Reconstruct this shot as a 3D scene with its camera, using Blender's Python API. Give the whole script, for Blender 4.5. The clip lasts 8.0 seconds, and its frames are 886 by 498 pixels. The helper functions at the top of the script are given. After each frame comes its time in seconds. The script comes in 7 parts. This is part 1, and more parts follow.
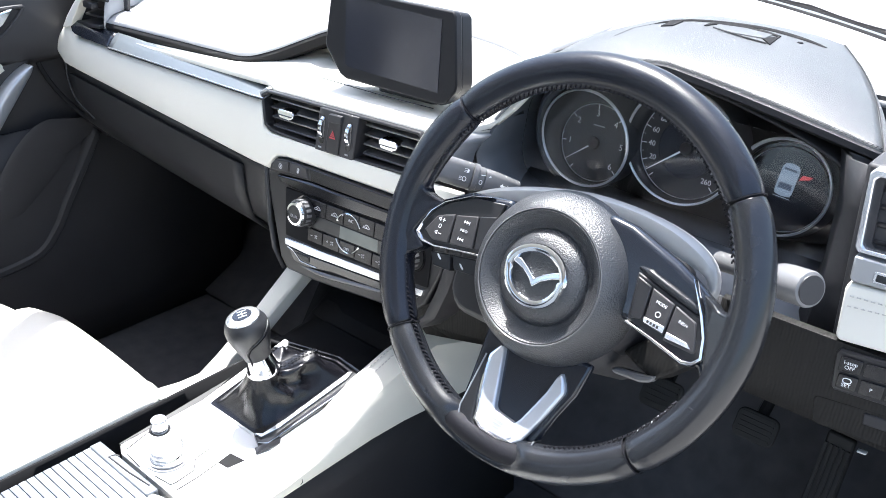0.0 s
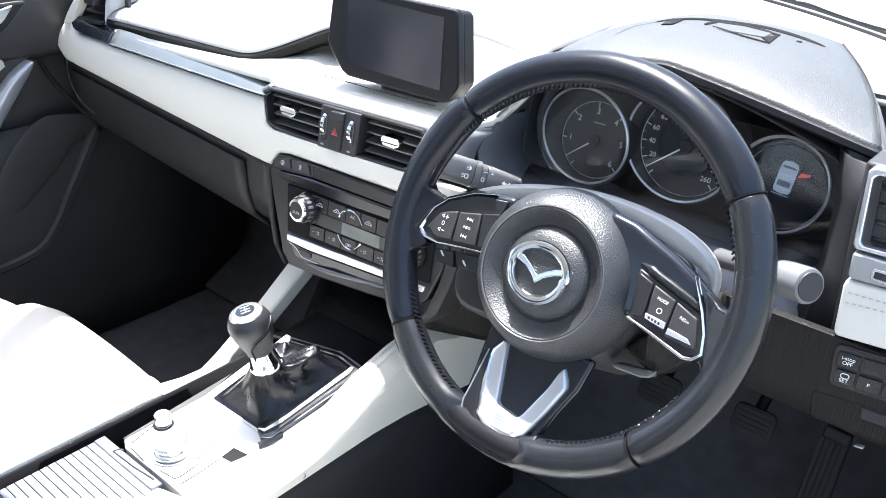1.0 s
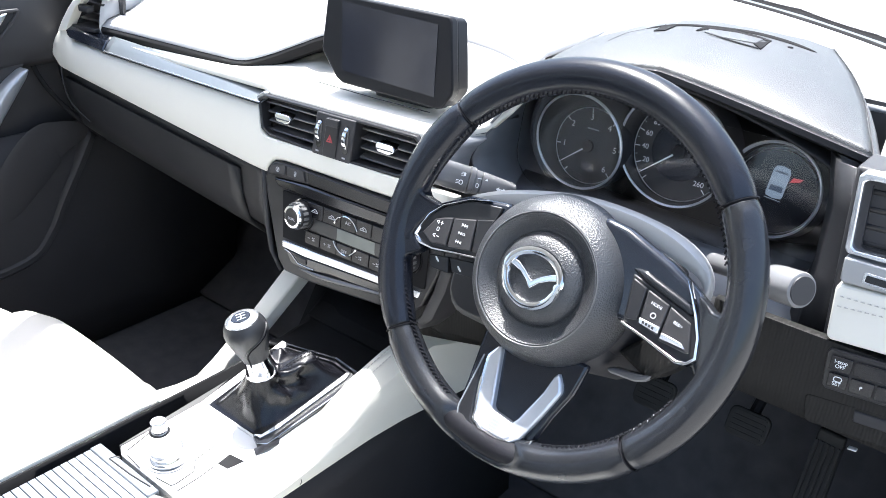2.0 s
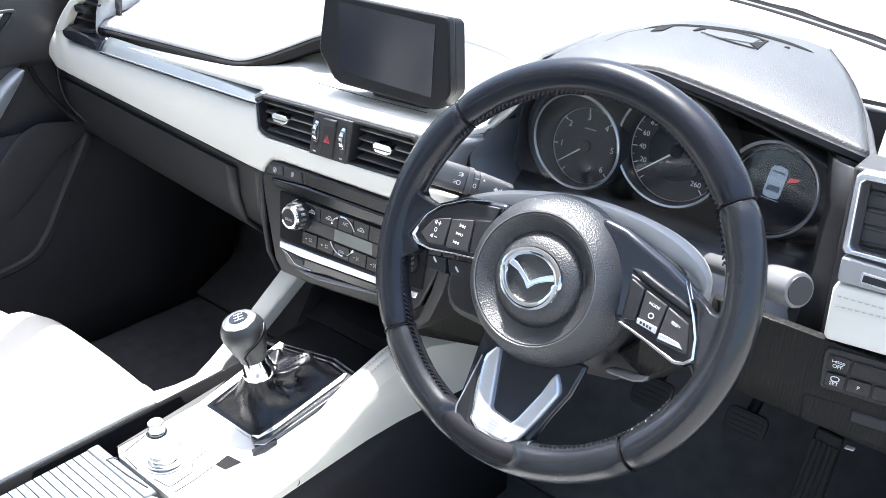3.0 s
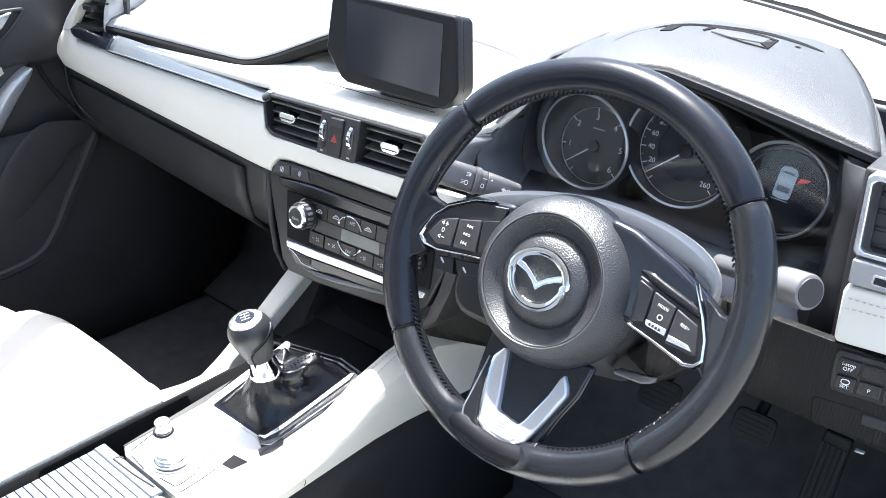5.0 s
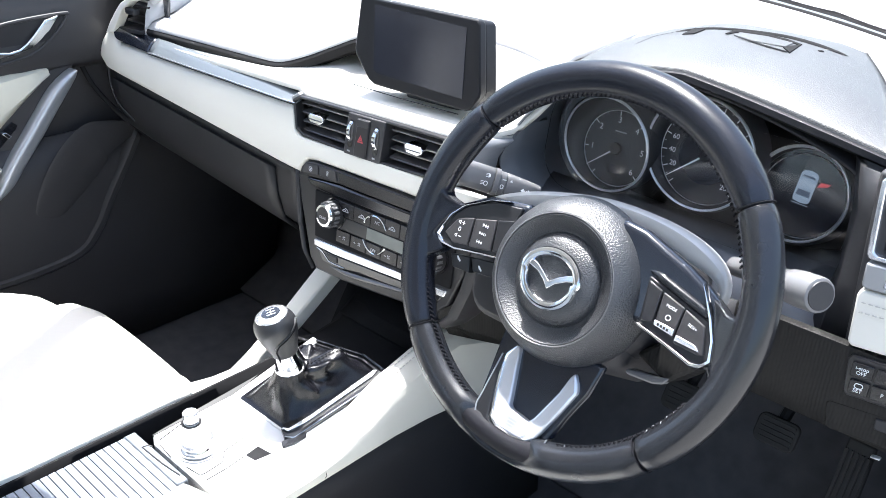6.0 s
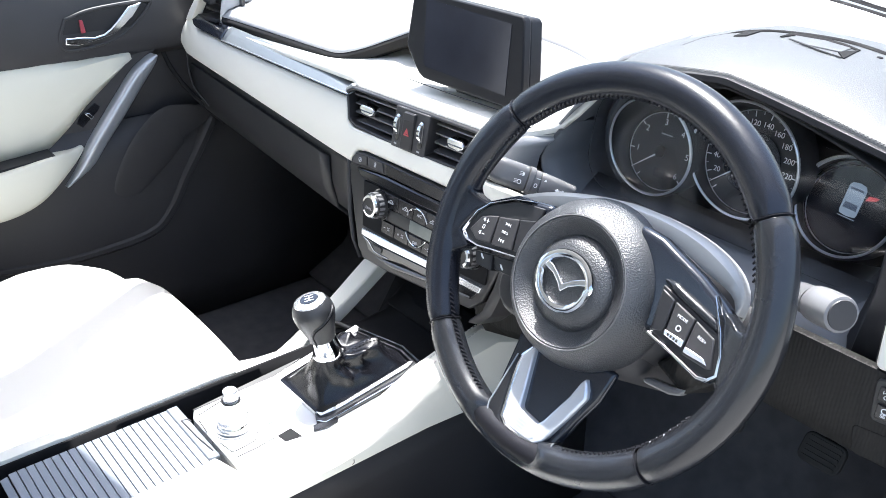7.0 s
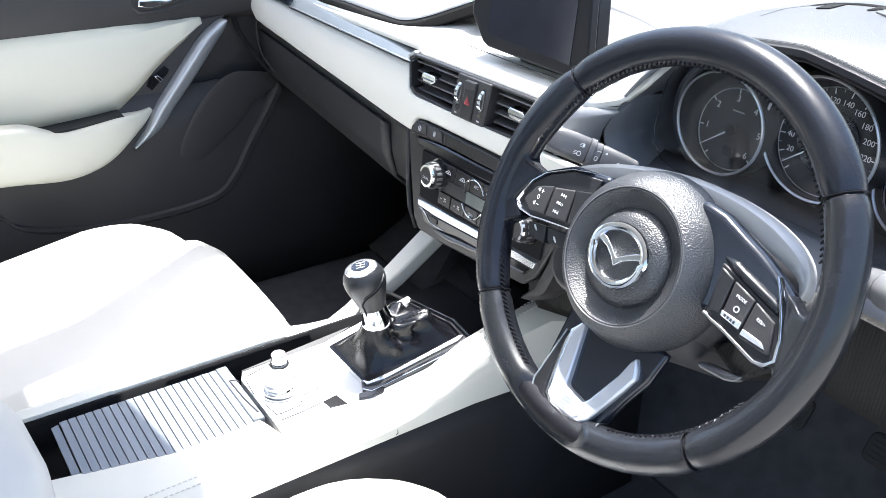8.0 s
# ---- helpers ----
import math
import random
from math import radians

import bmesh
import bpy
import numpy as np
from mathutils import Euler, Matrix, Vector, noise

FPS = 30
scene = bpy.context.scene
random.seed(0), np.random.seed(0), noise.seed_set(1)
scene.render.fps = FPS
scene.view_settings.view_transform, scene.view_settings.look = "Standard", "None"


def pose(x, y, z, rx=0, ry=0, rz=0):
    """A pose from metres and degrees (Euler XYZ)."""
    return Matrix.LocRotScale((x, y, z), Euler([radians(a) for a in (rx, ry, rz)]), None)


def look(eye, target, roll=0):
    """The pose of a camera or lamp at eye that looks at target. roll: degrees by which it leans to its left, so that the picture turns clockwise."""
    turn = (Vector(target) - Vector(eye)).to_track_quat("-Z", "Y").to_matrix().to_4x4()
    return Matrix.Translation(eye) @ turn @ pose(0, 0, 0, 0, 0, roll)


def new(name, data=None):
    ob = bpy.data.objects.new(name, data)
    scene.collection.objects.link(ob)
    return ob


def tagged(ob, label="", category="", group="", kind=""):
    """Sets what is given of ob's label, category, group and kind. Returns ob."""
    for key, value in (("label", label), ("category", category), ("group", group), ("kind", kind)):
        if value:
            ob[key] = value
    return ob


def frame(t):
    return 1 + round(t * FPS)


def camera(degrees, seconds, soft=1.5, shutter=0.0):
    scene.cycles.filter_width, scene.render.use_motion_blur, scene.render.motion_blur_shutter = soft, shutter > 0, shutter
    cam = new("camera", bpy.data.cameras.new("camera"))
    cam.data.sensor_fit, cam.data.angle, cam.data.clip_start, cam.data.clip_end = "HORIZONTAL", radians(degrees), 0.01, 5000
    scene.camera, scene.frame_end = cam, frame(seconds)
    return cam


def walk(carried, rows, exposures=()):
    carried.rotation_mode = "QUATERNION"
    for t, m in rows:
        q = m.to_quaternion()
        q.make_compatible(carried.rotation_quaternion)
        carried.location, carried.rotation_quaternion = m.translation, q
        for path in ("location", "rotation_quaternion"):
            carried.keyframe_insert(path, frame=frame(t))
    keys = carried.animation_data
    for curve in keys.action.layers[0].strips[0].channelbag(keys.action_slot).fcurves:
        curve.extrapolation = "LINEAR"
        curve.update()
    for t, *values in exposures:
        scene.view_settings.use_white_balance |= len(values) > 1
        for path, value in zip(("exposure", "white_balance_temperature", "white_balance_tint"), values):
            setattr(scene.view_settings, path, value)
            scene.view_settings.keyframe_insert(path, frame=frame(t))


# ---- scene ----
cam = camera(53.9, 8.0, soft=0.35)
PATH = [
    (0, (0.752, -0.603, 1.017), (-0.382, 0.777, 0.118), 2.8),
    (0.5, (0.751, -0.607, 1.022), (-0.378, 0.776, 0.119), 2.9),
    (1, (0.751, -0.613, 1.022), (-0.372, 0.77, 0.113), 3.0),
    (1.5, (0.753, -0.615, 1.024), (-0.368, 0.775, 0.122), 2.9),
    (3, (0.752, -0.616, 1.025), (-0.36, 0.783, 0.127), 2.9),
    (3.5, (0.75, -0.614, 1.025), (-0.358, 0.787, 0.126), 2.7),
    (4, (0.747, -0.616, 1.024), (-0.355, 0.788, 0.121), 2.9),
    (4.5, (0.745, -0.617, 1.023), (-0.354, 0.789, 0.12), 3.3),
    (5.8, (0.771, -0.605, 1.029), (-0.416, 0.731, 0.131), 2.0),
    (6, (0.78, -0.608, 1.029), (-0.421, 0.715, 0.131), 2.2),
    (6.5, (0.812, -0.58, 1.029), (-0.466, 0.659, 0.119), 1.8),
    (7, (0.829, -0.556, 1.036), (-0.517, 0.601, 0.114), 1.9),
    (7.5, (0.827, -0.542, 1.029), (-0.598, 0.501, 0.09), 1.6),
    (8, (0.829, -0.535, 1.012), (-0.596, 0.49, 0.054), 2.3),
]
walk(cam, [(t, look(eye, target, roll)) for t, eye, target, roll in PATH], [(0.0, 1.95, 6200, 10), (8.0, 1.95, 6200, 10)])

from mathutils.bvhtree import BVHTree

# ---- world and light ----
SUN_EL, SUN_AZ = 72.0, -55.0     # degrees; azimuth from straight ahead, clockwise seen from above
world = bpy.data.worlds.new("sky_world")
scene.world = world
world.use_nodes = True
wn = world.node_tree
sky = wn.nodes.new("ShaderNodeTexSky")
sky.sky_type = 'NISHITA'
sky.sun_disc = False
sky.sun_elevation = radians(SUN_EL)
sky.sun_rotation = radians(SUN_AZ)
sky.dust_density = 3.0
sky.air_density = 1.2
wn.nodes["Background"].inputs["Strength"].default_value = 0.115
wn.links.new(sky.outputs["Color"], wn.nodes["Background"].inputs["Color"])
sun_data = bpy.data.lights.new("sun", 'SUN')
sun_data.energy = 4.2
sun_data.angle = radians(0.6)
sun_data.color = (1.0, 0.97, 0.93)
sun = new("sun", sun_data)
s_dir = Vector((math.sin(radians(SUN_AZ)) * math.cos(radians(SUN_EL)), math.cos(radians(SUN_AZ)) * math.cos(radians(SUN_EL)), math.sin(radians(SUN_EL))))
sun.matrix_world = look(s_dir * 20, (0, 0, 0))


# ---- materials ----
def mat(name, color, rough=0.5, metal=0.0, grain=0.0, grain_size=400.0, tint=0.06, tint_size=9.0, coat=0.0, spec=0.5, per_piece=0.0, bump_kind="noise", relief=0.00018):
    """A procedural surface: base colour varied at two scales, roughness varied, fine relief."""
    m = bpy.data.materials.new(name)
    m.use_nodes = True
    t = m.node_tree
    b = t.nodes["Principled BSDF"]
    b.inputs["Metallic"].default_value = metal
    b.inputs["Coat Weight"].default_value = coat
    b.inputs["Coat Roughness"].default_value = 0.08
    b.inputs["Specular IOR Level"].default_value = spec
    co = t.nodes.new("ShaderNodeTexCoord")
    big = t.nodes.new("ShaderNodeTexNoise")
    big.inputs["Scale"].default_value = tint_size
    big.inputs["Detail"].default_value = 5.0
    fine = t.nodes.new({"noise": "ShaderNodeTexNoise", "voronoi": "ShaderNodeTexVoronoi", "wave": "ShaderNodeTexWave"}[bump_kind])
    if bump_kind == "wave":
        fine.inputs["Distortion"].default_value, fine.inputs["Detail"].default_value, fine.inputs["Detail Scale"].default_value = 3.0, 2.0, 0.6
    fine.inputs["Scale"].default_value = grain_size
    for n in (big, fine):
        t.links.new(co.outputs["Object"], n.inputs["Vector"])
    mix = t.nodes.new("ShaderNodeMix")
    mix.data_type = 'RGBA'
    mix.inputs["A"].default_value = (*[c * (1 - tint) for c in color], 1)
    mix.inputs["B"].default_value = (*[min(1, c * (1 + tint)) for c in color], 1)
    t.links.new(big.outputs["Fac"], mix.inputs["Factor"])
    last = mix.outputs["Result"]
    if per_piece:
        info = t.nodes.new("ShaderNodeObjectInfo")
        hsv = t.nodes.new("ShaderNodeHueSaturation")
        mr = t.nodes.new("ShaderNodeMapRange")
        mr.inputs["To Min"].default_value = 1 - per_piece
        mr.inputs["To Max"].default_value = 1 + per_piece
        t.links.new(info.outputs["Random"], mr.inputs["Value"])
        t.links.new(mr.outputs["Result"], hsv.inputs["Value"])
        t.links.new(last, hsv.inputs["Color"])
        last = hsv.outputs["Color"]
    t.links.new(last, b.inputs["Base Color"])
    rr = t.nodes.new("ShaderNodeMapRange")
    rr.inputs["To Min"].default_value = max(0.02, rough * 0.82)
    rr.inputs["To Max"].default_value = min(1.0, rough * 1.18)
    t.links.new(big.outputs["Fac"], rr.inputs["Value"])
    t.links.new(rr.outputs["Result"], b.inputs["Roughness"])
    if grain:
        bump = t.nodes.new("ShaderNodeBump")
        bump.inputs["Strength"].default_value = grain
        bump.inputs["Distance"].default_value = relief
        t.links.new(fine.outputs[0], bump.inputs["Height"])
        t.links.new(bump.outputs["Normal"], b.inputs["Normal"])
    return m


M_CREAM = mat("cream_leather", (0.72, 0.705, 0.64), 0.48, grain=0.35, grain_size=700, tint=0.03, bump_kind="voronoi")
M_SEAT = mat("white_seat_leather", (0.62, 0.615, 0.585), 0.5, grain=0.4, grain_size=520, tint=0.03, bump_kind="voronoi")
M_DOORLEATHER = mat("cream_door_leather", (0.66, 0.645, 0.55), 0.5, grain=0.3, grain_size=650, tint=0.03, bump_kind="voronoi")
# Dash pad far paler than the hood beside it, sun glare in its colour.
M_PAD = mat("pale_lit_soft_touch", (0.44, 0.44, 0.445), 0.45, grain=0.5, grain_size=480, tint=0.05, bump_kind="voronoi")
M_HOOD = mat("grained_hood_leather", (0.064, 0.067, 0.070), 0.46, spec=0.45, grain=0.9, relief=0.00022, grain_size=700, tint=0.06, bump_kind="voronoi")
M_BLACK = mat("black_soft_plastic", (0.030, 0.030, 0.033), 0.55, grain=0.45, grain_size=900, tint=0.2, spec=0.35)
M_GREYPL = mat("dark_grey_plastic", (0.037, 0.036, 0.038), 0.5, grain=0.4, grain_size=700, tint=0.15, spec=0.4)
M_RIB = mat("grained_knee_panel", (0.013, 0.0127, 0.0122), 0.55, relief=0.0003, grain=0.7, grain_size=95, tint=0.15, spec=0.2, bump_kind="wave")
M_SATIN = mat("satin_black", (0.020, 0.020, 0.022), 0.36, spec=0.4, tint=0.2)
M_GLOSSB = mat("gloss_black", (0.012, 0.012, 0.014), 0.12, tint=0.2, coat=0.3)
M_KEYB = mat("smooth_black_key", (0.010, 0.010, 0.012), 0.24, tint=0.15, spec=0.45)
M_WHEEL = mat("black_wheel_leather", (0.008, 0.0095, 0.0145), 0.25, spec=0.42, grain=0.35, grain_size=850, tint=0.25, tint_size=18, bump_kind="voronoi")
M_AIRBAG = mat("grained_airbag_plastic", (0.036, 0.037, 0.040), 0.36, spec=0.85, grain=1.0, relief=0.00050, grain_size=680, tint=0.15, bump_kind="voronoi")
M_WORN = mat("worn_wheel_leather", (0.011, 0.012, 0.015), 0.26, spec=0.62, grain=0.2, grain_size=850, tint=0.3, tint_size=40, bump_kind="voronoi")
M_SMOOTHB = mat("smooth_dark_plastic", (0.010, 0.013, 0.021), 0.20, spec=0.75, tint=0.1)
M_BOOT = mat("black_boot_leather", (0.006, 0.006, 0.008), 0.24, spec=0.42, grain=0.4, grain_size=600, tint=0.3, bump_kind="voronoi")
M_SILVER = mat("satin_silver", (0.80, 0.81, 0.83), 0.26, metal=0.85, tint=0.04)
M_STRIP = mat("blue_grey_satin_strip", (0.135, 0.152, 0.166), 0.33, metal=0.25, tint=0.08, tint_size=9)
M_SILVERP = mat("silver_paint", (0.40, 0.41, 0.42), 0.40, metal=0.55, tint=0.05)
M_BADGE = mat("bright_badge_metal", (0.80, 0.81, 0.83), 0.09, metal=1.0, tint=0.03)
M_VTRIM = mat("satin_silver_paint", (0.78, 0.80, 0.84), 0.24, metal=0.6, tint=0.04)
M_CHROME = mat("chrome", (0.86, 0.87, 0.89), 0.07, metal=1.0, tint=0.03)
M_RING = mat("gauge_ring_metal", (0.80, 0.81, 0.83), 0.30, metal=0.6, tint=0.04)
# Black carpet with its base raised to stand in for haze over the footwells.
M_CARPET = mat("black_carpet_haze_lift", (0.10, 0.098, 0.104), 0.95, grain=1.0, grain_size=900, tint=0.35, tint_size=30, spec=0.1)
M_TROUGH = mat("black_trough_plastic", (0.022, 0.022, 0.024), 0.5, grain=0.3, grain_size=700, tint=0.2, spec=0.3)
M_RUBBER = mat("black_rubber", (0.022, 0.022, 0.022), 0.7, grain=0.3, grain_size=500, tint=0.2)
M_THREAD = mat("grey_thread", (0.52, 0.50, 0.47), 0.8, tint=0.1)
M_BTHREAD = mat("black_thread", (0.010, 0.010, 0.013), 0.7, spec=0.15, tint=0.1)
M_PRINT = mat("white_print", (0.85, 0.86, 0.87), 0.6, tint=0.02)
M_PRINTDIM = mat("dim_print", (0.42, 0.42, 0.44), 0.6, tint=0.02)
M_RED = mat("red_print", (0.42, 0.06, 0.07), 0.5, tint=0.05)
M_REDPL = mat("red_lock_plastic", (0.35, 0.05, 0.07), 0.4, tint=0.05)
# The display's strong uneven tint stands in for soft reflections in its glass.
M_SCREEN = mat("dark_display", (0.022, 0.024, 0.032), 0.14, tint=0.45, tint_size=14, spec=0.5)
M_LCD = mat("grey_lcd", (0.022, 0.024, 0.026), 0.2, tint=0.15, tint_size=30)
M_LCDGLARE = mat("lcd_glare_tone", (0.13, 0.145, 0.135), 0.16, tint=0.25, tint_size=40)
M_TAMBOUR = mat("grey_tambour_slat", (0.20, 0.22, 0.25), 0.42, metal=0.6, tint=0.05, per_piece=0.06)
M_ROOF = mat("grey_headliner", (0.55, 0.54, 0.52), 0.9, grain=0.5, grain_size=900)
M_GROUND = mat("pale_fill_ground", (0.30, 0.295, 0.28), 0.9, grain=1.0, grain_size=60, tint=0.25, tint_size=2.0)
M_BONNET = mat("pale_blue_paint", (0.50, 0.56, 0.60), 0.25, metal=0.3, coat=0.6, tint=0.03)
M_COWL = mat("grey_cowl_plastic", (0.11, 0.13, 0.136), 0.5, grain=0.5, grain_size=300)
# Gloss black lip, coloured grey for the sky that it reflects.
M_LIP = mat("gloss_lip_sky_tone", (0.09, 0.09, 0.095), 0.10, coat=0.5, tint=0.1)
M_TRIMG = mat("grey_satin_trim", (0.26, 0.27, 0.285), 0.32, tint=0.05)
# Stalk plastic again, made paler for the sunlight on the wiper stalk.
M_WIPER = mat("grey_stalk_plastic", (0.15, 0.15, 0.155), 0.34, tint=0.08)
M_KNOB = mat("grey_black_knob_leather", (0.020, 0.021, 0.024), 0.36, grain=0.5, grain_size=900, tint=0.2, bump_kind="voronoi", relief=0.0003)
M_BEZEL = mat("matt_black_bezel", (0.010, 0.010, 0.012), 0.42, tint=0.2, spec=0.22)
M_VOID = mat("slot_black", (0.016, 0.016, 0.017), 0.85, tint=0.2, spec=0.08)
M_DIAL = mat("matt_dial_black", (0.032, 0.032, 0.035), 0.45, tint=0.12)
M_PULL = mat("brushed_silver_pull", (0.52, 0.54, 0.57), 0.30, metal=0.6, tint=0.06)
M_POD = mat("pod_plastic", (0.18, 0.187, 0.205), 0.42, grain=0.3, grain_size=900, tint=0.12)
M_SLAT = mat("vent_slat_plastic", (0.075, 0.075, 0.08), 0.20, tint=0.1)
M_STALKTOP = mat("stalk_plastic", (0.115, 0.115, 0.118), 0.32, tint=0.1)


def emit(name, color, strength, base=(0.02, 0.02, 0.02)):
    m = mat(name, base, 0.4)
    b = m.node_tree.nodes["Principled BSDF"]
    b.inputs["Emission Color"].default_value = (*color, 1)
    b.inputs["Emission Strength"].default_value = strength
    return m


M_ICON = emit("lit_car_icon", (0.42, 0.55, 0.72), 0.12)
M_ICOND = emit("lit_car_icon_dark", (0.10, 0.14, 0.22), 0.12)
M_ICONR = emit("lit_red_icon", (0.75, 0.10, 0.12), 0.16)

glass = bpy.data.materials.new("clear_glass")
glass.use_nodes = True
gb = glass.node_tree.nodes["Principled BSDF"]
gb.inputs["Base Color"].default_value = (0.93, 0.97, 0.96, 1)
gb.inputs["Transmission Weight"].default_value = 1.0
gb.inputs["Roughness"].default_value = 0.0
gb.inputs["IOR"].default_value = 1.05


M_LENS = glass.copy()
M_LENS.name = "clear_gauge_cover"
M_LENS.node_tree.nodes["Principled BSDF"].inputs["IOR"].default_value = 1.31
M_LENS.node_tree.nodes["Principled BSDF"].inputs["Base Color"].default_value = (1.0, 1.0, 1.0, 1)


# ---- building helpers ----
def thing(name, label, category, at=None, group="", kind=""):
    ob = new(name)
    ob.empty_display_size = 0.02
    if at is not None:
        ob.matrix_world = at
    return tagged(ob, label, category, group, kind)


def part(name, bm, material, parent=None, label="", bevel=0.0, seg=2, solid=0.0, sub=0, sharp=38.0, m=None):
    """Link a bmesh as one mesh object, under a thing or part."""
    if m is not None:
        bm.transform(m)
    bmesh.ops.recalc_face_normals(bm, faces=bm.faces)
    me = bpy.data.meshes.new(name)
    bm.to_mesh(me)
    bm.free()
    me.materials.append(material)
    me.polygons.foreach_set("use_smooth", [True] * len(me.polygons))
    me.set_sharp_from_angle(angle=radians(sharp))
    ob = new(name, me)
    if parent is not None:
        ob.parent = parent
    if label:
        tagged(ob, label)
    if solid:
        md = ob.modifiers.new("thickness", 'SOLIDIFY')
        md.thickness = solid
        md.offset = -1.0
    if sub:
        md = ob.modifiers.new("smooth", 'SUBSURF')
        md.levels = md.render_levels = sub
    if bevel:
        md = ob.modifiers.new("edges", 'BEVEL')
        md.width, md.segments, md.limit_method, md.angle_limit = bevel, seg, 'ANGLE', radians(35)
        md.harden_normals = False
    return ob


def box(sx, sy, sz, m=None):
    bm = bmesh.new()
    bmesh.ops.create_cube(bm, size=1.0, matrix=(m or Matrix()) @ Matrix.Diagonal((sx, sy, sz, 1)))
    return bm


def prism(poly, place, d0, d1):
    """Extrude an outline. place(u, v, d) gives the point for outline (u, v) at depth d."""
    bm = bmesh.new()
    a = [bm.verts.new(place(u, v, d0)) for u, v in poly]
    b = [bm.verts.new(place(u, v, d1)) for u, v in poly]
    n = len(poly)
    bm.faces.new(a)
    bm.faces.new(list(reversed(b)))
    for i in range(n):
        bm.faces.new((a[i], b[i], b[(i + 1) % n], a[(i + 1) % n]))
    return bm


def loft(rings, closed=False, caps=False):
    bm = bmesh.new()
    vs = [[bm.verts.new(p) for p in r] for r in rings]
    for a, b in zip(vs[:-1], vs[1:]):
        n = len(a)
        for i in range(n if closed else n - 1):
            bm.faces.new((a[i], a[(i + 1) % n], b[(i + 1) % n], b[i]))
    if caps:
        bm.faces.new(vs[0])
        bm.faces.new(list(reversed(vs[-1])))
    return bm


def smooth_path(pts, n):
    """Catmull-Rom through the points, n samples a span."""
    p = [Vector(q) for q in pts]
    p = [p[0] * 2 - p[1]] + p + [p[-1] * 2 - p[-2]]
    out = []
    for i in range(1, len(p) - 2):
        for k in range(n):
            t = k / n
            a, b, c, d = p[i - 1], p[i], p[i + 1], p[i + 2]
            out.append(0.5 * ((2 * b) + (c - a) * t + (2 * a - 5 * b + 4 * c - d) * t * t + (3 * b - a - 3 * c + d) * t ** 3))
    out.append(p[-2])
    return out


def tube(pts, r, sides=10, closed=False, squash=1.0, up=(0, 0, 1)):
    pts = [Vector(p) for p in pts]
    rings = []
    n = len(pts)
    for i, p in enumerate(pts):
        a = pts[(i - 1) % n] if closed or i else p
        b = pts[(i + 1) % n] if closed or i < n - 1 else p
        t = (b - a).normalized()
        s = t.cross(Vector(up)).normalized()
        u = s.cross(t)
        rr = r[i] if isinstance(r, (list, tuple)) else r
        rings.append([p + rr * (math.cos(k * math.tau / sides) * s + squash * math.sin(k * math.tau / sides) * u) for k in range(sides)])
    if closed:
        rings.append(rings[0])
        bm = loft(rings, True)
        bmesh.ops.remove_doubles(bm, verts=bm.verts, dist=1e-6)
        return bm
    return loft(rings, True, True)


def lathe(profile, sides=48, a0=0.0, a1=360.0):
    """Turn (radius, height) points round the local Z."""
    full = abs(a1 - a0) >= 359.9
    n = sides if full else sides + 1
    rings = []
    for k in range(n):
        a = radians(a0 + (a1 - a0) * k / sides)
        rings.append([(r * math.cos(a), r * math.sin(a), z) for r, z in profile])
    if full:
        rings.append(rings[0])
    bm = loft(rings)
    bmesh.ops.remove_doubles(bm, verts=bm.verts, dist=1e-6)
    return bm


def join(*bms):
    out = bmesh.new()
    for b in bms:
        me = bpy.data.meshes.new("scrap")
        b.to_mesh(me)
        b.free()
        out.from_mesh(me)
        bpy.data.meshes.remove(me)
    return out


def text_part(body, size, m, material, parent, name="lettering"):
    cu = bpy.data.curves.new(name, 'FONT')
    cu.body, cu.size, cu.extrude = body, size, 0.00015
    cu.align_x, cu.align_y = 'CENTER', 'CENTER'
    tmp = bpy.data.objects.new("scrap", cu)
    me = bpy.data.meshes.new_from_object(tmp)
    bpy.data.objects.remove(tmp)
    bpy.data.curves.remove(cu)
    me.name = name
    me.transform(m)
    me.materials.clear()
    me.materials.append(material)
    ob = new(name, me)
    ob.parent = parent
    return ob


def rounded(w, h, r, n=4, cx=0.0, cy=0.0):
    """Outline of a rounded rectangle."""
    out = []
    for sx, sy, a0 in ((1, 1, 0), (-1, 1, 90), (-1, -1, 180), (1, -1, 270)):
        for k in range(n + 1):
            a = radians(a0 + 90 * k / n)
            out.append((cx + sx * (w / 2 - r) + r * math.cos(a), cy + sy * (h / 2 - r) + r * math.sin(a)))
    return out


def stitch_run(pts, length, gap, r, lift=(0, 0, 0)):
    """Short raised stitches along a line, as one bmesh."""
    bm = bmesh.new()
    pts = [Vector(p) for p in pts]
    dist = [0.0]
    for a, b in zip(pts[:-1], pts[1:]):
        dist.append(dist[-1] + (b - a).length)

    def at(d):
        for i in range(len(pts) - 1):
            if d <= dist[i + 1]:
                return pts[i].lerp(pts[i + 1], (d - dist[i]) / max(1e-9, dist[i + 1] - dist[i]))
        return pts[-1]
    d = 0.0
    while d + length < dist[-1]:
        a, b = at(d), at(d + length)
        t = (b - a).normalized()
        q = t.to_track_quat('X', 'Z').to_matrix().to_4x4()
        bmesh.ops.create_cube(bm, size=1.0, matrix=Matrix.Translation((a + b) / 2 + Vector(lift)) @ q @ Matrix.Diagonal((length, r * 2, r * 1.4, 1)))
        d += length + gap
    return bm


TILT_X = 0.04      # the fascia's lines rise a little towards the driver


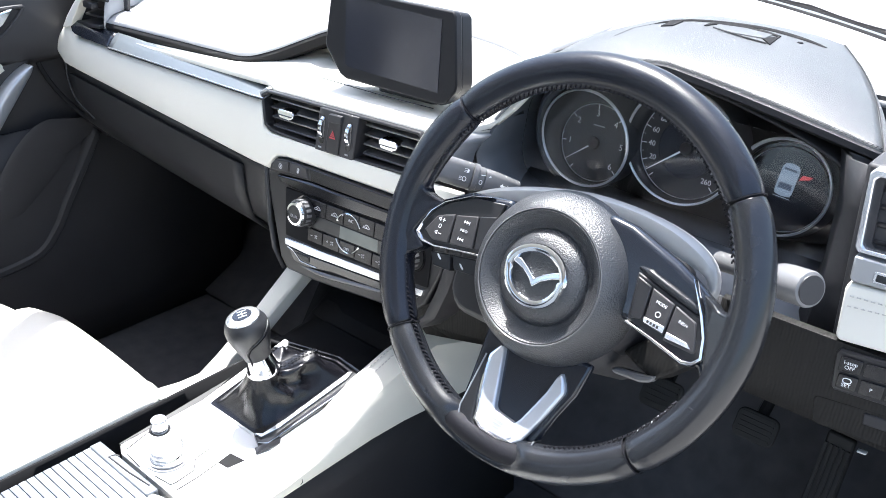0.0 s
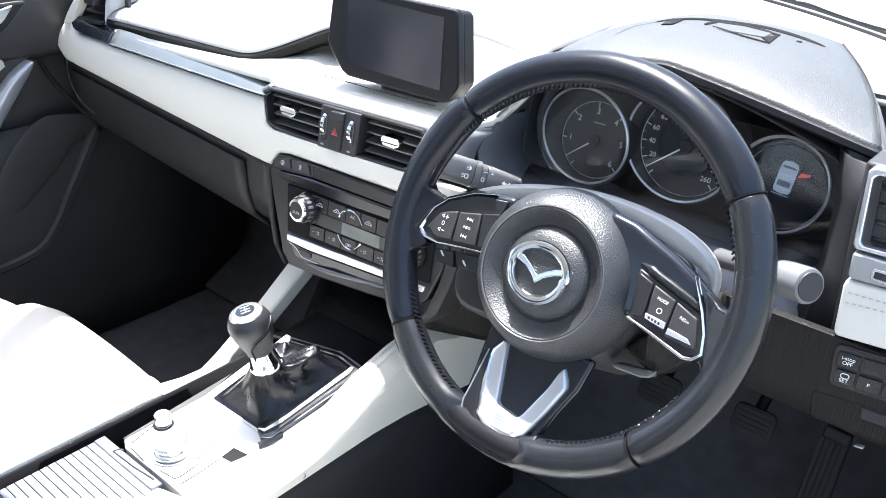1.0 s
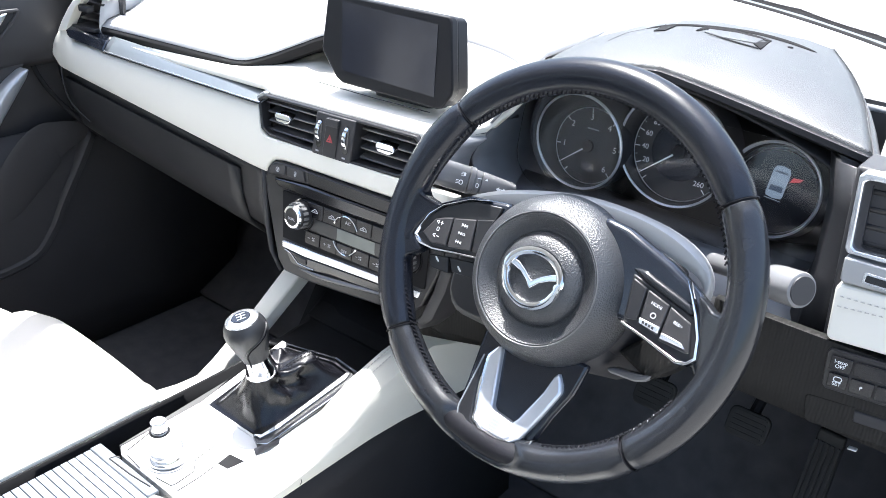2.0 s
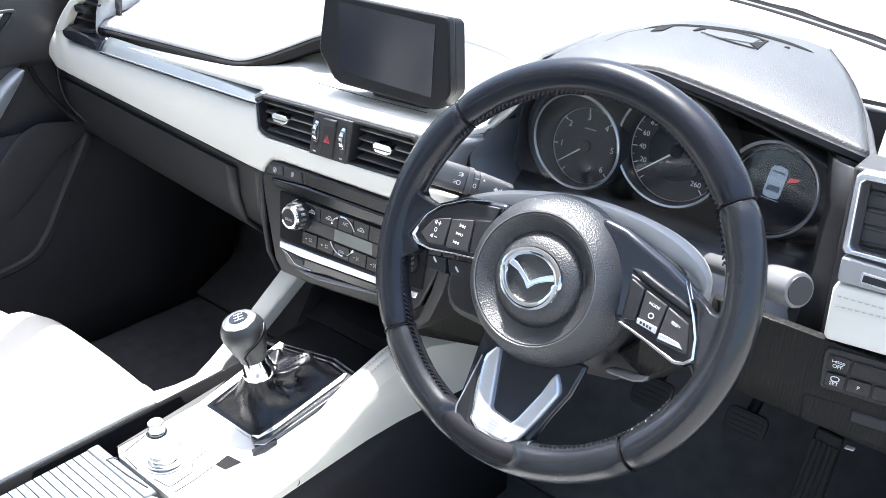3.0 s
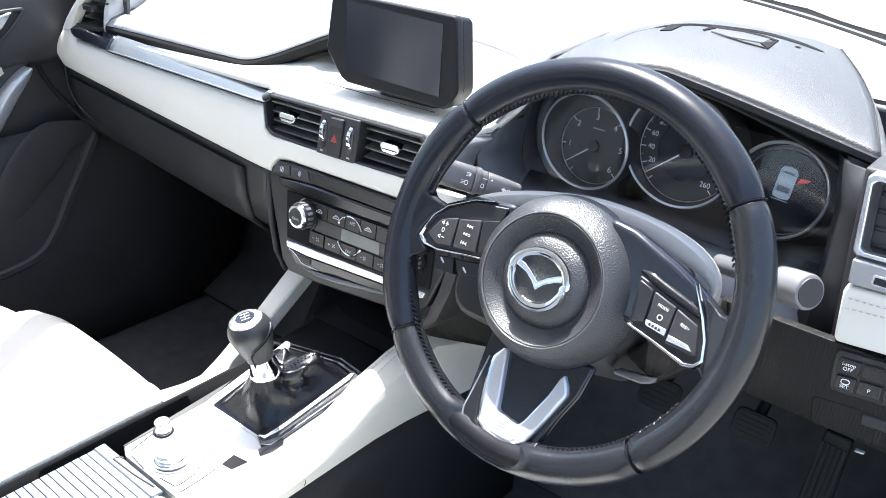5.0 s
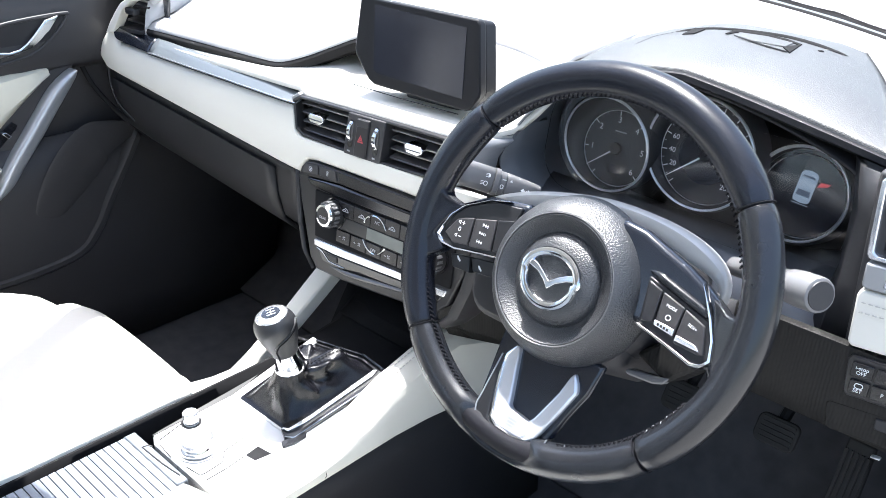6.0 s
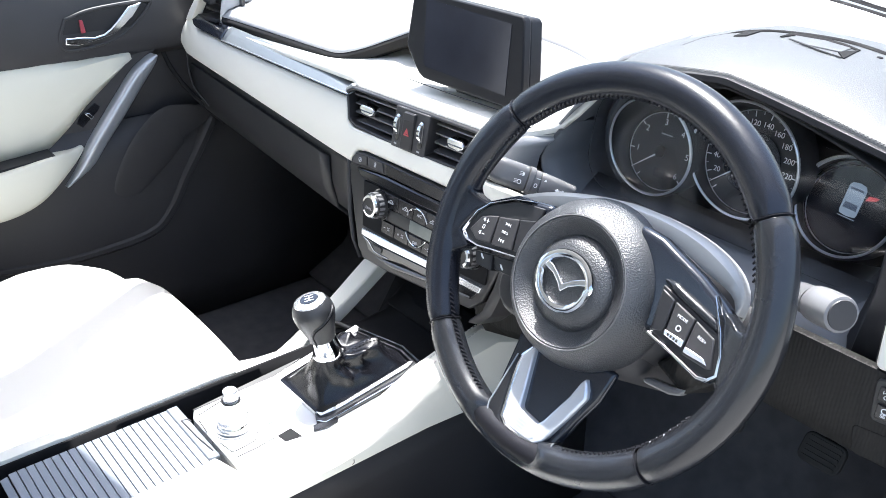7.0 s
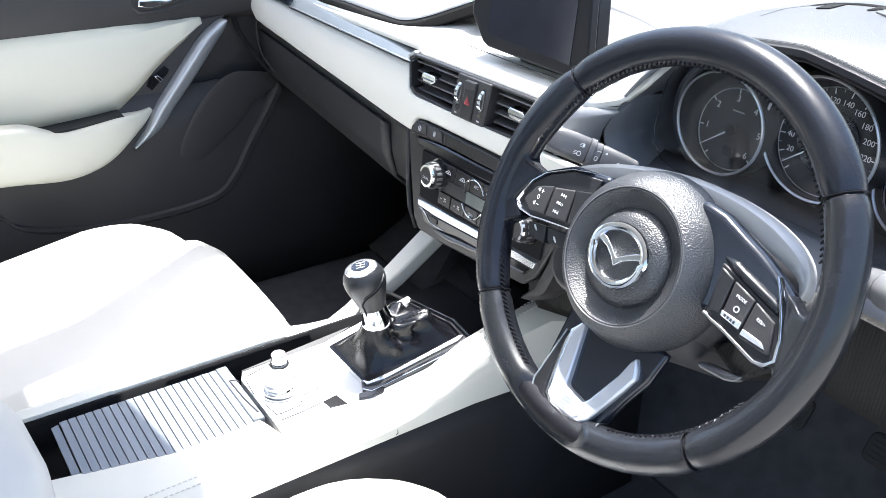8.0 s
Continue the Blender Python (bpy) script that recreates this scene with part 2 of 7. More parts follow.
def fa(x, z, out=0.0):
    """A point of the fascia: x across, z its height at the car's middle, out towards the cabin."""
    y = 0.095 if x > -0.16 else 0.095 + (-0.16 - x) * 0.08
    zz = z + TILT_X * x
    return Vector((x, y + 0.13 * (zz - 0.63) - out, zz))


def fr(x, z, out=0.0):
    """A point of the fascia outboard of the instruments."""
    return Vector((x, 0.13 + 0.13 * (z - 0.63) - out, z))




def fa_frame(x, z, out=0.0, lean=0.0):
    """Local X across, Y up the fascia, Z towards the cabin."""
    return Matrix.Translation(fa(x, z, out)) @ Matrix.Rotation(-math.atan(TILT_X), 4, 'Y') @ pose(0, 0, 0, 90 - 7.4 - lean, 0, 0)

# ---- setting: ground, cabin floor, roof, windscreen ----
# Ground out of view, coloured pale to bounce fill light into the cabin.
g = bmesh.new()
bmesh.ops.create_grid(g, x_segments=8, y_segments=8, size=60.0)
tagged(part("ground", g, M_GROUND, m=Matrix.Translation((0, 0, -0.42))), "unseen ground under and round the car, pale to bounce light", "ground", kind="structure")

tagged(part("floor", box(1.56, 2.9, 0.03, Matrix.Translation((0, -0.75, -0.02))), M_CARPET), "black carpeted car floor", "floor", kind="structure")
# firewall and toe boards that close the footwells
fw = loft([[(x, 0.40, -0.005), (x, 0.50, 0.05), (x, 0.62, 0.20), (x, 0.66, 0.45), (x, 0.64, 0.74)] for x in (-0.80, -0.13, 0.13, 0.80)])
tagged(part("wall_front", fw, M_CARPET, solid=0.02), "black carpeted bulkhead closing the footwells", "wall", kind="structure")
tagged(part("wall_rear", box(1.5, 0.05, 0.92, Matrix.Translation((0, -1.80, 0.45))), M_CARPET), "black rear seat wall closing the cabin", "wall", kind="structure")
# the car's unseen sides and rear, behind and beside the camera, added to shut out sky light
for s in (-1, 1):
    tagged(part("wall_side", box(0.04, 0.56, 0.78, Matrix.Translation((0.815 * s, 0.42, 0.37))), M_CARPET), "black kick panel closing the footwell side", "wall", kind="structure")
    tagged(part("wall_side", box(0.05, 0.85, 0.80, Matrix.Translation((0.80 * s, -1.40, 0.38))), M_GREYPL), "dark rear door panel closing the cabin side", "wall", kind="structure")
    tagged(part("pillar", box(0.10, 0.13, 0.42, Matrix.Translation((0.72 * s, -1.02, 0.94)) @ pose(0, 0, 0, 0, -16 * s, 0)), M_ROOF), "pale grey centre pillar trim", "pillar", kind="structure")
    tagged(part("pillar", box(0.10, 0.50, 0.42, Matrix.Translation((0.70 * s, -1.66, 0.94)) @ pose(0, 0, 0, 0, -16 * s, 0)), M_ROOF), "pale grey rear pillar trim", "pillar", kind="structure")
    tagged(part("roof_rail", box(0.09, 1.75, 0.07, Matrix.Translation((0.555 * s, -0.98, 1.125))), M_ROOF), "pale grey roof rail trim", "roof rail", kind="structure")
HEAD_Z = 1.13


def head_y(x):
    """Front edge of the unseen roof, bowed to lay its shadow across the roller lid."""
    return -0.170 - 0.43 * x * x


# Out of view; kept narrow so that sun reaches the passenger seat.
rf = loft([[(x, head_y(x) + (-1.6 - head_y(x)) * k, HEAD_Z + 0.05 - 0.10 * (x / 0.6) ** 2 * 0.5 + 0.03 * math.sin(math.pi * 0.75 * k)) for x in (-0.52, -0.40, -0.27, -0.13, 0, 0.13, 0.27, 0.40, 0.52)] for k in (0, 0.15, 0.4, 0.7, 1.0)])
tagged(part("ceiling", rf, M_ROOF, solid=0.03), "pale grey fabric headliner over the cabin", "ceiling", kind="structure")


def ws_base(x):
    return Vector((x, 0.723 - 0.66 * x * x, 0.80 - 0.03 * x * x))


ws = loft([[ws_base(x).lerp(Vector((x * 0.82, head_y(x * 0.82) + 0.02, HEAD_Z + 0.05 - 0.06 * x * x)), k / 6) + Vector((0, 0, 0.06 * math.sin(math.pi * k / 6))) for k in range(7)] for x in np.linspace(-0.72, 0.72, 13)])
ob = part("window_1", ws, glass)
ob.visible_shadow = False
tagged(ob, "clear curved windscreen glass above the dashboard", "windscreen", kind="structure")
# black edge of the glass along its foot
fr_b = loft([[ws_base(x) + Vector((0, d, h)) for d, h in ((-0.0052, -0.0066), (-0.0042, -0.0050), (-0.0025, -0.0040), (0.0010, -0.0036), (0.0030, -0.0036), (0.0042, -0.006))] for x in np.linspace(-0.74, 0.74, 49)])
tagged(part("trim", fr_b, M_VOID), "black rubber seal along the windscreen foot", "trim", kind="structure")
for s in (-1, 1):
    pil = tube([(0.745 * s, 0.33, 0.74), (0.70 * s, 0.22, 0.92), (0.64 * s, 0.04, 1.06), (0.56 * s, -0.24, 1.14)], [0.035, 0.03, 0.028, 0.03], 10)
    tagged(part("pillar", pil, M_ROOF), "pale grey windscreen pillar trim", "pillar", kind="structure")

# bonnet, cowl and wipers beyond the glass
car_front = thing("car_bonnet", "pale blue-grey car bonnet seen through the windscreen", "bonnet")
bon = loft([[(x, 0.89 - 0.55 * x * x + d, 0.775 - 0.06 * x * x - 0.13 * d * d + 0.01 * math.sin(d * 3)) for d in (0.0, 0.02, 0.2, 0.5, 0.85, 1.0)] for x in np.linspace(-0.82, 0.82, 15)])
part("bonnet_panel", bon, M_BONNET, car_front, solid=0.01)
cow = loft([[(x, ws_base(x).y + d * (1 + 0.2 * x * x), ws_base(x).z + h) for d, h in ((0.0034, -0.0030), (0.02, -0.006), (0.05, -0.015), (0.09, -0.02), (0.13, -0.025), (0.165, -0.012))] for x in np.linspace(-0.76, 0.76, 21)])
part("cowl", cow, M_COWL, car_front, "grey ribbed plastic cowl", solid=0.004)
for k in range(26):
    x = 0.585 + 0.0065 * k
    a = ws_base(x)
    part("cowl_rib", box(0.0022, 0.075, 0.004, Matrix.Translation((x, a.y + 0.085 * (1 + 0.2 * x * x), a.z - 0.014))), M_COWL, car_front)

# ---- dashboard ----
dash = thing("dashboard", "car dashboard with cream leather band and pale top pad", "dashboard")


def strip_low(x):
    return 0.672 + 0.004 * (x + 0.16) / 0.42


def band_low(x):
    if x < -0.745:
        return float(np.interp(x, (-0.775, -0.7731, -0.7674, -0.745), (0.645, 0.643, 0.629, 0.6107)))
    return 0.5785 - 0.052 * (x + 0.126) if x < -0.126 else float(np.interp(x, (-0.126, -0.116, -0.107, -0.088, 0.2), (0.5785, 0.592, 0.6015, 0.6045, 0.6025)))


def band_ring(x, lo, hi, bulge=0.006, n=8):
    pts = []
    for k in range(n + 1):
        t = k / n
        b = bulge * math.sin(math.pi * t) ** 0.6
        e = 0.006 * (abs(2 * t - 1) ** 6)
        pts.append(fa(x, lo + (hi - lo) * t, b - e))
    return pts




def band_high(x):
    if x < -0.700:
        return float(np.interp(x, (-0.775, -0.7731, -0.7596, -0.742, -0.722, -0.700), (0.648, 0.653, 0.674, 0.691, 0.691, strip_low(-0.7))))
    return strip_low(x) if x < -0.150 else float(np.interp(x, (-0.150, -0.1465, -0.1365, -0.130, -0.120, 0.2), (strip_low(-0.15), 0.672, 0.640, 0.6345, 0.6315, 0.6315)))


def band_profile(x, lo, hi, n=14):
    """The band's swelling section between two heights, with a rolled lower edge."""
    pts = []
    base, top = min(lo, 0.5785 - 0.052 * (min(x, -0.126) + 0.126)), max(hi, strip_low(x))
    for k in range(n + 1):
        z = lo + (hi - lo) * k / n
        t = min(1.0, max(0.0, (z - base) / (top - base)))
        roll = 0.006 * max(0.0, 1.0 - (z - lo) / 0.008) ** 2
        pts.append(fa(x, z, 0.006 * math.sin(math.pi * t) ** 0.6 - roll - 0.005 * t ** 8))
    return pts


rings = []
for x in [-0.775, -0.7731, -0.768, -0.7596, -0.750, -0.742, -0.732, -0.722, -0.711, -0.700] + list(np.linspace(-0.69, -0.156, 26)) + [-0.150, -0.1465, -0.1415, -0.1365, -0.133, -0.130, -0.126, -0.120, -0.115, -0.110, -0.106, -0.098, -0.088] + list(np.linspace(-0.07, 0.20, 14)):
    lo, hi = band_low(x), band_high(x)
    rings.append(band_profile(x, lo, hi))
part("leather_band", loft(rings), M_CREAM, dash, "cream leather fascia band", solid=0.012)
end = [band_ring(x, 0.6315, 0.690, 0.003, 4) for x in (0.134, 0.141, 0.148)]
part("leather_band", loft(end), M_CREAM, dash, solid=0.010)
end = [[q + Vector((0.0006, 0, 0)) for q in end[-1]]]
end.append([Vector(q) for q in ((0.155, 0.158, 0.6315), (0.158, 0.160, 0.645), (0.162, 0.160, 0.663), (0.172, 0.160, 0.679), (0.187, 0.158, 0.692))])
part("vent_end", loft(end), M_PAD, dash, "grey satin trim beside the centre vents", solid=0.006)

# Hidden plate added to keep leaking sun off the footwell floor.
part("sun_stop_plate", box(1.56, 0.32, 0.012, Matrix.Translation((0, 0.515, 0.655))), M_CARPET, dash, "unseen black plate added to stop sun leaking through the dashboard")
# silver strip over the band
sr = []
for x in np.linspace(-0.577, -0.140, 26):
    lo = strip_low(x) + 0.0008
    k = (x + 0.60) / 0.46
    hi = 0.6905 - 0.0035 * k - 0.0045 * max(0.0, (x + 0.24) / 0.10) ** 1.5
    sr.append([fa(x, lo, 0.0015), fa(x, lo + 0.001, 0.0035), fa(x, lo + (hi - lo) * 0.5, -0.003), fa(x, hi, -0.012), fa(x, hi + 0.001, -0.016)])
part("trim_strip", loft(sr), M_STRIP, dash, "satin blue-grey trim strip", solid=0.003)
part("strip_lip", tube([r[1] + Vector((0, -0.0006, 0.0006)) for r in sr], 0.0008, 6), M_SILVER, dash, "bright lip of the trim strip")
part("strip_groove", tube([r[0] + Vector((0, -0.0022, -0.0010)) for r in sr], 0.0008, 6), M_TROUGH, dash, "dark groove under the trim strip")
# The same strip carries on; its end is coloured dark for shade and reflection.
dk = []
for x in np.linspace(-0.714, -0.5768, 16):
    k = max(0.0, (-0.690 - x) / 0.024)
    lo = 0.6730 + 0.017 * (1 - math.sqrt(max(0.0, 1 - k * k)))
    hi = 0.6940 + 0.030 * (x + 0.713)
    w = min(1.0, max(0.0, (x + 0.690) / 0.113))
    lo += (strip_low(-0.577) + 0.0008 - lo) * w
    hi += (0.6905 - hi) * w
    dk.append([fa(x, lo, 0.0040 - 0.0024 * w), fa(x, lo + 0.001, 0.0054 - 0.0018 * w), fa(x, (lo + hi) / 2, 0.0030 - 0.0059 * w), fa(x, hi, -0.003 - 0.009 * w)])
part("trim_strip", loft(dk), M_SMOOTHB, dash, "end of the trim strip, shade and reflection in its colour", solid=0.003)

# shelf between vents and top pad, carrying the screen
shelf = []
for x in np.linspace(-0.70, 0.150, 44):
    back = 0.030 if x < -0.27 else 0.030 + 0.12 * min(1, (x + 0.27) / 0.12) ** 1.3
    lift = 0.001 if x < -0.27 else 0.001 + 0.013 * min(1, (x + 0.27) / 0.12)
    z0 = (strip_low(x) + 0.0165 + 0.006 * (x + 0.60) / 0.46) if x < -0.137 else 0.6885
    a = fa(x, z0, -0.009 if x < -0.137 else -0.004)
    shelf.append([a + Vector((0, -0.003, -0.006)), a, a + Vector((0, 0.010, min(0.004, lift))), a + Vector((0, back * 0.45, lift * 0.7)), a + Vector((0, back, lift + 0.06 * back))])
POD_EDGE = [(0.187, 0.158, 0.692), (0.188, 0.158, 0.696), (0.196, 0.161, 0.706), (0.211, 0.168, 0.727), (0.230, 0.182, 0.756)]
mid = [shelf[-1][k].lerp(Vector(POD_EDGE[k]), 0.5) - Vector((0, 0, 0.004)) for k in range(5)]
shelf += [mid, [Vector(q) for q in POD_EDGE]]
part("shelf_seam", tube([shelf[-3][1] + Vector((0, 0.002, 0.001)), mid[1] + Vector((0, 0.002, 0.001)), Vector(POD_EDGE[1])], 0.0007, 5), M_GREYPL, dash)
part("shelf", loft(shelf), M_CREAM, dash, "cream shelf under the screen", solid=0.006)
part("seam", tube([(-0.068, 0.1345, 0.7045), (0.03, 0.138, 0.7045), (0.116, 0.141, 0.7065)], 0.0007, 5), M_GREYPL, dash)

# top pad: its edge runs level over the passenger side, then sweeps back behind the screen
EDGE = [(-0.615, 0.151, 0.6775), (-0.52, 0.150, 0.682), (-0.40, 0.149, 0.687), (-0.30, 0.149, 0.691), (-0.245, 0.151, 0.695), (-0.205, 0.166, 0.708), (-0.165, 0.185, 0.727), (-0.120, 0.203, 0.747),
        (-0.06, 0.222, 0.760), (0.02, 0.236, 0.768), (0.10, 0.238, 0.768), (0.17, 0.225, 0.764), (0.20, 0.20, 0.758)]
edge = smooth_path(EDGE, 5)
pad = []
for p in edge:
    b = ws_base(p.x)
    top = 0.025 * max(0.0, 1 - abs(p.x + 0.42) / 0.3)
    bz = b.z - 0.006
    r = [p + Vector((0, 0.012, -0.020)), p + Vector((0, 0.0, -0.017)), p + Vector((0, -0.003, -0.006)), p + Vector((0, 0.0, 0.0)), p + Vector((0, 0.012, 0.010)), p + Vector((0, 0.05, 0.020))]
    s = r[-1]
    for k in (0.25, 0.5, 0.75, 1.0):
        r.append(Vector((s.x, s.y + (b.y - 0.005 - s.y) * k, s.z + (bz - s.z) * (k ** 0.8) + top * math.sin(math.pi * k) * 0.5)))
    pad.append(r)
part("top_pad", loft([r[3:] for r in pad]), M_PAD, dash, "soft-touch top pad coloured pale for sun glare", solid=0.008)
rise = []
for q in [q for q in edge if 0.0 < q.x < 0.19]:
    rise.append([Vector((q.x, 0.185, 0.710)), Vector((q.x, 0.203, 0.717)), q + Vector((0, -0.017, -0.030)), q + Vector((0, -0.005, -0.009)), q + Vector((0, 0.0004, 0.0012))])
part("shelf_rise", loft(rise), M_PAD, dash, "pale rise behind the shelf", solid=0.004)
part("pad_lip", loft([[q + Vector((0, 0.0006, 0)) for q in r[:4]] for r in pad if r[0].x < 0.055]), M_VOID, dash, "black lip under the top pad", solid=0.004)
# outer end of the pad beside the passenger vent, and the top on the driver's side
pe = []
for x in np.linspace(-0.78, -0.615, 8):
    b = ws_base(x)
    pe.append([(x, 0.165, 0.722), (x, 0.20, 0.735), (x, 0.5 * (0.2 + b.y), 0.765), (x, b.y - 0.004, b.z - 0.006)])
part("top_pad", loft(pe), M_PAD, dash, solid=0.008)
part("pad_end", loft([[(-0.615, y, z) for y, z in ((0.151, 0.662), (0.151, 0.6775), (0.163, 0.6875), (0.20, 0.698), (0.24, 0.705))], [(-0.625, y, z) for y, z in ((0.155, 0.662), (0.158, 0.70), (0.165, 0.722), (0.20, 0.735), (0.24, 0.745))]]), M_PAD, dash, solid=0.004)
for i, w in enumerate((0.006, 0.004, 0.007, 0.005)):
    part("letter_bar", box(w * 0.7, 0.0008, 0.003, Matrix.Translation((-0.590 + 0.0105 * i, 0.1535, 0.6835 + 0.0006 * i)) @ pose(0, 0, 0, -35, 0, 0)), M_PRINTDIM, dash)


# raised hood over the instruments
def hood_z(x):
    u = (x - 0.372) / 0.215
    return 0.801 - 0.034 * min(1.15, abs(u)) ** 1.15 - 0.022 * max(0.0, (0.255 - x) / 0.043) ** 2


def glide(v, table):
    """Straight-line look-up in a short table of (v, value)."""
    return float(np.interp(v, [a for a, _ in table], [b for _, b in table]))


HOOD_R = [(0.189, 0.588), (0.225, 0.572), (0.275, 0.552), (0.365, 0.507), (0.425, 0.468), (0.47, 0.425)]
HOOD_L = [(0.189, 0.212), (0.225, 0.216), (0.275, 0.226), (0.365, 0.252), (0.425, 0.282), (0.47, 0.31)]
HOOD_E = [(0.189, 0.768), (0.225, 0.7765), (0.275, 0.7865), (0.365, 0.798), (0.425, 0.804), (0.47, 0.800)]
HOOD_C = [(0.189, 0.801), (0.205, 0.807), (0.225, 0.811), (0.265, 0.8145), (0.35, 0.8150), (0.425, 0.811), (0.47, 0.801)]
HOOD_Y = (0.189, 0.1925, 0.200, 0.212, 0.228, 0.25, 0.275, 0.31, 0.35, 0.39, 0.425, 0.47)
hood = []
for s in np.linspace(-1, 1, 45):
    ring = []
    for y in HOOD_Y:
        x = glide(y, HOOD_L) + (glide(y, HOOD_R) - glide(y, HOOD_L)) * (s + 1) / 2
        e, c = glide(y, HOOD_E), glide(y, HOOD_C)
        k = min(1.0, (y - 0.189) / 0.09)
        z_front = hood_z(x) + (c - 0.801)
        z_dome = e + (c - e) * (1 - abs(s) ** (2.2 if s > 0 else 4.5))
        ring.append(Vector((x, y, z_front + (z_dome - z_front) * k)))
    f = ring[0]
    hood.append([Vector((f.x, 0.197, f.z - 0.011)), Vector((f.x, 0.189, f.z - 0.006))] + ring)
# The left skirt takes the pale pad colour for the glare on that side.
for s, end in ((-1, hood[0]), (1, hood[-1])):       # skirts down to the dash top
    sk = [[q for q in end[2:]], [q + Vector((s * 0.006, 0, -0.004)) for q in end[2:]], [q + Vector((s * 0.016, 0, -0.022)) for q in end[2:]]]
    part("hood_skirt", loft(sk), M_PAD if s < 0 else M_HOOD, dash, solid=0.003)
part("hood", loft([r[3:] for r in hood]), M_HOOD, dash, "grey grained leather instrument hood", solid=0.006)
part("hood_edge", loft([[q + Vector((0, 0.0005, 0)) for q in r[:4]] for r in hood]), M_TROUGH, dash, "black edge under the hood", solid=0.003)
for lift in (0.22, 0.50):
    part("stitching", stitch_run([r[3].lerp(r[4], lift) + Vector((0, -0.0003, 0.0008)) for r in hood], 0.0024, 0.0015, 0.00028), M_BTHREAD, dash, "dark twin stitching")
# the dash top round the hood
dt = []
for x in np.linspace(0.19, 0.775, 26):
    b = ws_base(x)
    y0 = 0.215 if x < 0.60 else 0.185
    z0 = 0.757 if x < 0.60 else 0.770
    if 0.215 < x < 0.585:            # behind the instrument pod
        y0, z0 = 0.345, 0.772
    dt.append([(x, y0, z0), (x, y0 + 0.5 * (b.y - 0.005 - y0), 0.5 * (z0 + b.z) + 0.013), (x, b.y - 0.005, b.z - 0.006)])
part("top_pad", loft(dt), M_PAD, dash, "soft-touch pad round the hood, coloured pale for glare", solid=0.008)
# head-up display well in the hood
hud = thing("head_up_display", "black head-up display slot sunk in the hood", "display")
hood_bm = loft([r[2:] for r in hood])
hood_tree = BVHTree.FromBMesh(hood_bm)
hood_bm.free()


def on_hood(x, y, d=0.0):
    hit = hood_tree.ray_cast(Vector((x, y, 1.0)), Vector((0, 0, -1)))[0]
    return Vector((x, y, (hit.z if hit else 0.806) + d))


arc = [on_hood(p.x, p.y, 0.0006) for p in smooth_path([(0.281, 0.246, 0), (0.290, 0.293, 0), (0.304, 0.334, 0), (0.337, 0.367, 0), (0.382, 0.3845, 0), (0.4235, 0.3825, 0), (0.448, 0.380, 0), (0.465, 0.379, 0)], 6)]
NA = len(arc) - 1
part("slot", tube(arc, [0.0003 + 0.0044 * max(0.0, math.sin(math.pi * min(1.0, max(0.0, (i / NA - 0.20) / 0.80)))) ** 0.6 for i in range(NA + 1)], 8, squash=0.4), M_VOID, hud)
part("slot_end", prism([(0.308, 0.298), (0.317, 0.308), (0.314, 0.340), (0.301, 0.340)], lambda u, v, d: on_hood(u, v, d), -0.004, 0.0012), M_VOID, hud)
part("flap", prism([(0.350, 0.352), (0.380, 0.3605), (0.412, 0.355), (0.414, 0.330), (0.378, 0.325), (0.352, 0.334)], lambda u, v, d: on_hood(u, v, d), -0.001, 0.0016), M_HOOD, hud, "pale flap in the slot", bevel=0.0008)
part("slot_edge", tube([on_hood(x, y, 0.001) for x, y in ((0.343, 0.334), (0.344, 0.354), (0.362, 0.362), (0.380, 0.3655), (0.400, 0.363), (0.420, 0.357))], [0.0014, 0.0040, 0.0044, 0.0038, 0.0034, 0.0022], 6, squash=0.4), M_VOID, hud)
part("slot_edge", tube([on_hood(x, y, 0.001) for x, y in ((0.360, 0.328), (0.380, 0.321), (0.401, 0.314), (0.424, 0.312))], [0.0006, 0.0014, 0.0018, 0.0014], 6, squash=0.4), M_VOID, hud)
part("slot_side", prism([(0.412, 0.328), (0.420, 0.357), (0.427, 0.311)], lambda u, v, d: on_hood(u, v, d), -0.002, 0.0014), M_VOID, hud)
part("sensor", lathe([(0.0, 0.0015), (0.003, 0.001), (0.0035, 0)], 12), M_VOID, hud, m=Matrix.Translation(on_hood(0.442, 0.358)))
# crease where the hood's skin meets the dash top
part("seam", tube(smooth_path([hood[-1][k] + Vector((0.001, 0, 0.0002)) for k in (2, 5, 8, 10, 12)], 6), 0.0009, 6), M_GREYPL, dash)

# passenger-side vent
lv = thing("passenger_air_vent", "black slatted air vent with silver surround beside the door", "air vent")
part("frame", prism([(-0.742, 0.679), (-0.724, 0.7005), (-0.701, 0.722), (-0.681, 0.738), (-0.650, 0.752), (-0.598, 0.764), (-0.598, 0.757), (-0.647, 0.743), (-0.674, 0.727), (-0.688, 0.711), (-0.699, 0.6985), (-0.709, 0.685)], lambda u, v, d: fa(u, v, d), -0.012, 0.006), M_CREAM, lv, "pale surround", bevel=0.0015)
part("back", prism([(-0.715, 0.698), (-0.60, 0.702), (-0.60, 0.765), (-0.68, 0.745)], lambda u, v, d: fa(u, v, d), -0.05, -0.045), M_GLOSSB, lv)
for k in range(4):
    z = 0.7095 + 0.0140 * k
    xl = -0.690 + 0.012 * k
    part("slat", box(-0.618 - xl, 0.030, 0.0040, Matrix.Translation(fa((xl - 0.618) / 2, z, -0.029)) @ pose(0, 0, 0, 12, -2.3, 0)), M_SATIN, lv, bevel=0.0015)
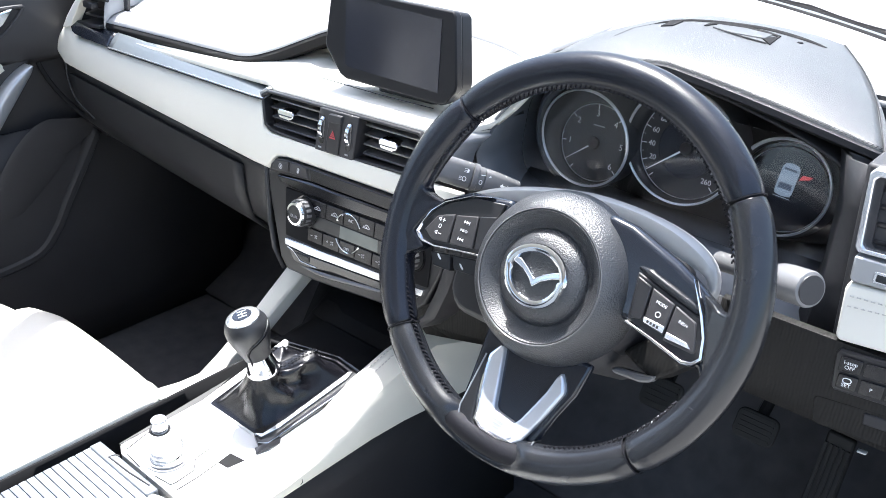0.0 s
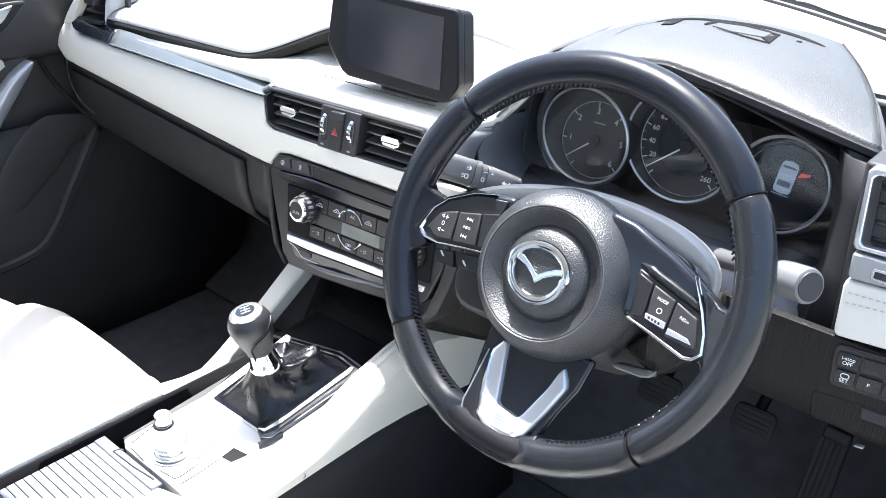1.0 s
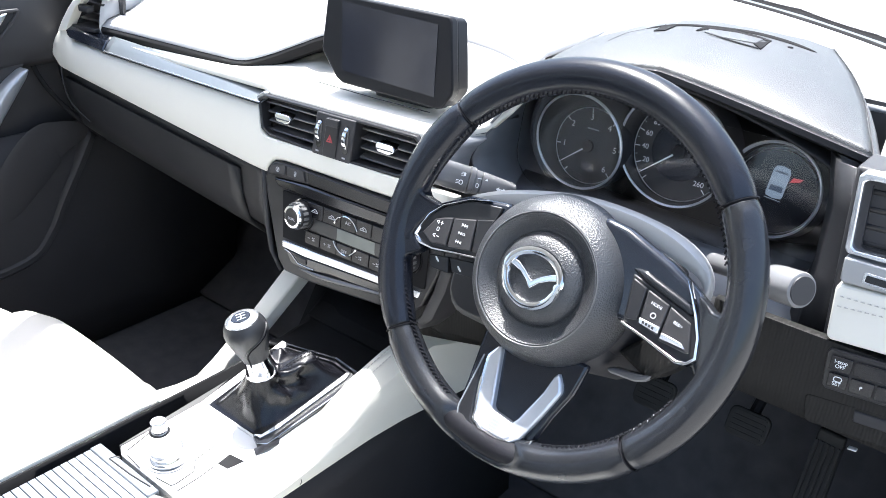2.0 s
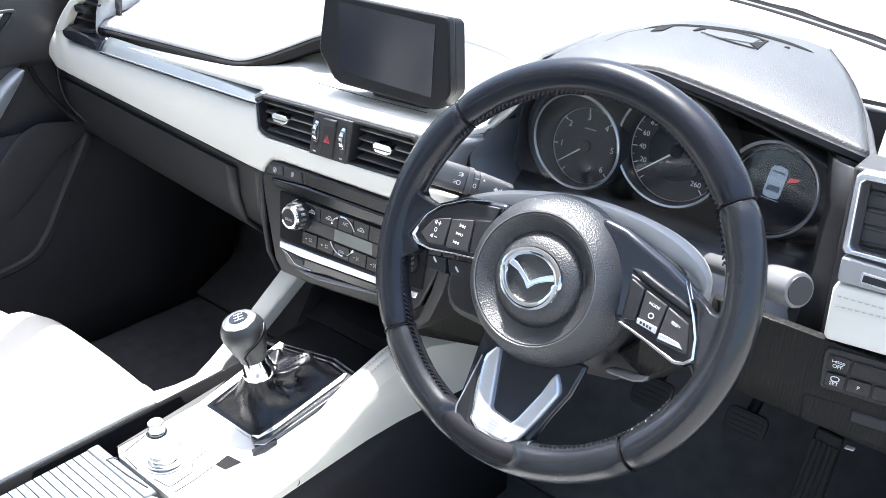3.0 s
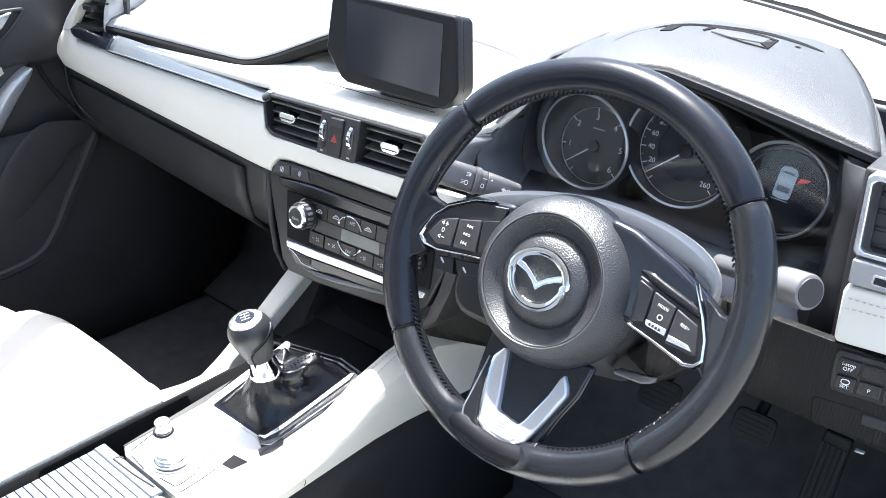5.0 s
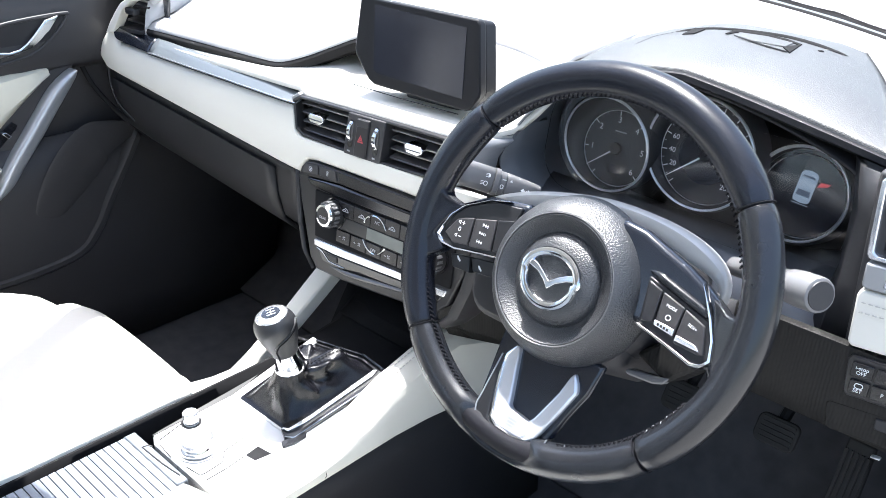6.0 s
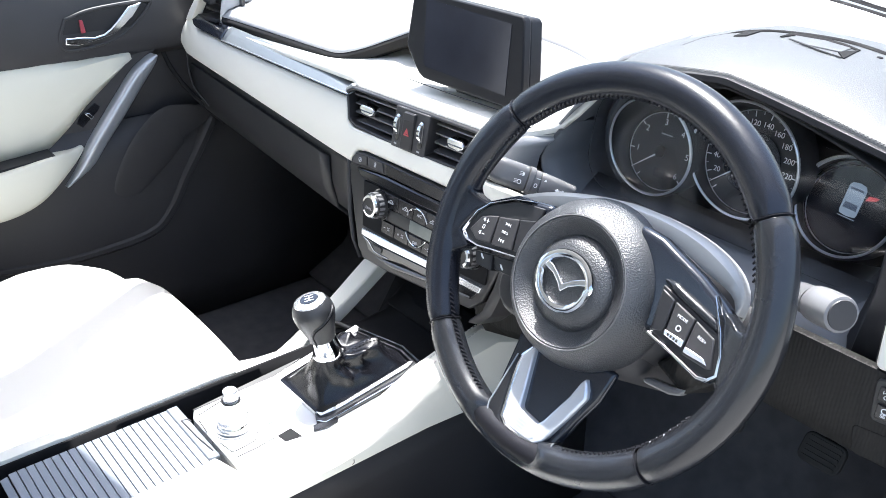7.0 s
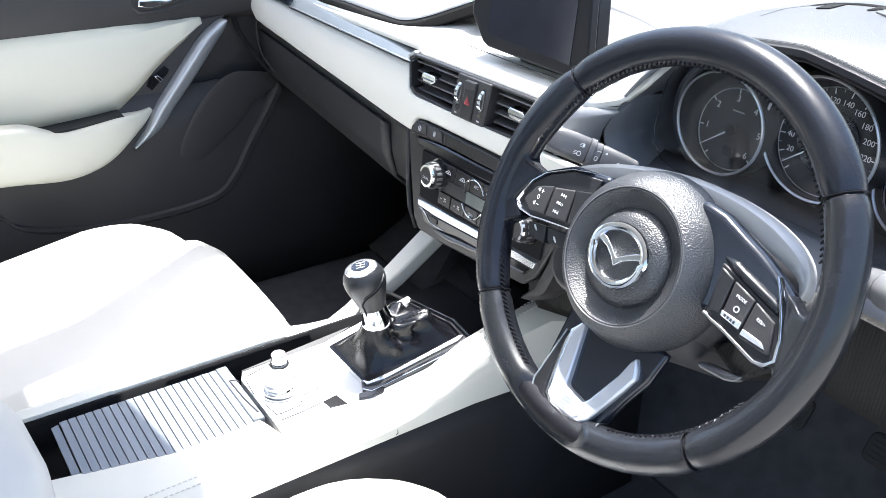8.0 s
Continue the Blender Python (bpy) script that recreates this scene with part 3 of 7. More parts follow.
part("sill", prism([(-0.709, 0.686), (-0.617, 0.6925), (-0.617, 0.6985), (-0.702, 0.6945)], lambda u, v, d: fa(u, v, d), -0.045, -0.002), M_SATIN, lv, "black vent sill", bevel=0.001)
part("tab", box(0.030, 0.014, 0.012, Matrix.Translation(fa(-0.652, 0.727, -0.004)) @ pose(0, 0, 0, 0, 0, 0)), M_SATIN, lv, bevel=0.003)

# lower passenger side: glovebox and knee panel
gl = []
for x in np.linspace(-0.79, -0.128, 24):
    lo = band_low(x)
    k = min(1.0, max(0.0, (-0.145 - x) / 0.05))
    a = fa(x, lo + 0.001, -0.004)
    gl.append([a, a + Vector((0, 0.004, -0.010)), a + Vector((0, 0.006, -0.055)), a + Vector((0, 0.016, -0.095)), a + Vector((0, 0.06, -0.135)), a + Vector((0, 0.16, -0.16)), a + Vector((0, 0.33, -0.17))])
part("lower_panel", loft(gl), M_TROUGH, dash, "dark grey lower passenger panel", solid=0.006)
glove = thing("glovebox", "dark grey glovebox lid under the cream band", "glovebox")
lid = []
for x in np.linspace(-0.742, -0.195, 20):
    a = fa(x, band_low(x) - 0.014, -0.0043)
    lid.append([a + Vector((0, 0.006, 0)), a, a + Vector((0, 0.004, -0.05)), a + Vector((0, 0.016, -0.088)), a + Vector((0, 0.05, -0.122))])
part("lid", loft(lid), M_TROUGH, glove, solid=0.006)
part("latch", box(0.085, 0.006, 0.014, Matrix.Translation((-0.274, 0.118, 0.512)) @ pose(0, 0, 0, 20, 1, 0)), M_BLACK, glove, bevel=0.003)
part("latch_edge", tube([(-0.308, 0.112, 0.521), (-0.274, 0.112, 0.519), (-0.240, 0.112, 0.518)], 0.0018, 6), M_TRIMG, glove)
part("door_seal", tube(smooth_path([(-0.745, 0.138, 0.60), (-0.735, 0.13, 0.565), (-0.705, 0.125, 0.53), (-0.66, 0.13, 0.505)], 5), 0.0012, 6), M_GREYPL, dash)

# ---- centre vents with hazard switch ----
cv = thing("centre_air_vents", "pair of black slatted centre air vents with chrome tabs", "air vent")
VENT = [(-0.146, 0.679), (-0.132, 0.686), (0.132, 0.686), (0.139, 0.680), (0.128, 0.640), (0.112, 0.632), (0.05, 0.630), (-0.05, 0.630), (-0.122, 0.6335), (-0.136, 0.640)]
INV = [(-0.141, 0.677), (-0.130, 0.6825), (0.130, 0.6825), (0.135, 0.678), (0.125, 0.642), (0.110, 0.6355), (0.05, 0.634), (-0.05, 0.634), (-0.120, 0.637), (-0.132, 0.642)]


def ring_frame(outer, inner, place, d0, d1):
    bm = bmesh.new()
    n = len(outer)
    vs = [[bm.verts.new(place(u, v, d)) for u, v in o] for o, d in ((outer, d0), (outer, d1), (inner, d1), (inner, d0))]
    for j in range(4):
        a, b = vs[j], vs[(j + 1) % 4]
        for i in range(n):
            bm.faces.new((a[i], a[(i + 1) % n], b[(i + 1) % n], b[i]))
    return bm


part("frame", ring_frame(VENT, INV, fa, -0.012, 0.004), M_SATIN, cv, bevel=0.0012)
part("back", prism([(-0.14, 0.69), (0.138, 0.69), (0.13, 0.625), (-0.135, 0.625)], fa, -0.055, -0.05), M_GLOSSB, cv)
part("chrome_nose", prism([(-0.150, 0.681), (-0.136, 0.6895), (-0.132, 0.6865), (-0.146, 0.679), (-0.1365, 0.640), (-0.1385, 0.641)], fa, -0.004, 0.0030), M_SILVERP, cv, bevel=0.0012)
for side, x0, x1 in ((-1, -0.136, -0.034), (1, 0.040, 0.130)):
    for k in range(4):
        z = 0.6415 + 0.0118 * k
        xa = x0 + (0.009 - 0.003 * k if side < 0 else 0)
        xb = x1 - (0.009 - 0.003 * k if side > 0 else 0)
        part("slat", box(xb - xa, 0.024, 0.0032, Matrix.Translation(fa((xa + xb) / 2, z, -0.015)) @ pose(0, 0, 0, 14, -2.3, 0)), M_SLAT, cv, bevel=0.001)
    part("vane_bar", box(0.004, 0.01, 0.048, Matrix.Translation(fa((x0 + x1) / 2, 0.658, -0.034))), M_GLOSSB, cv)
    tx = -0.096 if side < 0 else 0.086
    tab = part("tab", prism([(-0.015, 0.004), (-0.012, 0.0065), (0.011, 0.0055), (0.016, 0.002), (0.014, -0.003), (0.008, -0.006), (-0.010, -0.0055), (-0.014, -0.001)], lambda u, v, d: fa(tx + u, 0.6605 + v, d), -0.010, 0.004), M_CHROME, cv, "chrome vent tab", bevel=0.0012)
    part("tab_line", box(0.026, 0.0014, 0.0009, Matrix.Translation(fa(tx, 0.6598, 0.0046)) @ pose(0, 0, 0, 0, -2.3, 0)), M_SATIN, tab)
part("centre_block", prism([(-0.030, 0.6845), (0.038, 0.6845), (0.034, 0.6295), (-0.034, 0.6295)], fa, -0.03, 0.006), M_GREYPL, cv, bevel=0.0015)
hz = part("hazard_button", prism([(-0.0095, 0.681), (0.0125, 0.681), (0.0095, 0.632), (-0.0135, 0.632)], fa, 0.0, 0.0085), M_SATIN, cv, "black hazard button with red triangle", bevel=0.0015)
part("button_cap", prism([(-0.0093, 0.6805), (0.0123, 0.6805), (0.0118, 0.671), (-0.0100, 0.671)], fa, 0.0085, 0.0098), M_GREYPL, hz, bevel=0.0006)
tri = [(-0.0055, -0.0045), (0.0055, -0.0045), (0.0, 0.0055)]
part("triangle", ring_frame(tri, [(u * 0.62, v * 0.62) for u, v in tri], lambda u, v, d: fa(-0.0012 + u, 0.6555 + v, d), 0.0084, 0.0090), M_RED, hz)
part("triangle", ring_frame([(u * 0.42, v * 0.42) for u, v in tri], [(u * 0.15, v * 0.15) for u, v in tri], lambda u, v, d: fa(-0.0012 + u, 0.6555 + v, d), 0.0084, 0.0090), M_RED, hz)
for sx in (-0.0225, 0.0245):
    w = part("thumbwheel", lathe([(0.0, -0.0030), (0.0175, -0.0030), (0.0185, -0.0018), (0.0185, 0.0018), (0.0175, 0.0030), (0.0, 0.0030)], 18), M_BADGE, cv, "ribbed chrome thumbwheel", m=Matrix.Translation(fa(sx, 0.659, -0.006)) @ pose(0, 0, 0, 0, 90, 0))
    part("slot", prism(rounded(0.0085, 0.036, 0.004), lambda u, v, d: fa(sx + u, 0.658 + v, d), 0.0058, 0.0064), M_GLOSSB, cv)
    for a in range(5):
        an = radians(50 + 22 * a)
        part("rib", box(0.0058, 0.0008, 0.0016, Matrix.Translation(fa(sx, 0.659, -0.006) + Vector((0, -0.0184 * math.sin(an), 0.0184 * math.cos(an)))) @ pose(0, 0, 0, 90 - math.degrees(an), 0, 0)), M_SATIN, w)
    part("mark", box(0.005, 0.0006, 0.002, Matrix.Translation(fa(sx - 0.0015, 0.6355, 0.0064))), M_PRINTDIM, cv)

# ---- centre stack with climate panel ----
stack = thing("centre_stack", "black centre stack carrying the climate controls", "centre console")
ST = [(-0.127, 0.5785), (-0.1175, 0.594), (-0.107, 0.6025), (-0.088, 0.6052), (0.178, 0.603), (0.196, 0.587), (0.188, 0.530), (0.170, 0.484), (0.150, 0.466), (0.05, 0.457), (-0.02, 0.452), (-0.075, 0.452), (-0.090, 0.466), (-0.104, 0.505), (-0.120, 0.550)]
part("housing", prism(ST, fa, -0.16, 0.001), M_SATIN, stack, bevel=0.003)
for sx, xa in ((-1, -0.128), (1, 0.198)):
    ck = []
    for z, w in ((0.582, 0.0), (0.55, 0.004), (0.51, 0.012), (0.47, 0.026), (0.45, 0.045)):
        x = xa - sx * w
        ck.append([fa(x, z, 0.002), fa(x + sx * 0.012, z, -0.004), fa(x + sx * 0.020, z - 0.002, -0.03), fa(x + sx * 0.022, z - 0.004, -0.10), fa(x + sx * 0.02, z - 0.006, -0.25)])
    part("cheek", loft(ck), M_GREYPL, stack, solid=0.005)
TOPROW = [(-0.1180, 0.5815), (-0.1155, 0.5918), (-0.1067, 0.6008), (-0.0877, 0.6036), (-0.0405, 0.6038), (0.178, 0.6012), (0.178, 0.5850), (-0.042, 0.5870)]
part("switch_strip", prism(TOPROW, fa, -0.002, 0.0055), M_SATIN, stack, bevel=0.001)
seat_sw = thing("seat_heater_switches", "two small black seat heater switches in the stack", "switch", group="heater switches")
for n_, pts in enumerate(([(-0.1069, 0.5985), (-0.0806, 0.6022), (-0.0785, 0.5893), (-0.1112, 0.5862)], [(-0.0776, 0.6022), (-0.0455, 0.6024), (-0.0405, 0.5890), (-0.0760, 0.5893)])):
    s = part("button", prism(pts, fa, 0.0055, 0.0072), M_GREYPL, seat_sw, bevel=0.0008)
    cx, cy = sum(q[0] for q in pts) / 4, sum(q[1] for q in pts) / 4
    part("icon", ring_frame(rounded(0.007, 0.007, 0.003), rounded(0.0050, 0.0050, 0.002), lambda u, v, d: fa(cx + u * (1 - 0.4 * n_), cy + v, d), 0.0072, 0.0076), M_PRINTDIM, s)
    part("icon", prism([(-0.0022, -0.0026), (-0.0006, -0.0032), (0.0026, 0.0022), (0.0012, 0.0030)], lambda u, v, d: fa(cx + u, cy + v, d), 0.0072, 0.0077), M_PRINTDIM, s)
part("blank", prism([(-0.0385, 0.6028), (0.176, 0.6004), (0.176, 0.5862), (-0.0345, 0.5880)], fa, 0.0055, 0.0068), M_KEYB, stack, bevel=0.0008)
# reveal bar and recessed climate panel
part("bar", prism([(-0.104, 0.5800), (-0.0376, 0.5852), (0.184, 0.5836), (0.182, 0.5690), (0.0388, 0.5672), (-0.0393, 0.5680), (-0.0930, 0.5700)], fa, -0.002, 0.0062), M_GLOSSB, stack, bevel=0.003)
clim = thing("climate_control", "black dual-zone climate panel with two chrome-ringed knobs", "climate control")
part("panel", prism([(-0.0860, 0.5660), (0.172, 0.5680), (0.172, 0.5080), (-0.0183, 0.5005), (-0.0800, 0.5010)], fa, -0.004, 0.0035), M_VOID, clim, bevel=0.001)


def knob(x, z):
    m = fa_frame(x, z, 0.003)
    k = part("knob", lathe([(0.0, 0.020), (0.0115, 0.020), (0.0135, 0.0195), (0.0150, 0.018), (0.0172, 0.012), (0.0182, 0.006), (0.0185, 0.0)], 40), M_SATIN, clim, "silver-ribbed temperature knob", m=m)
    part("knob_face", lathe([(0.0, 0.0212), (0.0112, 0.0212), (0.0122, 0.0203)], 32), M_SATIN, k, m=m)
    part("knob_ring", lathe([(0.0115, 0.0202), (0.0118, 0.0216), (0.0148, 0.0212), (0.0158, 0.0185)], 40), M_BADGE, k, m=m)
    part("knob_base", lathe([(0.0185, 0.001), (0.0215, 0.002), (0.0222, 0.0)], 40), M_GLOSSB, k, m=m)
    for i in range(16):
        a = math.tau * i / 16
        part("knob_rib", box(0.0012, 0.0038, 0.013, m @ Matrix.Translation((0.0174 * math.cos(a), 0.0174 * math.sin(a), 0.0085)) @ Matrix.Rotation(a, 4, 'Z')), M_WIPER, k, bevel=0.0004)
    return k


kl = knob(-0.0425, 0.5440)
text_part("DUAL", 0.0052, fa_frame(-0.0425, 0.5440, 0.0246), M_PRINTDIM, kl, "letters")
knob(0.1430, 0.5410)
ROWS = (((-0.0348, -0.0051), (-0.0041, 0.0272), (0.0282, 0.0538), (0.0548, 0.0810), (0.0820, 0.1080)), ((-0.0345, -0.0075), (-0.0057, 0.0235), (0.0245, 0.0515), (0.0525, 0.0812), (0.0826, 0.1110)))
for row, z0, z1 in ((0, 0.5452, 0.5648), (1, 0.5078, 0.5250)):
    for i, (xa, xb) in enumerate(ROWS[row]):
        b = part("button", prism([(xa, z1), (xb, z1), (xb, z0), (xa, z0)], fa, 0.003, 0.0058), M_KEYB, clim, bevel=0.0007)
        xc, zc = (xa + xb) / 2, (z0 + z1) / 2
        if i == 2:
            text_part("A/C" if row == 0 else "OFF", 0.0058, fa_frame(xc, zc, 0.0060), M_PRINTDIM, b, "letters")
        elif row == 0 and i < 4:
            part("icon", ring_frame([(-0.0060, -0.0022), (-0.0050, 0.0004), (-0.0024, 0.0010), (-0.0010, 0.0030), (0.0024, 0.0028), (0.0060, -0.0004), (0.0060, -0.0022)], [(-0.0050, -0.0013), (-0.0044, -0.0004), (-0.0020, 0.0002), (-0.0006, 0.0020), (0.0020, 0.0019), (0.0050, -0.0008), (0.0050, -0.0013)], lambda u, v, d: fa(xc + u, zc + v, d), 0.0058, 0.0061), M_PRINTDIM, b)
            part("icon", prism([(-0.0015, 0.0), (0.0015, 0.0006), (0.0010, -0.0010)], lambda u, v, d: fa(xc + u, zc + v, d), 0.0058, 0.0061), M_PRINTDIM, b)
        elif row == 1:
            for a in range(4):
                an = radians(45 + 90 * a)
                part("icon", prism([(0.0004, 0.0), (0.0026, 0.0010), (0.0030, -0.0006)], lambda u, v, d: fa(xc + (0.0025 if i < 2 else 0.0) + u * math.cos(an) - v * math.sin(an), zc + u * math.sin(an) + v * math.cos(an), d), 0.0058, 0.0061), M_PRINTDIM, b)
            part("icon", box(0.0032, 0.0004, 0.0007, Matrix.Translation(fa(xc - 0.006, zc, 0.0060))), M_PRINTDIM, b)
            if i == 1:
                part("icon", box(0.0007, 0.0004, 0.0032, Matrix.Translation(fa(xc - 0.006, zc, 0.0060))), M_PRINTDIM, b)
part("lcd", prism([(-0.0325, 0.5440), (0.1180, 0.5440), (0.1180, 0.5262), (-0.0310, 0.5262)], fa, 0.003, 0.0046), M_LCD, clim, "dim grey display strip", bevel=0.0006)
# Pale patch paints the reflection in the display strip's glass.
part("lcd_glare", prism([(0.0225, 0.5432), (0.0880, 0.5432), (0.0895, 0.5275), (0.0225, 0.5275)], fa, 0.0046, 0.0049), M_LCDGLARE, clim, "pale green-grey reflection painted on the display")
arc_m = fa_frame(0.0385, 0.5380, 0.0064)
for a0, a1 in ((28, 152), (208, 332)):
    pts = [arc_m @ Vector((0.0230 * math.cos(radians(a)), 0.0255 * math.sin(radians(a)), 0.0)) for a in np.linspace(a0, a1, 22)]
    part("arc_trim", tube(pts, 0.0012, 6), M_CHROME, clim, "thin chrome arc")
part("silver_strip", prism([(-0.0790, 0.4976), (-0.0324, 0.4987), (0.168, 0.5038), (0.166, 0.4955), (-0.0367, 0.4872), (-0.0775, 0.4888)], fa, -0.002, 0.0055), M_SILVER, stack, "bright silver strip", bevel=0.0012)
part("slot_panel", prism([(-0.0745, 0.4868), (-0.0360, 0.4850), (0.162, 0.4940), (0.152, 0.4810), (0.0157, 0.4765), (-0.0360, 0.4680), (-0.0600, 0.4700)], fa, -0.001, 0.0035), M_GLOSSB, stack, bevel=0.001)
part("slot_edge", tube(smooth_path([fa(-0.0735, 0.4862, 0.004), fa(-0.0620, 0.4835, 0.004), fa(-0.0500, 0.4760, 0.004), fa(-0.0438, 0.4735, 0.004), fa(-0.0150, 0.4735, 0.004)], 4), 0.0008, 6), M_SILVER, stack, "thin bright slot edge")
part("slot_tab", prism([(-0.0560, 0.4835), (-0.0300, 0.4835), (-0.0300, 0.4760), (-0.0430, 0.4760)], fa, 0.0035, 0.0050), M_SATIN, stack, bevel=0.0008)
part("lower_trim", tube(smooth_path([fa(-0.0450, 0.4660, 0.001), fa(-0.0112, 0.4680, 0.004), fa(0.0132, 0.4695, 0.004), fa(0.0687, 0.4760, 0.004), fa(0.150, 0.4835, 0.003)], 5), [0.0010 + 0.0028 * math.sin(math.pi * (i + 1) / 22) for i in range(21)], 10), M_LIP, stack, "gloss lip under the slot")
# pocket under the stack
part("pocket", loft([[(x, 0.20, 0.45), (x, 0.22, 0.40), (x, 0.185, 0.372), (x, 0.120, 0.352)] for x in (-0.082, 0.0, 0.095)]), M_VOID, stack, solid=0.006)
part("socket", box(0.04, 0.02, 0.022, Matrix.Translation((0.035, 0.17, 0.415)) @ pose(0, 0, 0, -20, 0, 0)), M_BLACK, stack, bevel=0.004)
part("socket_ring", lathe([(0.008, 0.0), (0.0115, 0.0), (0.0115, 0.004), (0.008, 0.004)], 24), M_SATIN, stack, m=Matrix.Translation((0.075, 0.165, 0.412)) @ pose(0, 0, 0, 75, 0, 0))

# ---- infotainment screen ----
SCR = Matrix.Translation((0.046, 0.141, 0.762)) @ Matrix.Rotation(-math.atan(0.03), 4, 'Y') @ pose(0, 0, 0, 82, 0, 0)


def scr(u, v, d):
    return SCR @ Vector((u, v, d))


screen = thing("infotainment_screen", "dark switched-off infotainment screen standing on the dashboard", "screen")
BEZ = [(-0.1085, 0.0545), (-0.104, 0.0585), (0.088, 0.0555), (0.0925, 0.0505), (0.1045, -0.0235), (0.1035, -0.0300), (0.091, -0.0465), (0.084, -0.0495), (-0.072, -0.0475), (-0.083, -0.043), (-0.1105, -0.0145), (-0.1125, -0.008)]
part("bezel", prism(BEZ, scr, -0.012, 0.0), M_BEZEL, screen, "black satin bezel", bevel=0.002)
part("body", prism([(u * 0.985 - 0.001, v * 0.97) for u, v in BEZ], scr, -0.034, -0.0125), M_BEZEL, screen, bevel=0.004)
part("rear_cover", loft([[scr(u, v, d) for u, v in rounded(w, h, 0.012, 3, 0.004, cy)] for w, h, cy, d in ((0.165, 0.088, -0.002, -0.034), (0.14, 0.075, -0.004, -0.042), (0.10, 0.055, -0.012, -0.052))], True, True), M_BLACK, screen)
part("display", prism([(-0.0810, 0.0515), (0.0740, 0.0450), (0.0790, -0.0364), (-0.0690, -0.0320), (-0.0740, -0.0285)], scr, 0.0, 0.0007), M_SCREEN, screen, "dark glossy display panel")
part("foot", box(0.10, 0.05, 0.05, Matrix.Translation((0.05, 0.19, 0.715))), M_BLACK, screen, bevel=0.008)

# ---- instrument cluster ----
cluster = thing("instrument_cluster", "dark instrument cluster with three ringed gauges under the hood", "instrument cluster")
GL = 14.0
G_T = Vector((0.2665, 0.2276, 0.6815))
G_S = Vector((0.3810, 0.2375, 0.7037))
G_D = Vector((0.485, 0.266, 0.684))


def gm(c, deep=0.0):
    """Local X across, Y up the dial, Z towards the driver; deep moves away from the driver."""
    k, lean = (1.0, GL) if c is G_D else (0.97, 10.0)
    return Matrix.Translation(c) @ pose(0, 0, 0, 90 - lean, 0, 0) @ Matrix.Diagonal((k, k, k, 1)) @ Matrix.Translation((0, 0, -deep))


# tunnel of dark trim from the hood's edge down to the dials
tun = []
N = 56
for ring_k in range(5):
    t = ring_k / 4
    r = []
    for i in range(N):
        a = math.tau * i / N
        ca, sa = math.cos(a), math.sin(a)
        ox = 0.372 + (0.213 * math.copysign(abs(ca) ** 0.75, ca))
        if sa >= 0:
            oz = 0.700 + (hood_z(ox) - 0.010 - 0.700) * abs(sa) ** 0.55
            oy = 0.200
        else:
            oz = 0.700 - 0.115 * abs(sa) ** 0.7
            oy = 0.200 - 0.035 * abs(sa)
        ix = 0.368 + 0.206 * math.copysign(abs(ca) ** 0.6, ca)
        iz = 0.684 + 0.078 * math.copysign(abs(sa) ** 0.6, sa)
        iy = 0.318 + 0.22 * (iz - 0.684)
        if ca < 0:                      # the left wall springs from the pod's raked edge
            ex = 0.156 + 0.46 * max(0.0, oz - 0.64) + 3.2 * max(0.0, oz - 0.72) ** 1.5
            w = min(1.0, abs(ca) * 1.6)
            ox = ox + (max(ox, ex) - ox) * w
            oy = oy + (0.162 - oy) * w
        r.append(Vector((ox, oy, oz)).lerp(Vector((ix, iy, iz)), t))
    tun.append(r)
# One trim in two colours: its roof is blacker for shade under the hood.
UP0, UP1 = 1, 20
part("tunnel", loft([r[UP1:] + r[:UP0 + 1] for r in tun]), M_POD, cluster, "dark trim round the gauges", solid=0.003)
part("tunnel_roof", loft([r[UP0:UP1 + 1] for r in tun]), M_TROUGH, cluster, "trim over the gauges, coloured black for the hood's shade", solid=0.003)
part("back_panel", box(0.46, 0.008, 0.19, Matrix.Translation((0.370, 0.330, 0.684)) @ pose(0, 0, 0, -GL, 0, 0)), M_GREYPL, cluster)


# the bright rings stand steeper than the dials behind them
RING_T = Matrix.Translation((0.2645, 0.2362, 0.6862)) @ pose(0, 0, 0, 90, 0, 0)
RING_S = Matrix.Translation((0.3780, 0.2440, 0.7037)) @ pose(0, 0, 0, 90, 0, 0)


def gauge(name, label, c, r, dial_r, deep, rim=None):
    rim = rim or gm(c)
    gge = part(name, lathe([(r + 0.001, 0.0), (r + 0.004, -0.004), (r + 0.005, -0.03)], 64), M_GREYPL, cluster, label, m=rim)
    part("ring", lathe([(r - 0.0015, -0.001), (r - 0.0012, 0.0016), (r, 0.0026), (r + 0.0013, 0.0014), (r + 0.0016, -0.002)], 72), M_RING, gge, "bright metal ring", m=rim)
    lip, foot = [[mm @ Vector((rr * math.cos(math.tau * i / 64), rr * math.sin(math.tau * i / 64), z)) for i in range(65)] for mm, rr, z in ((rim, r - 0.001, 0.0), (gm(c), dial_r + 0.0006, -deep))]
    part("well", loft([lip, [a.lerp(b, 0.85) for a, b in zip(lip, foot)], foot]), M_GREYPL, gge, solid=0.0005)
    part("face", lathe([(0.0, -deep - 0.001), (dial_r + 0.001, -deep - 0.001)], 64), M_DIAL, gge, "matt black dial", m=gm(c))
    part("dial_ring", lathe([(dial_r - 0.0012, -deep), (dial_r - 0.0006, -deep + 0.0012), (dial_r, -deep)], 64), M_RING, gge, m=gm(c))
    return gge


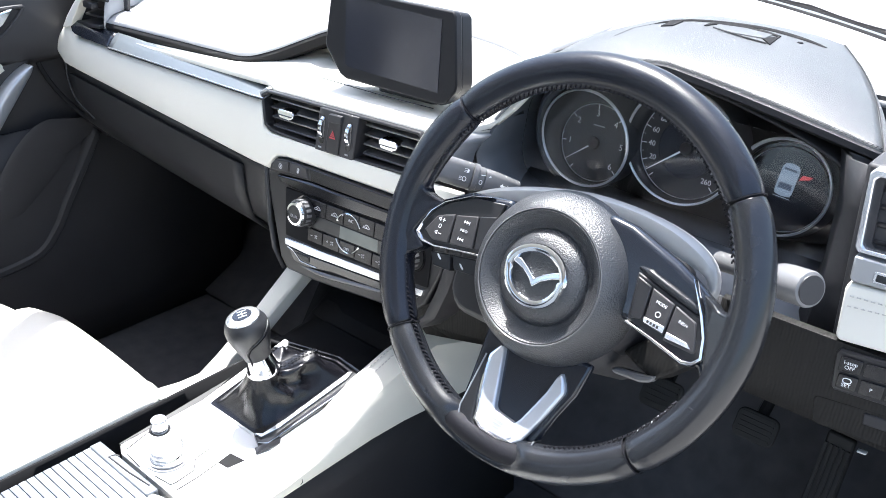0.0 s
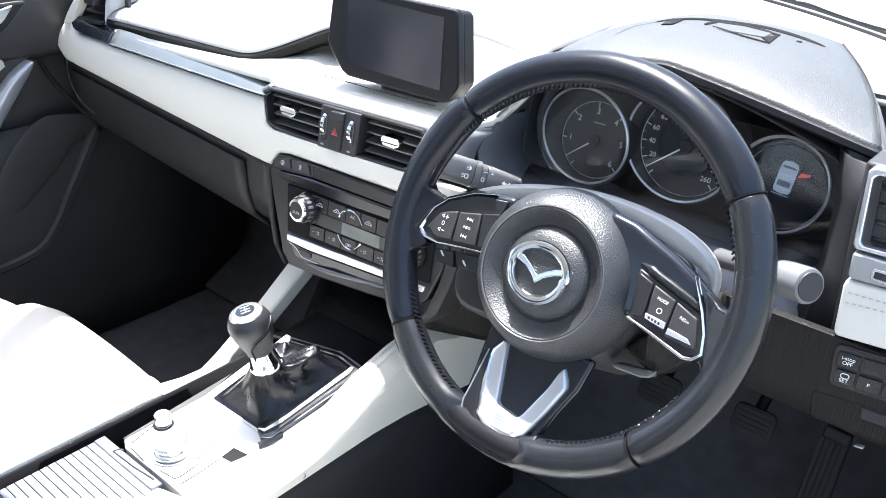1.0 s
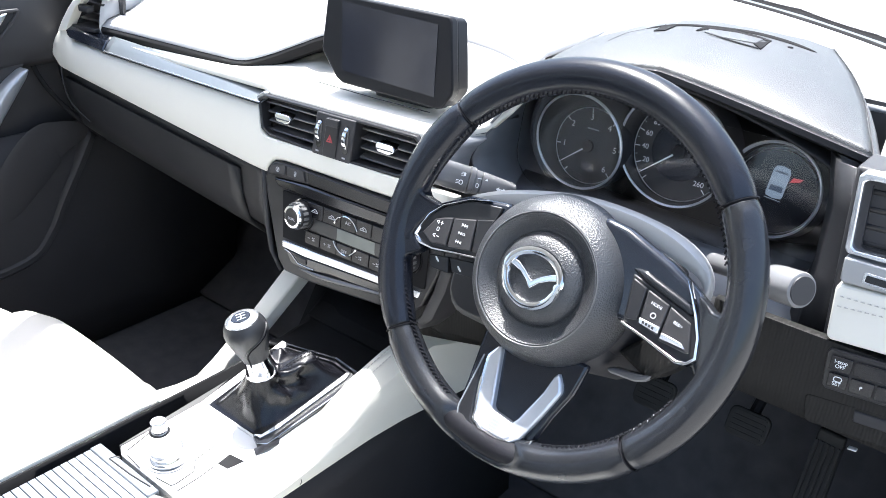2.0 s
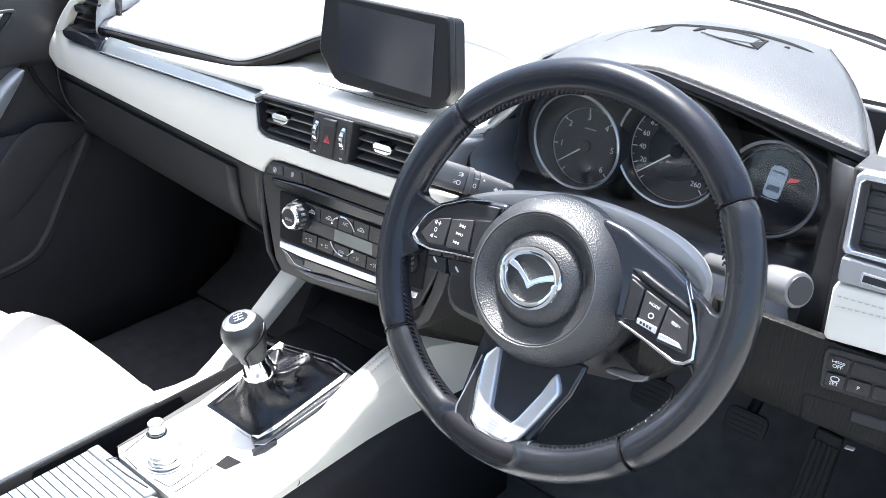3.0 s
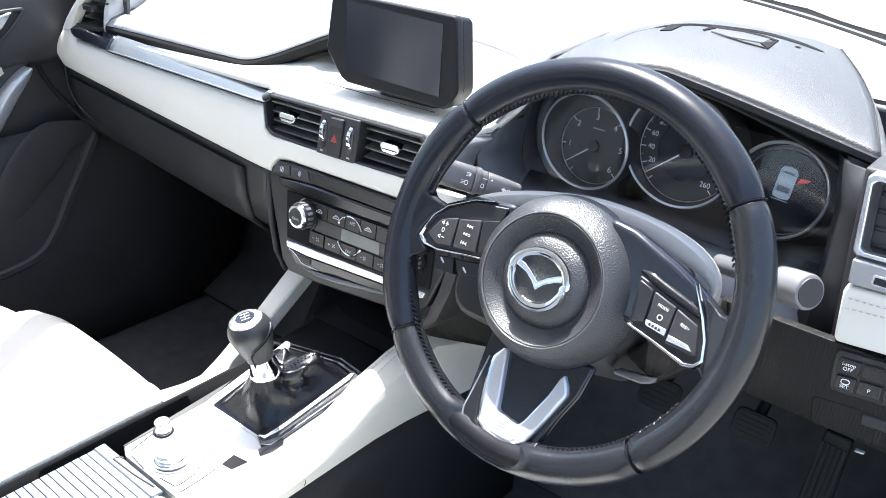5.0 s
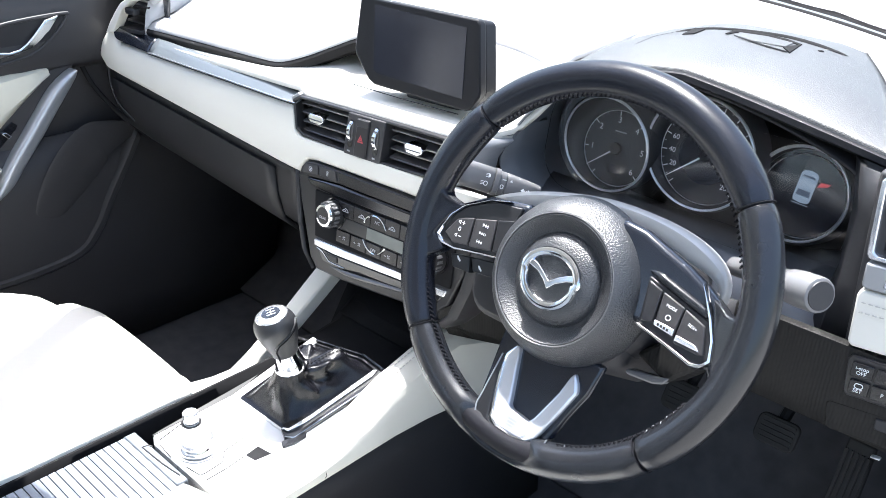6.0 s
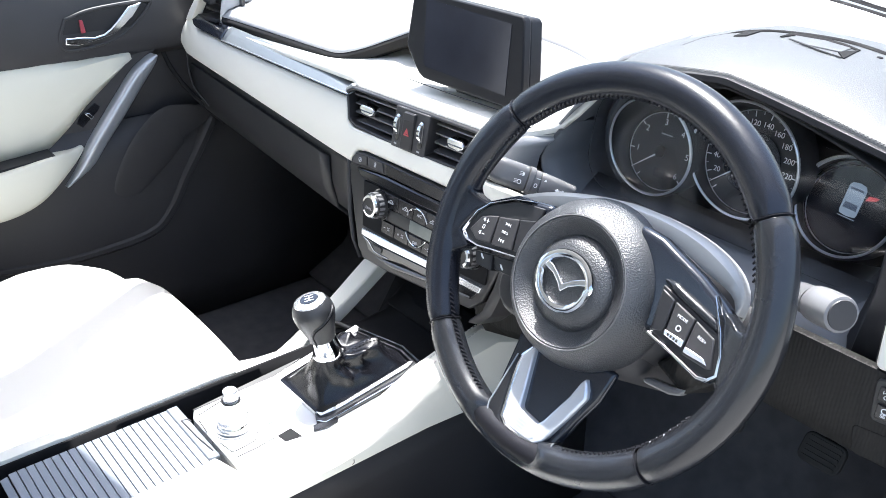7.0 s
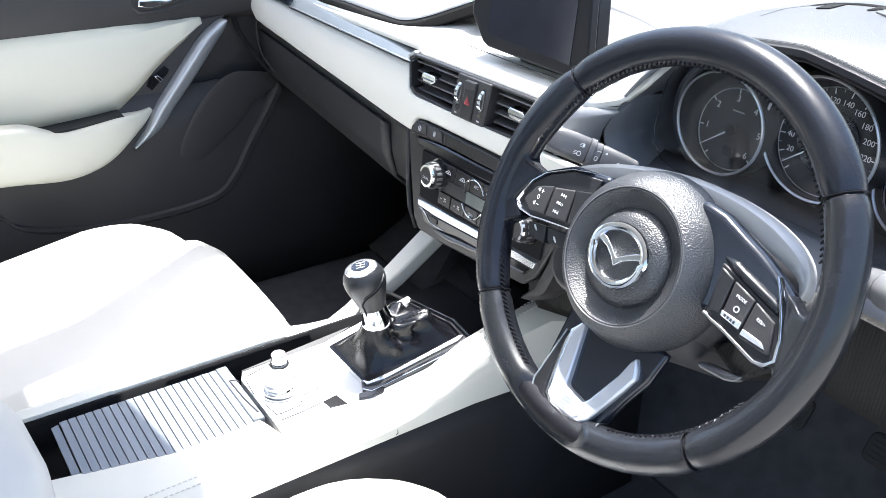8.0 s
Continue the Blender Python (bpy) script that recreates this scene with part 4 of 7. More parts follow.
tach = gauge("rev_counter", "rev counter dial numbered 1 to 6", G_T, 0.0566, 0.0473, 0.034, RING_T)
for i in range(0, 7):
    a = 234 - 46.0 * i
    part("tick", box(0.006, 0.0013, 0.0004, gm(G_T, 0.0335) @ Matrix.Rotation(radians(a), 4, 'Z') @ Matrix.Translation((0.0435, 0, 0))), M_PRINT, tach)
    if i:
        text_part(str(i), 0.0105, gm(G_T, 0.0335) @ Matrix.Translation((0.0350 * math.cos(radians(a)), 0.0350 * math.sin(radians(a)), 0)), M_PRINT, tach, "numeral")
    if i < 6:
        for k in range(1, 4):
            b = a - 11.5 * k
            part("minor_tick", box(0.0025, 0.0008, 0.0004, gm(G_T, 0.0335) @ Matrix.Rotation(radians(b), 4, 'Z') @ Matrix.Translation((0.0455, 0, 0))), M_PRINTDIM, tach)
part("legend", box(0.016, 0.0016, 0.0004, gm(G_T, 0.0335) @ Matrix.Translation((0.001, 0.021, 0))), M_PRINTDIM, tach)
speed = gauge("speedometer", "speedometer dial numbered 20 to 260", G_S, 0.0637, 0.0576, 0.022, RING_S)
for i in range(0, 14):
    a = 228 - 21.0 * i
    part("tick", box(0.0062, 0.0012, 0.0004, gm(G_S, 0.0215) @ Matrix.Rotation(radians(a), 4, 'Z') @ Matrix.Translation((0.0530, 0, 0))), M_PRINT, speed)
    if i:
        text_part(str(20 * i), 0.0086, gm(G_S, 0.0215) @ Matrix.Translation((0.0432 * math.cos(radians(a)), 0.0432 * math.sin(radians(a)), 0)), M_PRINT, speed, "numeral")
    if i < 13:
        b = a - 10.5
        part("minor_tick", box(0.003, 0.0009, 0.0004, gm(G_S, 0.0215) @ Matrix.Rotation(radians(b), 4, 'Z') @ Matrix.Translation((0.0545, 0, 0))), M_PRINTDIM, speed)
part("inner_disc", lathe([(0.034, -0.0215), (0.034, -0.0200), (0.0, -0.0200)], 48), M_SMOOTHB, speed, m=gm(G_S))
for owner, c, deep, a, ln in ((tach, G_T, 0.031, 219, 0.046), (speed, G_S, 0.0185, 220, 0.054)):
    part("needle", prism([(0.006, -0.0011), (ln, -0.0004), (ln, 0.0004), (0.006, 0.0011)], lambda u, v, d: gm(c, deep) @ Matrix.Rotation(radians(a), 4, 'Z') @ Vector((u, v, d)), 0, 0.0008), M_PRINT, owner, "pale needle")
    part("needle_hub", lathe([(0.0, 0.003), (0.0070, 0.0025), (0.0078, 0.0)], 28), M_TROUGH, owner, m=gm(c, deep))
part("small_display", prism(rounded(0.016, 0.011, 0.001), lambda u, v, d: gm(G_T, 0.0335) @ Vector((0.003 + u, -0.026 + v, d)), 0, 0.0004), M_SCREEN, tach)
info = gauge("information_display", "round dark information display showing a car icon with open door", G_D, 0.0500, 0.0475, 0.012)
part("panel", lathe([(0.0, -0.011), (0.0470, -0.011)], 64), M_SCREEN, info, m=gm(G_D))
icon = gm(G_D, 0.0105) @ Matrix.Translation((0.0015, 0.008, 0)) @ Matrix.Rotation(radians(-4), 4, 'Z') @ Matrix.Diagonal((1.10, 0.90, 1, 1))


def ic(u, v, d):
    return icon @ Vector((u, v, d))


part("icon_body", prism([(-0.0085, 0.014), (-0.0065, 0.0185), (0.0, 0.020), (0.0065, 0.0185), (0.0085, 0.014), (0.0085, -0.014), (0.0075, -0.018), (0.0, -0.0195), (-0.0075, -0.018), (-0.0085, -0.014)], ic, 0, 0.0003), M_ICON, info, "pale blue car icon")
part("icon_window", prism([(-0.0062, 0.011), (0.0062, 0.011), (0.0056, 0.0135), (-0.0056, 0.0135)], ic, 0.0003, 0.0005), M_ICOND, info)
part("icon_window", prism([(-0.0066, -0.011), (0.0066, -0.011), (0.0060, -0.004), (-0.0060, -0.004)], ic, 0.0003, 0.0005), M_ICOND, info)
part("icon_bumper", prism([(-0.0085, -0.0205), (0.0085, -0.0205), (0.0085, -0.0213), (-0.0085, -0.0213)], ic, 0, 0.0003), M_ICON, info)
part("icon_door", prism([(0.010, 0.004), (0.019, 0.008), (0.0215, 0.012), (0.012, 0.0105)], ic, 0, 0.0003), M_ICONR, info, "red open-door icon")
part("inner_ring", lathe([(0.0440, -0.0095), (0.0446, -0.0078), (0.0452, -0.0095)], 64), M_RING, info, m=gm(G_D) @ Matrix.Translation((0.0012, -0.0020, 0)))
# dark visor ring over the display, and clear cover glass
part("visor", tube([gm(G_D) @ Vector((0.051 * math.cos(radians(a)), 0.051 * math.sin(radians(a)), 0.004)) for a in np.linspace(10, 175, 30)], 0.0012, 6), M_RING, info)

# clear cover over the dials
lens = part("cover_glass", prism(rounded(0.372, 0.128, 0.045, 8), lambda u, v, d: gm(Vector((0.374, 0.2200, 0.689))) @ Vector((u, v, d)), 0.0, 0.0012), M_LENS, cluster, "clear plastic cover over the gauges")
lens.visible_shadow = False

# left flank of the instrument pod
part("pod_step", lathe([(0.0600, -0.010), (0.0685, -0.009), (0.0696, -0.005), (0.0708, -0.009), (0.0760, -0.012)], 48, 70, 290), M_POD, cluster, "stepped dark ring beside the rev counter", m=RING_T, solid=0.002)
# panel right of the cluster, lower shroud panel
part("side_panel", loft([[(0.552, 0.205, 0.762), (0.562, 0.200, 0.72), (0.566, 0.190, 0.66), (0.560, 0.170, 0.60)], [(0.566, 0.183, 0.760), (0.575, 0.176, 0.72), (0.578, 0.162, 0.66), (0.575, 0.148, 0.60)], [(0.598, 0.168, 0.762), (0.600, 0.158, 0.72), (0.606, 0.148, 0.66), (0.606, 0.138, 0.60)]]), M_TROUGH, cluster, "dark grey panel beside the gauges", solid=0.004)
part("lower_shroud", loft([[(x, 0.200 - 0.05, 0.600) if k == 0 else (x, 0.200, 0.618) if k == 1 else (x, 0.245, 0.628) for k in range(3)] for x in np.linspace(0.18, 0.565, 9)]), M_POD, cluster, solid=0.004)

# ---- driver's outboard fascia ----
outb = thing("driver_side_trim", "cream and silver trim panel beside the driver's air vent", "dashboard trim")
part("base", prism([(0.585, 0.770), (0.79, 0.775), (0.79, 0.606), (0.600, 0.606)], fr, -0.05, -0.004), M_GREYPL, outb, bevel=0.003)
part("leather_pad", prism([(0.6000, 0.6655), (0.6015, 0.6715), (0.79, 0.684), (0.79, 0.636), (0.6080, 0.6193), (0.6042, 0.6225)], fr, -0.004, 0.008), M_CREAM, outb, "cream leather pad", bevel=0.004, seg=3)
part("stitching", stitch_run([fr(0.606 + 0.02 * k, 0.6612 + 0.0012 * k, 0.0086) for k in range(9)], 0.0035, 0.0022, 0.0005), M_THREAD, outb)
part("stitching", stitch_run([fr(0.606 + 0.02 * k, 0.6520 + 0.0020 * k, 0.0086) for k in range(9)], 0.0035, 0.0022, 0.0005), M_THREAD, outb)
part("silver_strip", prism([(0.6000, 0.6965), (0.79, 0.700), (0.79, 0.686), (0.6040, 0.6740), (0.6015, 0.6765)], fr, -0.004, 0.010), M_SILVERP, outb, "satin silver strip", bevel=0.003)
part("strip_slot", prism(rounded(0.055, 0.010, 0.002), lambda u, v, d: fr(0.6465 + u, 0.6850 + v + 0.02 * u, d), 0.010, 0.0108), M_SILVER, outb, bevel=0.0005)
part("strip_slot_dark", prism(rounded(0.050, 0.006, 0.001), lambda u, v, d: fr(0.6465 + u, 0.6850 + v + 0.02 * u, d), 0.0108, 0.0112), M_GLOSSB, outb)
rv = thing("driver_air_vent", "black slatted air vent in a silver frame by the driver's door", "air vent")
RV = [(0.6000, 0.6990), (0.5972, 0.7025), (0.5912, 0.7660), (0.5950, 0.7700), (0.72, 0.777), (0.725, 0.704)]
RVI = [(0.6065, 0.7030), (0.6025, 0.7060), (0.5967, 0.7605), (0.6000, 0.7640), (0.714, 0.771), (0.718, 0.7080)]
part("frame", ring_frame(RV, RVI, fr, -0.006, 0.007), M_SILVER, rv, bevel=0.0015)
part("inner_frame", ring_frame(RVI, [(0.660 + (u - 0.660) * 0.90, 0.732 + (v - 0.732) * 0.96) for u, v in RVI], fr, -0.02, 0.001), M_GREYPL, rv)
part("back", prism([(0.595, 0.765), (0.72, 0.772), (0.722, 0.70), (0.596, 0.694)], fr, -0.055, -0.05), M_GLOSSB, rv)
for k in range(4):
    part("slat", box(0.114, 0.028, 0.005, Matrix.Translation(fr(0.660, 0.7125 + 0.0150 * k, -0.016)) @ pose(0, 0, 0, 10, -3, 0)), M_SATIN, rv, bevel=0.0015)
part("tab", box(0.020, 0.012, 0.013, Matrix.Translation(fr(0.655, 0.727, -0.001))), M_CHROME, rv, "chrome vent tab", bevel=0.003)

# knee panel with switches
knee = thing("driver_knee_panel", "dark grained knee panel under the driver's fascia", "dashboard trim")
kp = []
for x in np.linspace(0.50, 0.79, 16):
    kp.append([(x, 0.130, 0.6190), (x, 0.1225, 0.6175), (x, 0.1215, 0.602), (x, 0.120, 0.57), (x, 0.121, 0.538), (x, 0.126, 0.5275), (x, 0.145, 0.520), (x, 0.22, 0.512), (x, 0.34, 0.52)])
part("panel", loft(kp), M_RIB, knee, solid=0.006)
kq = []
for x in np.linspace(0.165, 0.50, 12):
    kq.append([(x, 0.155, 0.602), (x, 0.148, 0.57), (x, 0.150, 0.54), (x, 0.160, 0.525), (x, 0.19, 0.518), (x, 0.30, 0.515)])
part("panel", loft(kq), M_BLACK, knee, solid=0.006)
part("side_bolster", loft([[(0.160, 0.150, 0.60), (0.134, 0.135, 0.59), (0.133, 0.130, 0.52), (0.131, 0.125, 0.445), (0.150, 0.140, 0.435)], [(0.165, 0.112, 0.60), (0.142, 0.104, 0.59), (0.140, 0.104, 0.52), (0.138, 0.102, 0.452), (0.152, 0.106, 0.434)], [(0.190, 0.108, 0.60), (0.180, 0.104, 0.59), (0.178, 0.110, 0.52), (0.175, 0.116, 0.445), (0.180, 0.122, 0.432)], [(0.27, 0.12, 0.60), (0.27, 0.122, 0.58), (0.27, 0.130, 0.52), (0.27, 0.142, 0.445), (0.27, 0.16, 0.435)], [(0.36, 0.15, 0.60), (0.36, 0.15, 0.58), (0.36, 0.155, 0.53), (0.36, 0.17, 0.47), (0.36, 0.19, 0.46)]]), M_RIB, knee, "grained knee bolster beside the column", solid=0.005)
sw = thing("switch_bank", "black bank of driver assistance switches on the knee panel", "switch")


def kn(u, v, d):
    return Vector((u, 0.1225 - d, v + 0.10 * (u - 0.61)))


part("plate", prism([(0.6095, 0.608), (0.612, 0.6124), (0.73, 0.6124), (0.73, 0.5712), (0.616, 0.5708), (0.6123, 0.5750)], kn, -0.004, 0.003), M_SATIN, sw, bevel=0.0012)
KN_M = Matrix.Rotation(-math.atan(0.10), 4, 'Y') @ pose(0, 0, 0, 90, 0, 0)
rows = [(0.6145, 0.6330, 0.5930, 0.6070, ("i-stop", "OFF")), (0.6350, 0.666, 0.5930, 0.6070, ()), (0.668, 0.702, 0.5930, 0.6070, ("OFF",)), (0.6163, 0.6330, 0.5755, 0.5897, ("SET",)), (0.6350, 0.6545, 0.5755, 0.5897, ("P",)), (0.6565, 0.690, 0.5755, 0.5897, ())]
for xa, xb, za, zb, words in rows:
    b = part("button", prism([(xa, zb), (xb, zb), (xb, za), (xa, za)], kn, 0.003, 0.005), M_KEYB, sw, bevel=0.0007)
    n = len(words)
    for i, w in enumerate(words):
        zc = (za + zb) / 2 + (0.0024 - 0.0048 * i if n > 1 else -0.0028 if w == "SET" else 0)
        text_part(w, 0.0050, Matrix.Translation(kn((xa + xb) / 2, zc, 0.0052)) @ KN_M, M_PRINT, b, "letters")
    if words == ("SET",):
        part("icon", ring_frame(rounded(0.0078, 0.0055, 0.0026), rounded(0.0062, 0.004, 0.0019), lambda u, v, d: kn((xa + xb) / 2 + u, za + 0.0092 + v, d), 0.005, 0.0053), M_PRINT, b)
part("cover", prism([(0.6010, 0.5565), (0.604, 0.560), (0.76, 0.566), (0.76, 0.528), (0.610, 0.5300), (0.6050, 0.533)], kn, -0.004, 0.0025), M_RIB, knee, "fuse box cover", bevel=0.0015)
part("cover_notch", box(0.060, 0.004, 0.012, Matrix.Translation(kn(0.675, 0.552, 0.002)) @ KN_M @ pose(0, 0, 0, -90, 0, 0)), M_BLACK, knee, bevel=0.0015)
part("bonnet_release", box(0.009, 0.006, 0.002, Matrix.Translation((0.646, 0.170, 0.488)) @ pose(0, 0, 0, 0, -8, 0)), M_PRINT, knee, "pale bonnet release tag", bevel=0.001)

# ---- steering column and stalks ----
WC = Vector((0.398, -0.019, 0.666))
WT, WY, WR = 23.7, 1.2, 2.0
WHEEL = Matrix.Translation(WC) @ pose(0, 0, 0, 90 - WT, 0, WY) @ Matrix.Rotation(radians(-WR), 4, 'Z')
col = thing("steering_column", "dark grey steering column shroud behind the wheel", "steering column")
sh = []
for d, w, h, dy in ((-0.045, 0.125, 0.090, -0.010), (-0.055, 0.135, 0.105, -0.012), (-0.10, 0.150, 0.115, -0.016), (-0.18, 0.155, 0.110, -0.020), (-0.26, 0.15, 0.09, -0.02)):
    sh.append([WHEEL @ Vector((u * 1.0 + (-0.012), v + dy, d)) for u, v in rounded(w, h, 0.03, 4)])
part("shroud", loft(sh, True, True), M_GREYPL, col)
lo = []
for d, w, h, dy in ((-0.060, 0.24, 0.075, -0.048), (-0.075, 0.26, 0.085, -0.050), (-0.16, 0.27, 0.10, -0.055), (-0.22, 0.26, 0.10, -0.055)):
    lo.append([WHEEL @ Vector((u - 0.045, v + dy, d)) for u, v in rounded(w * 0.72, h, 0.025, 4)])
part("lower_shroud", loft(lo, True, True), M_GREYPL, col, "dark lower shroud", bevel=0.002)
# Pale strip paints the shroud's lit lower edge; its dark corner follows.
part("shroud_lit_edge", prism([(0.0515, -0.0787), (0.0551, -0.0816), (0.0812, -0.0790), (0.0911, -0.0748), (0.0945, -0.0670), (0.0838, -0.0704), (0.0562, -0.0753)], lambda u, v, d: WHEEL @ Vector((u, v, d)), -0.094, -0.080), M_WIPER, col, "pale strip for the lit edge of the lower shroud", bevel=0.002)
part("shroud_corner", prism([(0.0838, -0.0704), (0.0915, -0.0735), (0.1046, -0.0600), (0.1107, -0.0529), (0.1228, -0.0391), (0.1173, -0.0281), (0.085, -0.025), (0.055, -0.060)], lambda u, v, d: WHEEL @ Vector((u, v, d)), -0.13, -0.082), M_RIB, col, "dark rounded corner of the lower shroud", bevel=0.004)


# light stalk to the wheel's left, wiper stalk to its right
A, B = Vector((0.1970, 0.0580, 0.6800)), Vector((0.2490, 0.1126, 0.6560))
ax = (B - A).normalized()
ls = thing("indicator_stalk", "dark indicator and light stalk with printed symbols", "control stalk")
FACE = Vector((0.50, -0.75, 0.42))             # the side that carries the print
fx = ax
fn = (FACE - fx * FACE.dot(fx)).normalized()
fy = fn.cross(fx)
LF = Matrix.Translation(A) @ Matrix(((fx.x, fy.x, fn.x, 0), (fx.y, fy.y, fn.y, 0), (fx.z, fy.z, fn.z, 0), (0, 0, 0, 1)))


def stalk_loft(sections):
    rings = []
    for z, w, h in sections:
        rings.append([LF @ Vector((z * 0.93, u, v)) for u, v in rounded(w, h, min(w, h) * 0.30, 4)])
    return loft(rings, True, True)


knob_ = part("end_knob", stalk_loft(((-0.0170, 0.0150, 0.0120), (-0.0160, 0.0180, 0.0150), (0.0, 0.0265, 0.023), (0.0025, 0.0285, 0.025), (0.010, 0.0290, 0.0255), (0.036, 0.0290, 0.0255), (0.038, 0.0275, 0.024))), M_STALKTOP, ls, "rotating end knob")
col_ = part("collar", stalk_loft(((0.0386, 0.0265, 0.023), (0.0395, 0.0300, 0.0265), (0.0450, 0.0300, 0.0265), (0.0460, 0.0265, 0.0235), (0.0530, 0.0265, 0.0235), (0.0535, 0.0255, 0.0225))), M_STALKTOP, ls)
arm_ = part("arm", stalk_loft(((0.0541, 0.0255, 0.0225), (0.056, 0.0265, 0.0235), (0.080, 0.0235, 0.0215), (0.0960, 0.0205, 0.0190), (0.0975, 0.0180, 0.0165))), M_STALKTOP, ls)


part("stem", tube([LF @ Vector((0.089, 0, 0)), LF @ Vector((0.12, -0.010, -0.006)), LF @ Vector((0.17, -0.025, -0.012))], 0.006, 8), M_TROUGH, ls, "black stem")


def mark(outline, z, u, lift, owner):
    part("icon", prism(outline, lambda a, b, d: LF @ Vector((z * 0.93 + a, u + b, lift + d)), 0, 0.0003), M_PRINT, owner)


for k in range(3):                              # headlamp symbols on knob and collar
    mark([(-0.0048, 0.0016 - 0.0016 * k), (-0.0018, 0.0020 - 0.0016 * k), (-0.0018, 0.0015 - 0.0016 * k), (-0.0048, 0.0011 - 0.0016 * k)], 0.0285, -0.0050, 0.0129, knob_)
    mark([(-0.0024, 0.0016 - 0.0016 * k), (0.0004, 0.0022 - 0.0018 * k), (0.0004, 0.0017 - 0.0018 * k), (-0.0024, 0.0011 - 0.0016 * k)], 0.0300, 0.0042, 0.0129, knob_)
part("icon", ring_frame(rounded(0.0046, 0.0052, 0.0020), rounded(0.0032, 0.0038, 0.0014), lambda a, b, d: LF @ Vector((0.0274 + a, -0.0050 + b, d)), 0.0129, 0.0132), M_PRINT, knob_)
mark([(0.0008, -0.0024), (0.0030, -0.0014), (0.0030, 0.0014), (0.0008, 0.0024)], 0.0298, 0.0042, 0.0129, knob_)
part("icon", ring_frame(rounded(0.0036, 0.0048, 0.0016), rounded(0.0024, 0.0034, 0.0010), lambda a, b, d: LF @ Vector((0.0460 + a, -0.0035 + b, d)), 0.0118, 0.0121), M_PRINT, col_)
mark([(-0.0012, 0.0004), (0.0036, 0.0010), (0.0036, 0.0002), (-0.0012, -0.0004)], 0.0495, 0.0042, 0.0118, col_)
mark([(-0.0016, -0.0012), (0.0016, -0.0010), (0.0002, 0.0014)], 0.0590, 0.0052, 0.0116, arm_)
for sg in (-1, 1):
    mark([(0.0004 * sg, -0.0010), (0.0026 * sg, -0.0010), (0.0026 * sg, -0.0026), (0.0058 * sg, 0.0), (0.0026 * sg, 0.0026), (0.0026 * sg, 0.0010), (0.0004 * sg, 0.0010)], 0.0790, -0.0010, 0.0110, arm_)
C1, C2 = Vector((0.594, 0.060, 0.687)), Vector((0.535, 0.095, 0.668))
ax2 = (C2 - C1).normalized()
RS = Matrix.Translation(C1) @ ax2.to_track_quat('Z', 'Y').to_matrix().to_4x4()
rs = thing("wiper_stalk", "wiper stalk coloured pale for sunlight, with a dark round end", "control stalk")
part("end_knob", lathe([(0.0, 0.0050), (0.0130, 0.0050), (0.0148, 0.0060), (0.0156, 0.0085), (0.0158, 0.03), (0.0150, 0.040), (0.0125, 0.043), (0.0, 0.043)], 40), M_WIPER, rs, m=RS)
part("end_cap", lathe([(0.0, 0.0037), (0.0122, 0.0041), (0.0130, 0.0056)], 32), M_GREYPL, rs, m=RS)
part("arm", lathe([(0.0, 0.044), (0.013, 0.044), (0.0125, 0.060), (0.009, 0.085), (0.009, 0.125), (0.0, 0.125)], 24), M_STALKTOP, rs, m=RS)

# ---- steering wheel ----
wheel = thing("steering_wheel", "black leather steering wheel with chrome trim and scuffed rim", "steering wheel", WHEEL)
RIM, TUBE_R, TUBE_Z = 0.1720, 0.0165, 0.0170


def rim_part(a0, a1, name="rim_section", rest=None, skin=M_WHEEL):
    n = max(8, int((a1 - a0) / 2.5))
    rings = []
    for i in range(n + 1):
        a = a0 + (a1 - a0) * i / n
        edge = min(i, n - i)
        f = (0.90, 0.975, 1.0)[min(edge, 2)]
        da = abs(((a + 180) % 360) - 180)              # thumb rests swell a little at ten and two
        sw = 1.0 + 0.10 * math.exp(-(abs(da - 156) / 9.0) ** 2) - 0.04 * math.exp(-((da - 16) / 18.0) ** 2)
        ca, sa = math.cos(radians(a)), math.sin(radians(a))
        ring = []
        for k in range(20):
            t = math.tau * k / 20
            rr = RIM + TUBE_R * f * sw * math.cos(t)
            dip = math.exp(-((a - 268.5) / 13.0) ** 6) * min(1.0, max(0.0, 1.0 - math.cos(t))) if math.sin(t) > 0 else 0.0
            ring.append((rr * ca, rr * sa, TUBE_Z * f * math.sin(t) * (1 - 0.92 * dip)))
        rings.append(ring)
    bm = loft(rings, True, True)
    if not rest:
        return part(name, bm, skin, wheel)
    # the leather runs from the rim on to the spoke in one skin
    bmesh.ops.recalc_face_normals(bm, faces=bm.faces)
    pad_bm = prism(rest, lambda u, v, d: Vector((u, v, -0.012 if d == 0 else 0.004 + 0.010 * min(1.0, max(0.0, (abs(u) - 0.142) / 0.026)))), 0, 1)
    bmesh.ops.recalc_face_normals(pad_bm, faces=pad_bm.faces)
    ob = part(name, join(bm, pad_bm), skin, wheel)
    md = ob.modifiers.new("skin", 'REMESH')
    md.mode, md.voxel_size, md.use_smooth_shade = 'VOXEL', 0.0013, True
    md = ob.modifiers.new("soften", 'SMOOTH')
    md.factor, md.iterations = 0.5, 10
    return ob


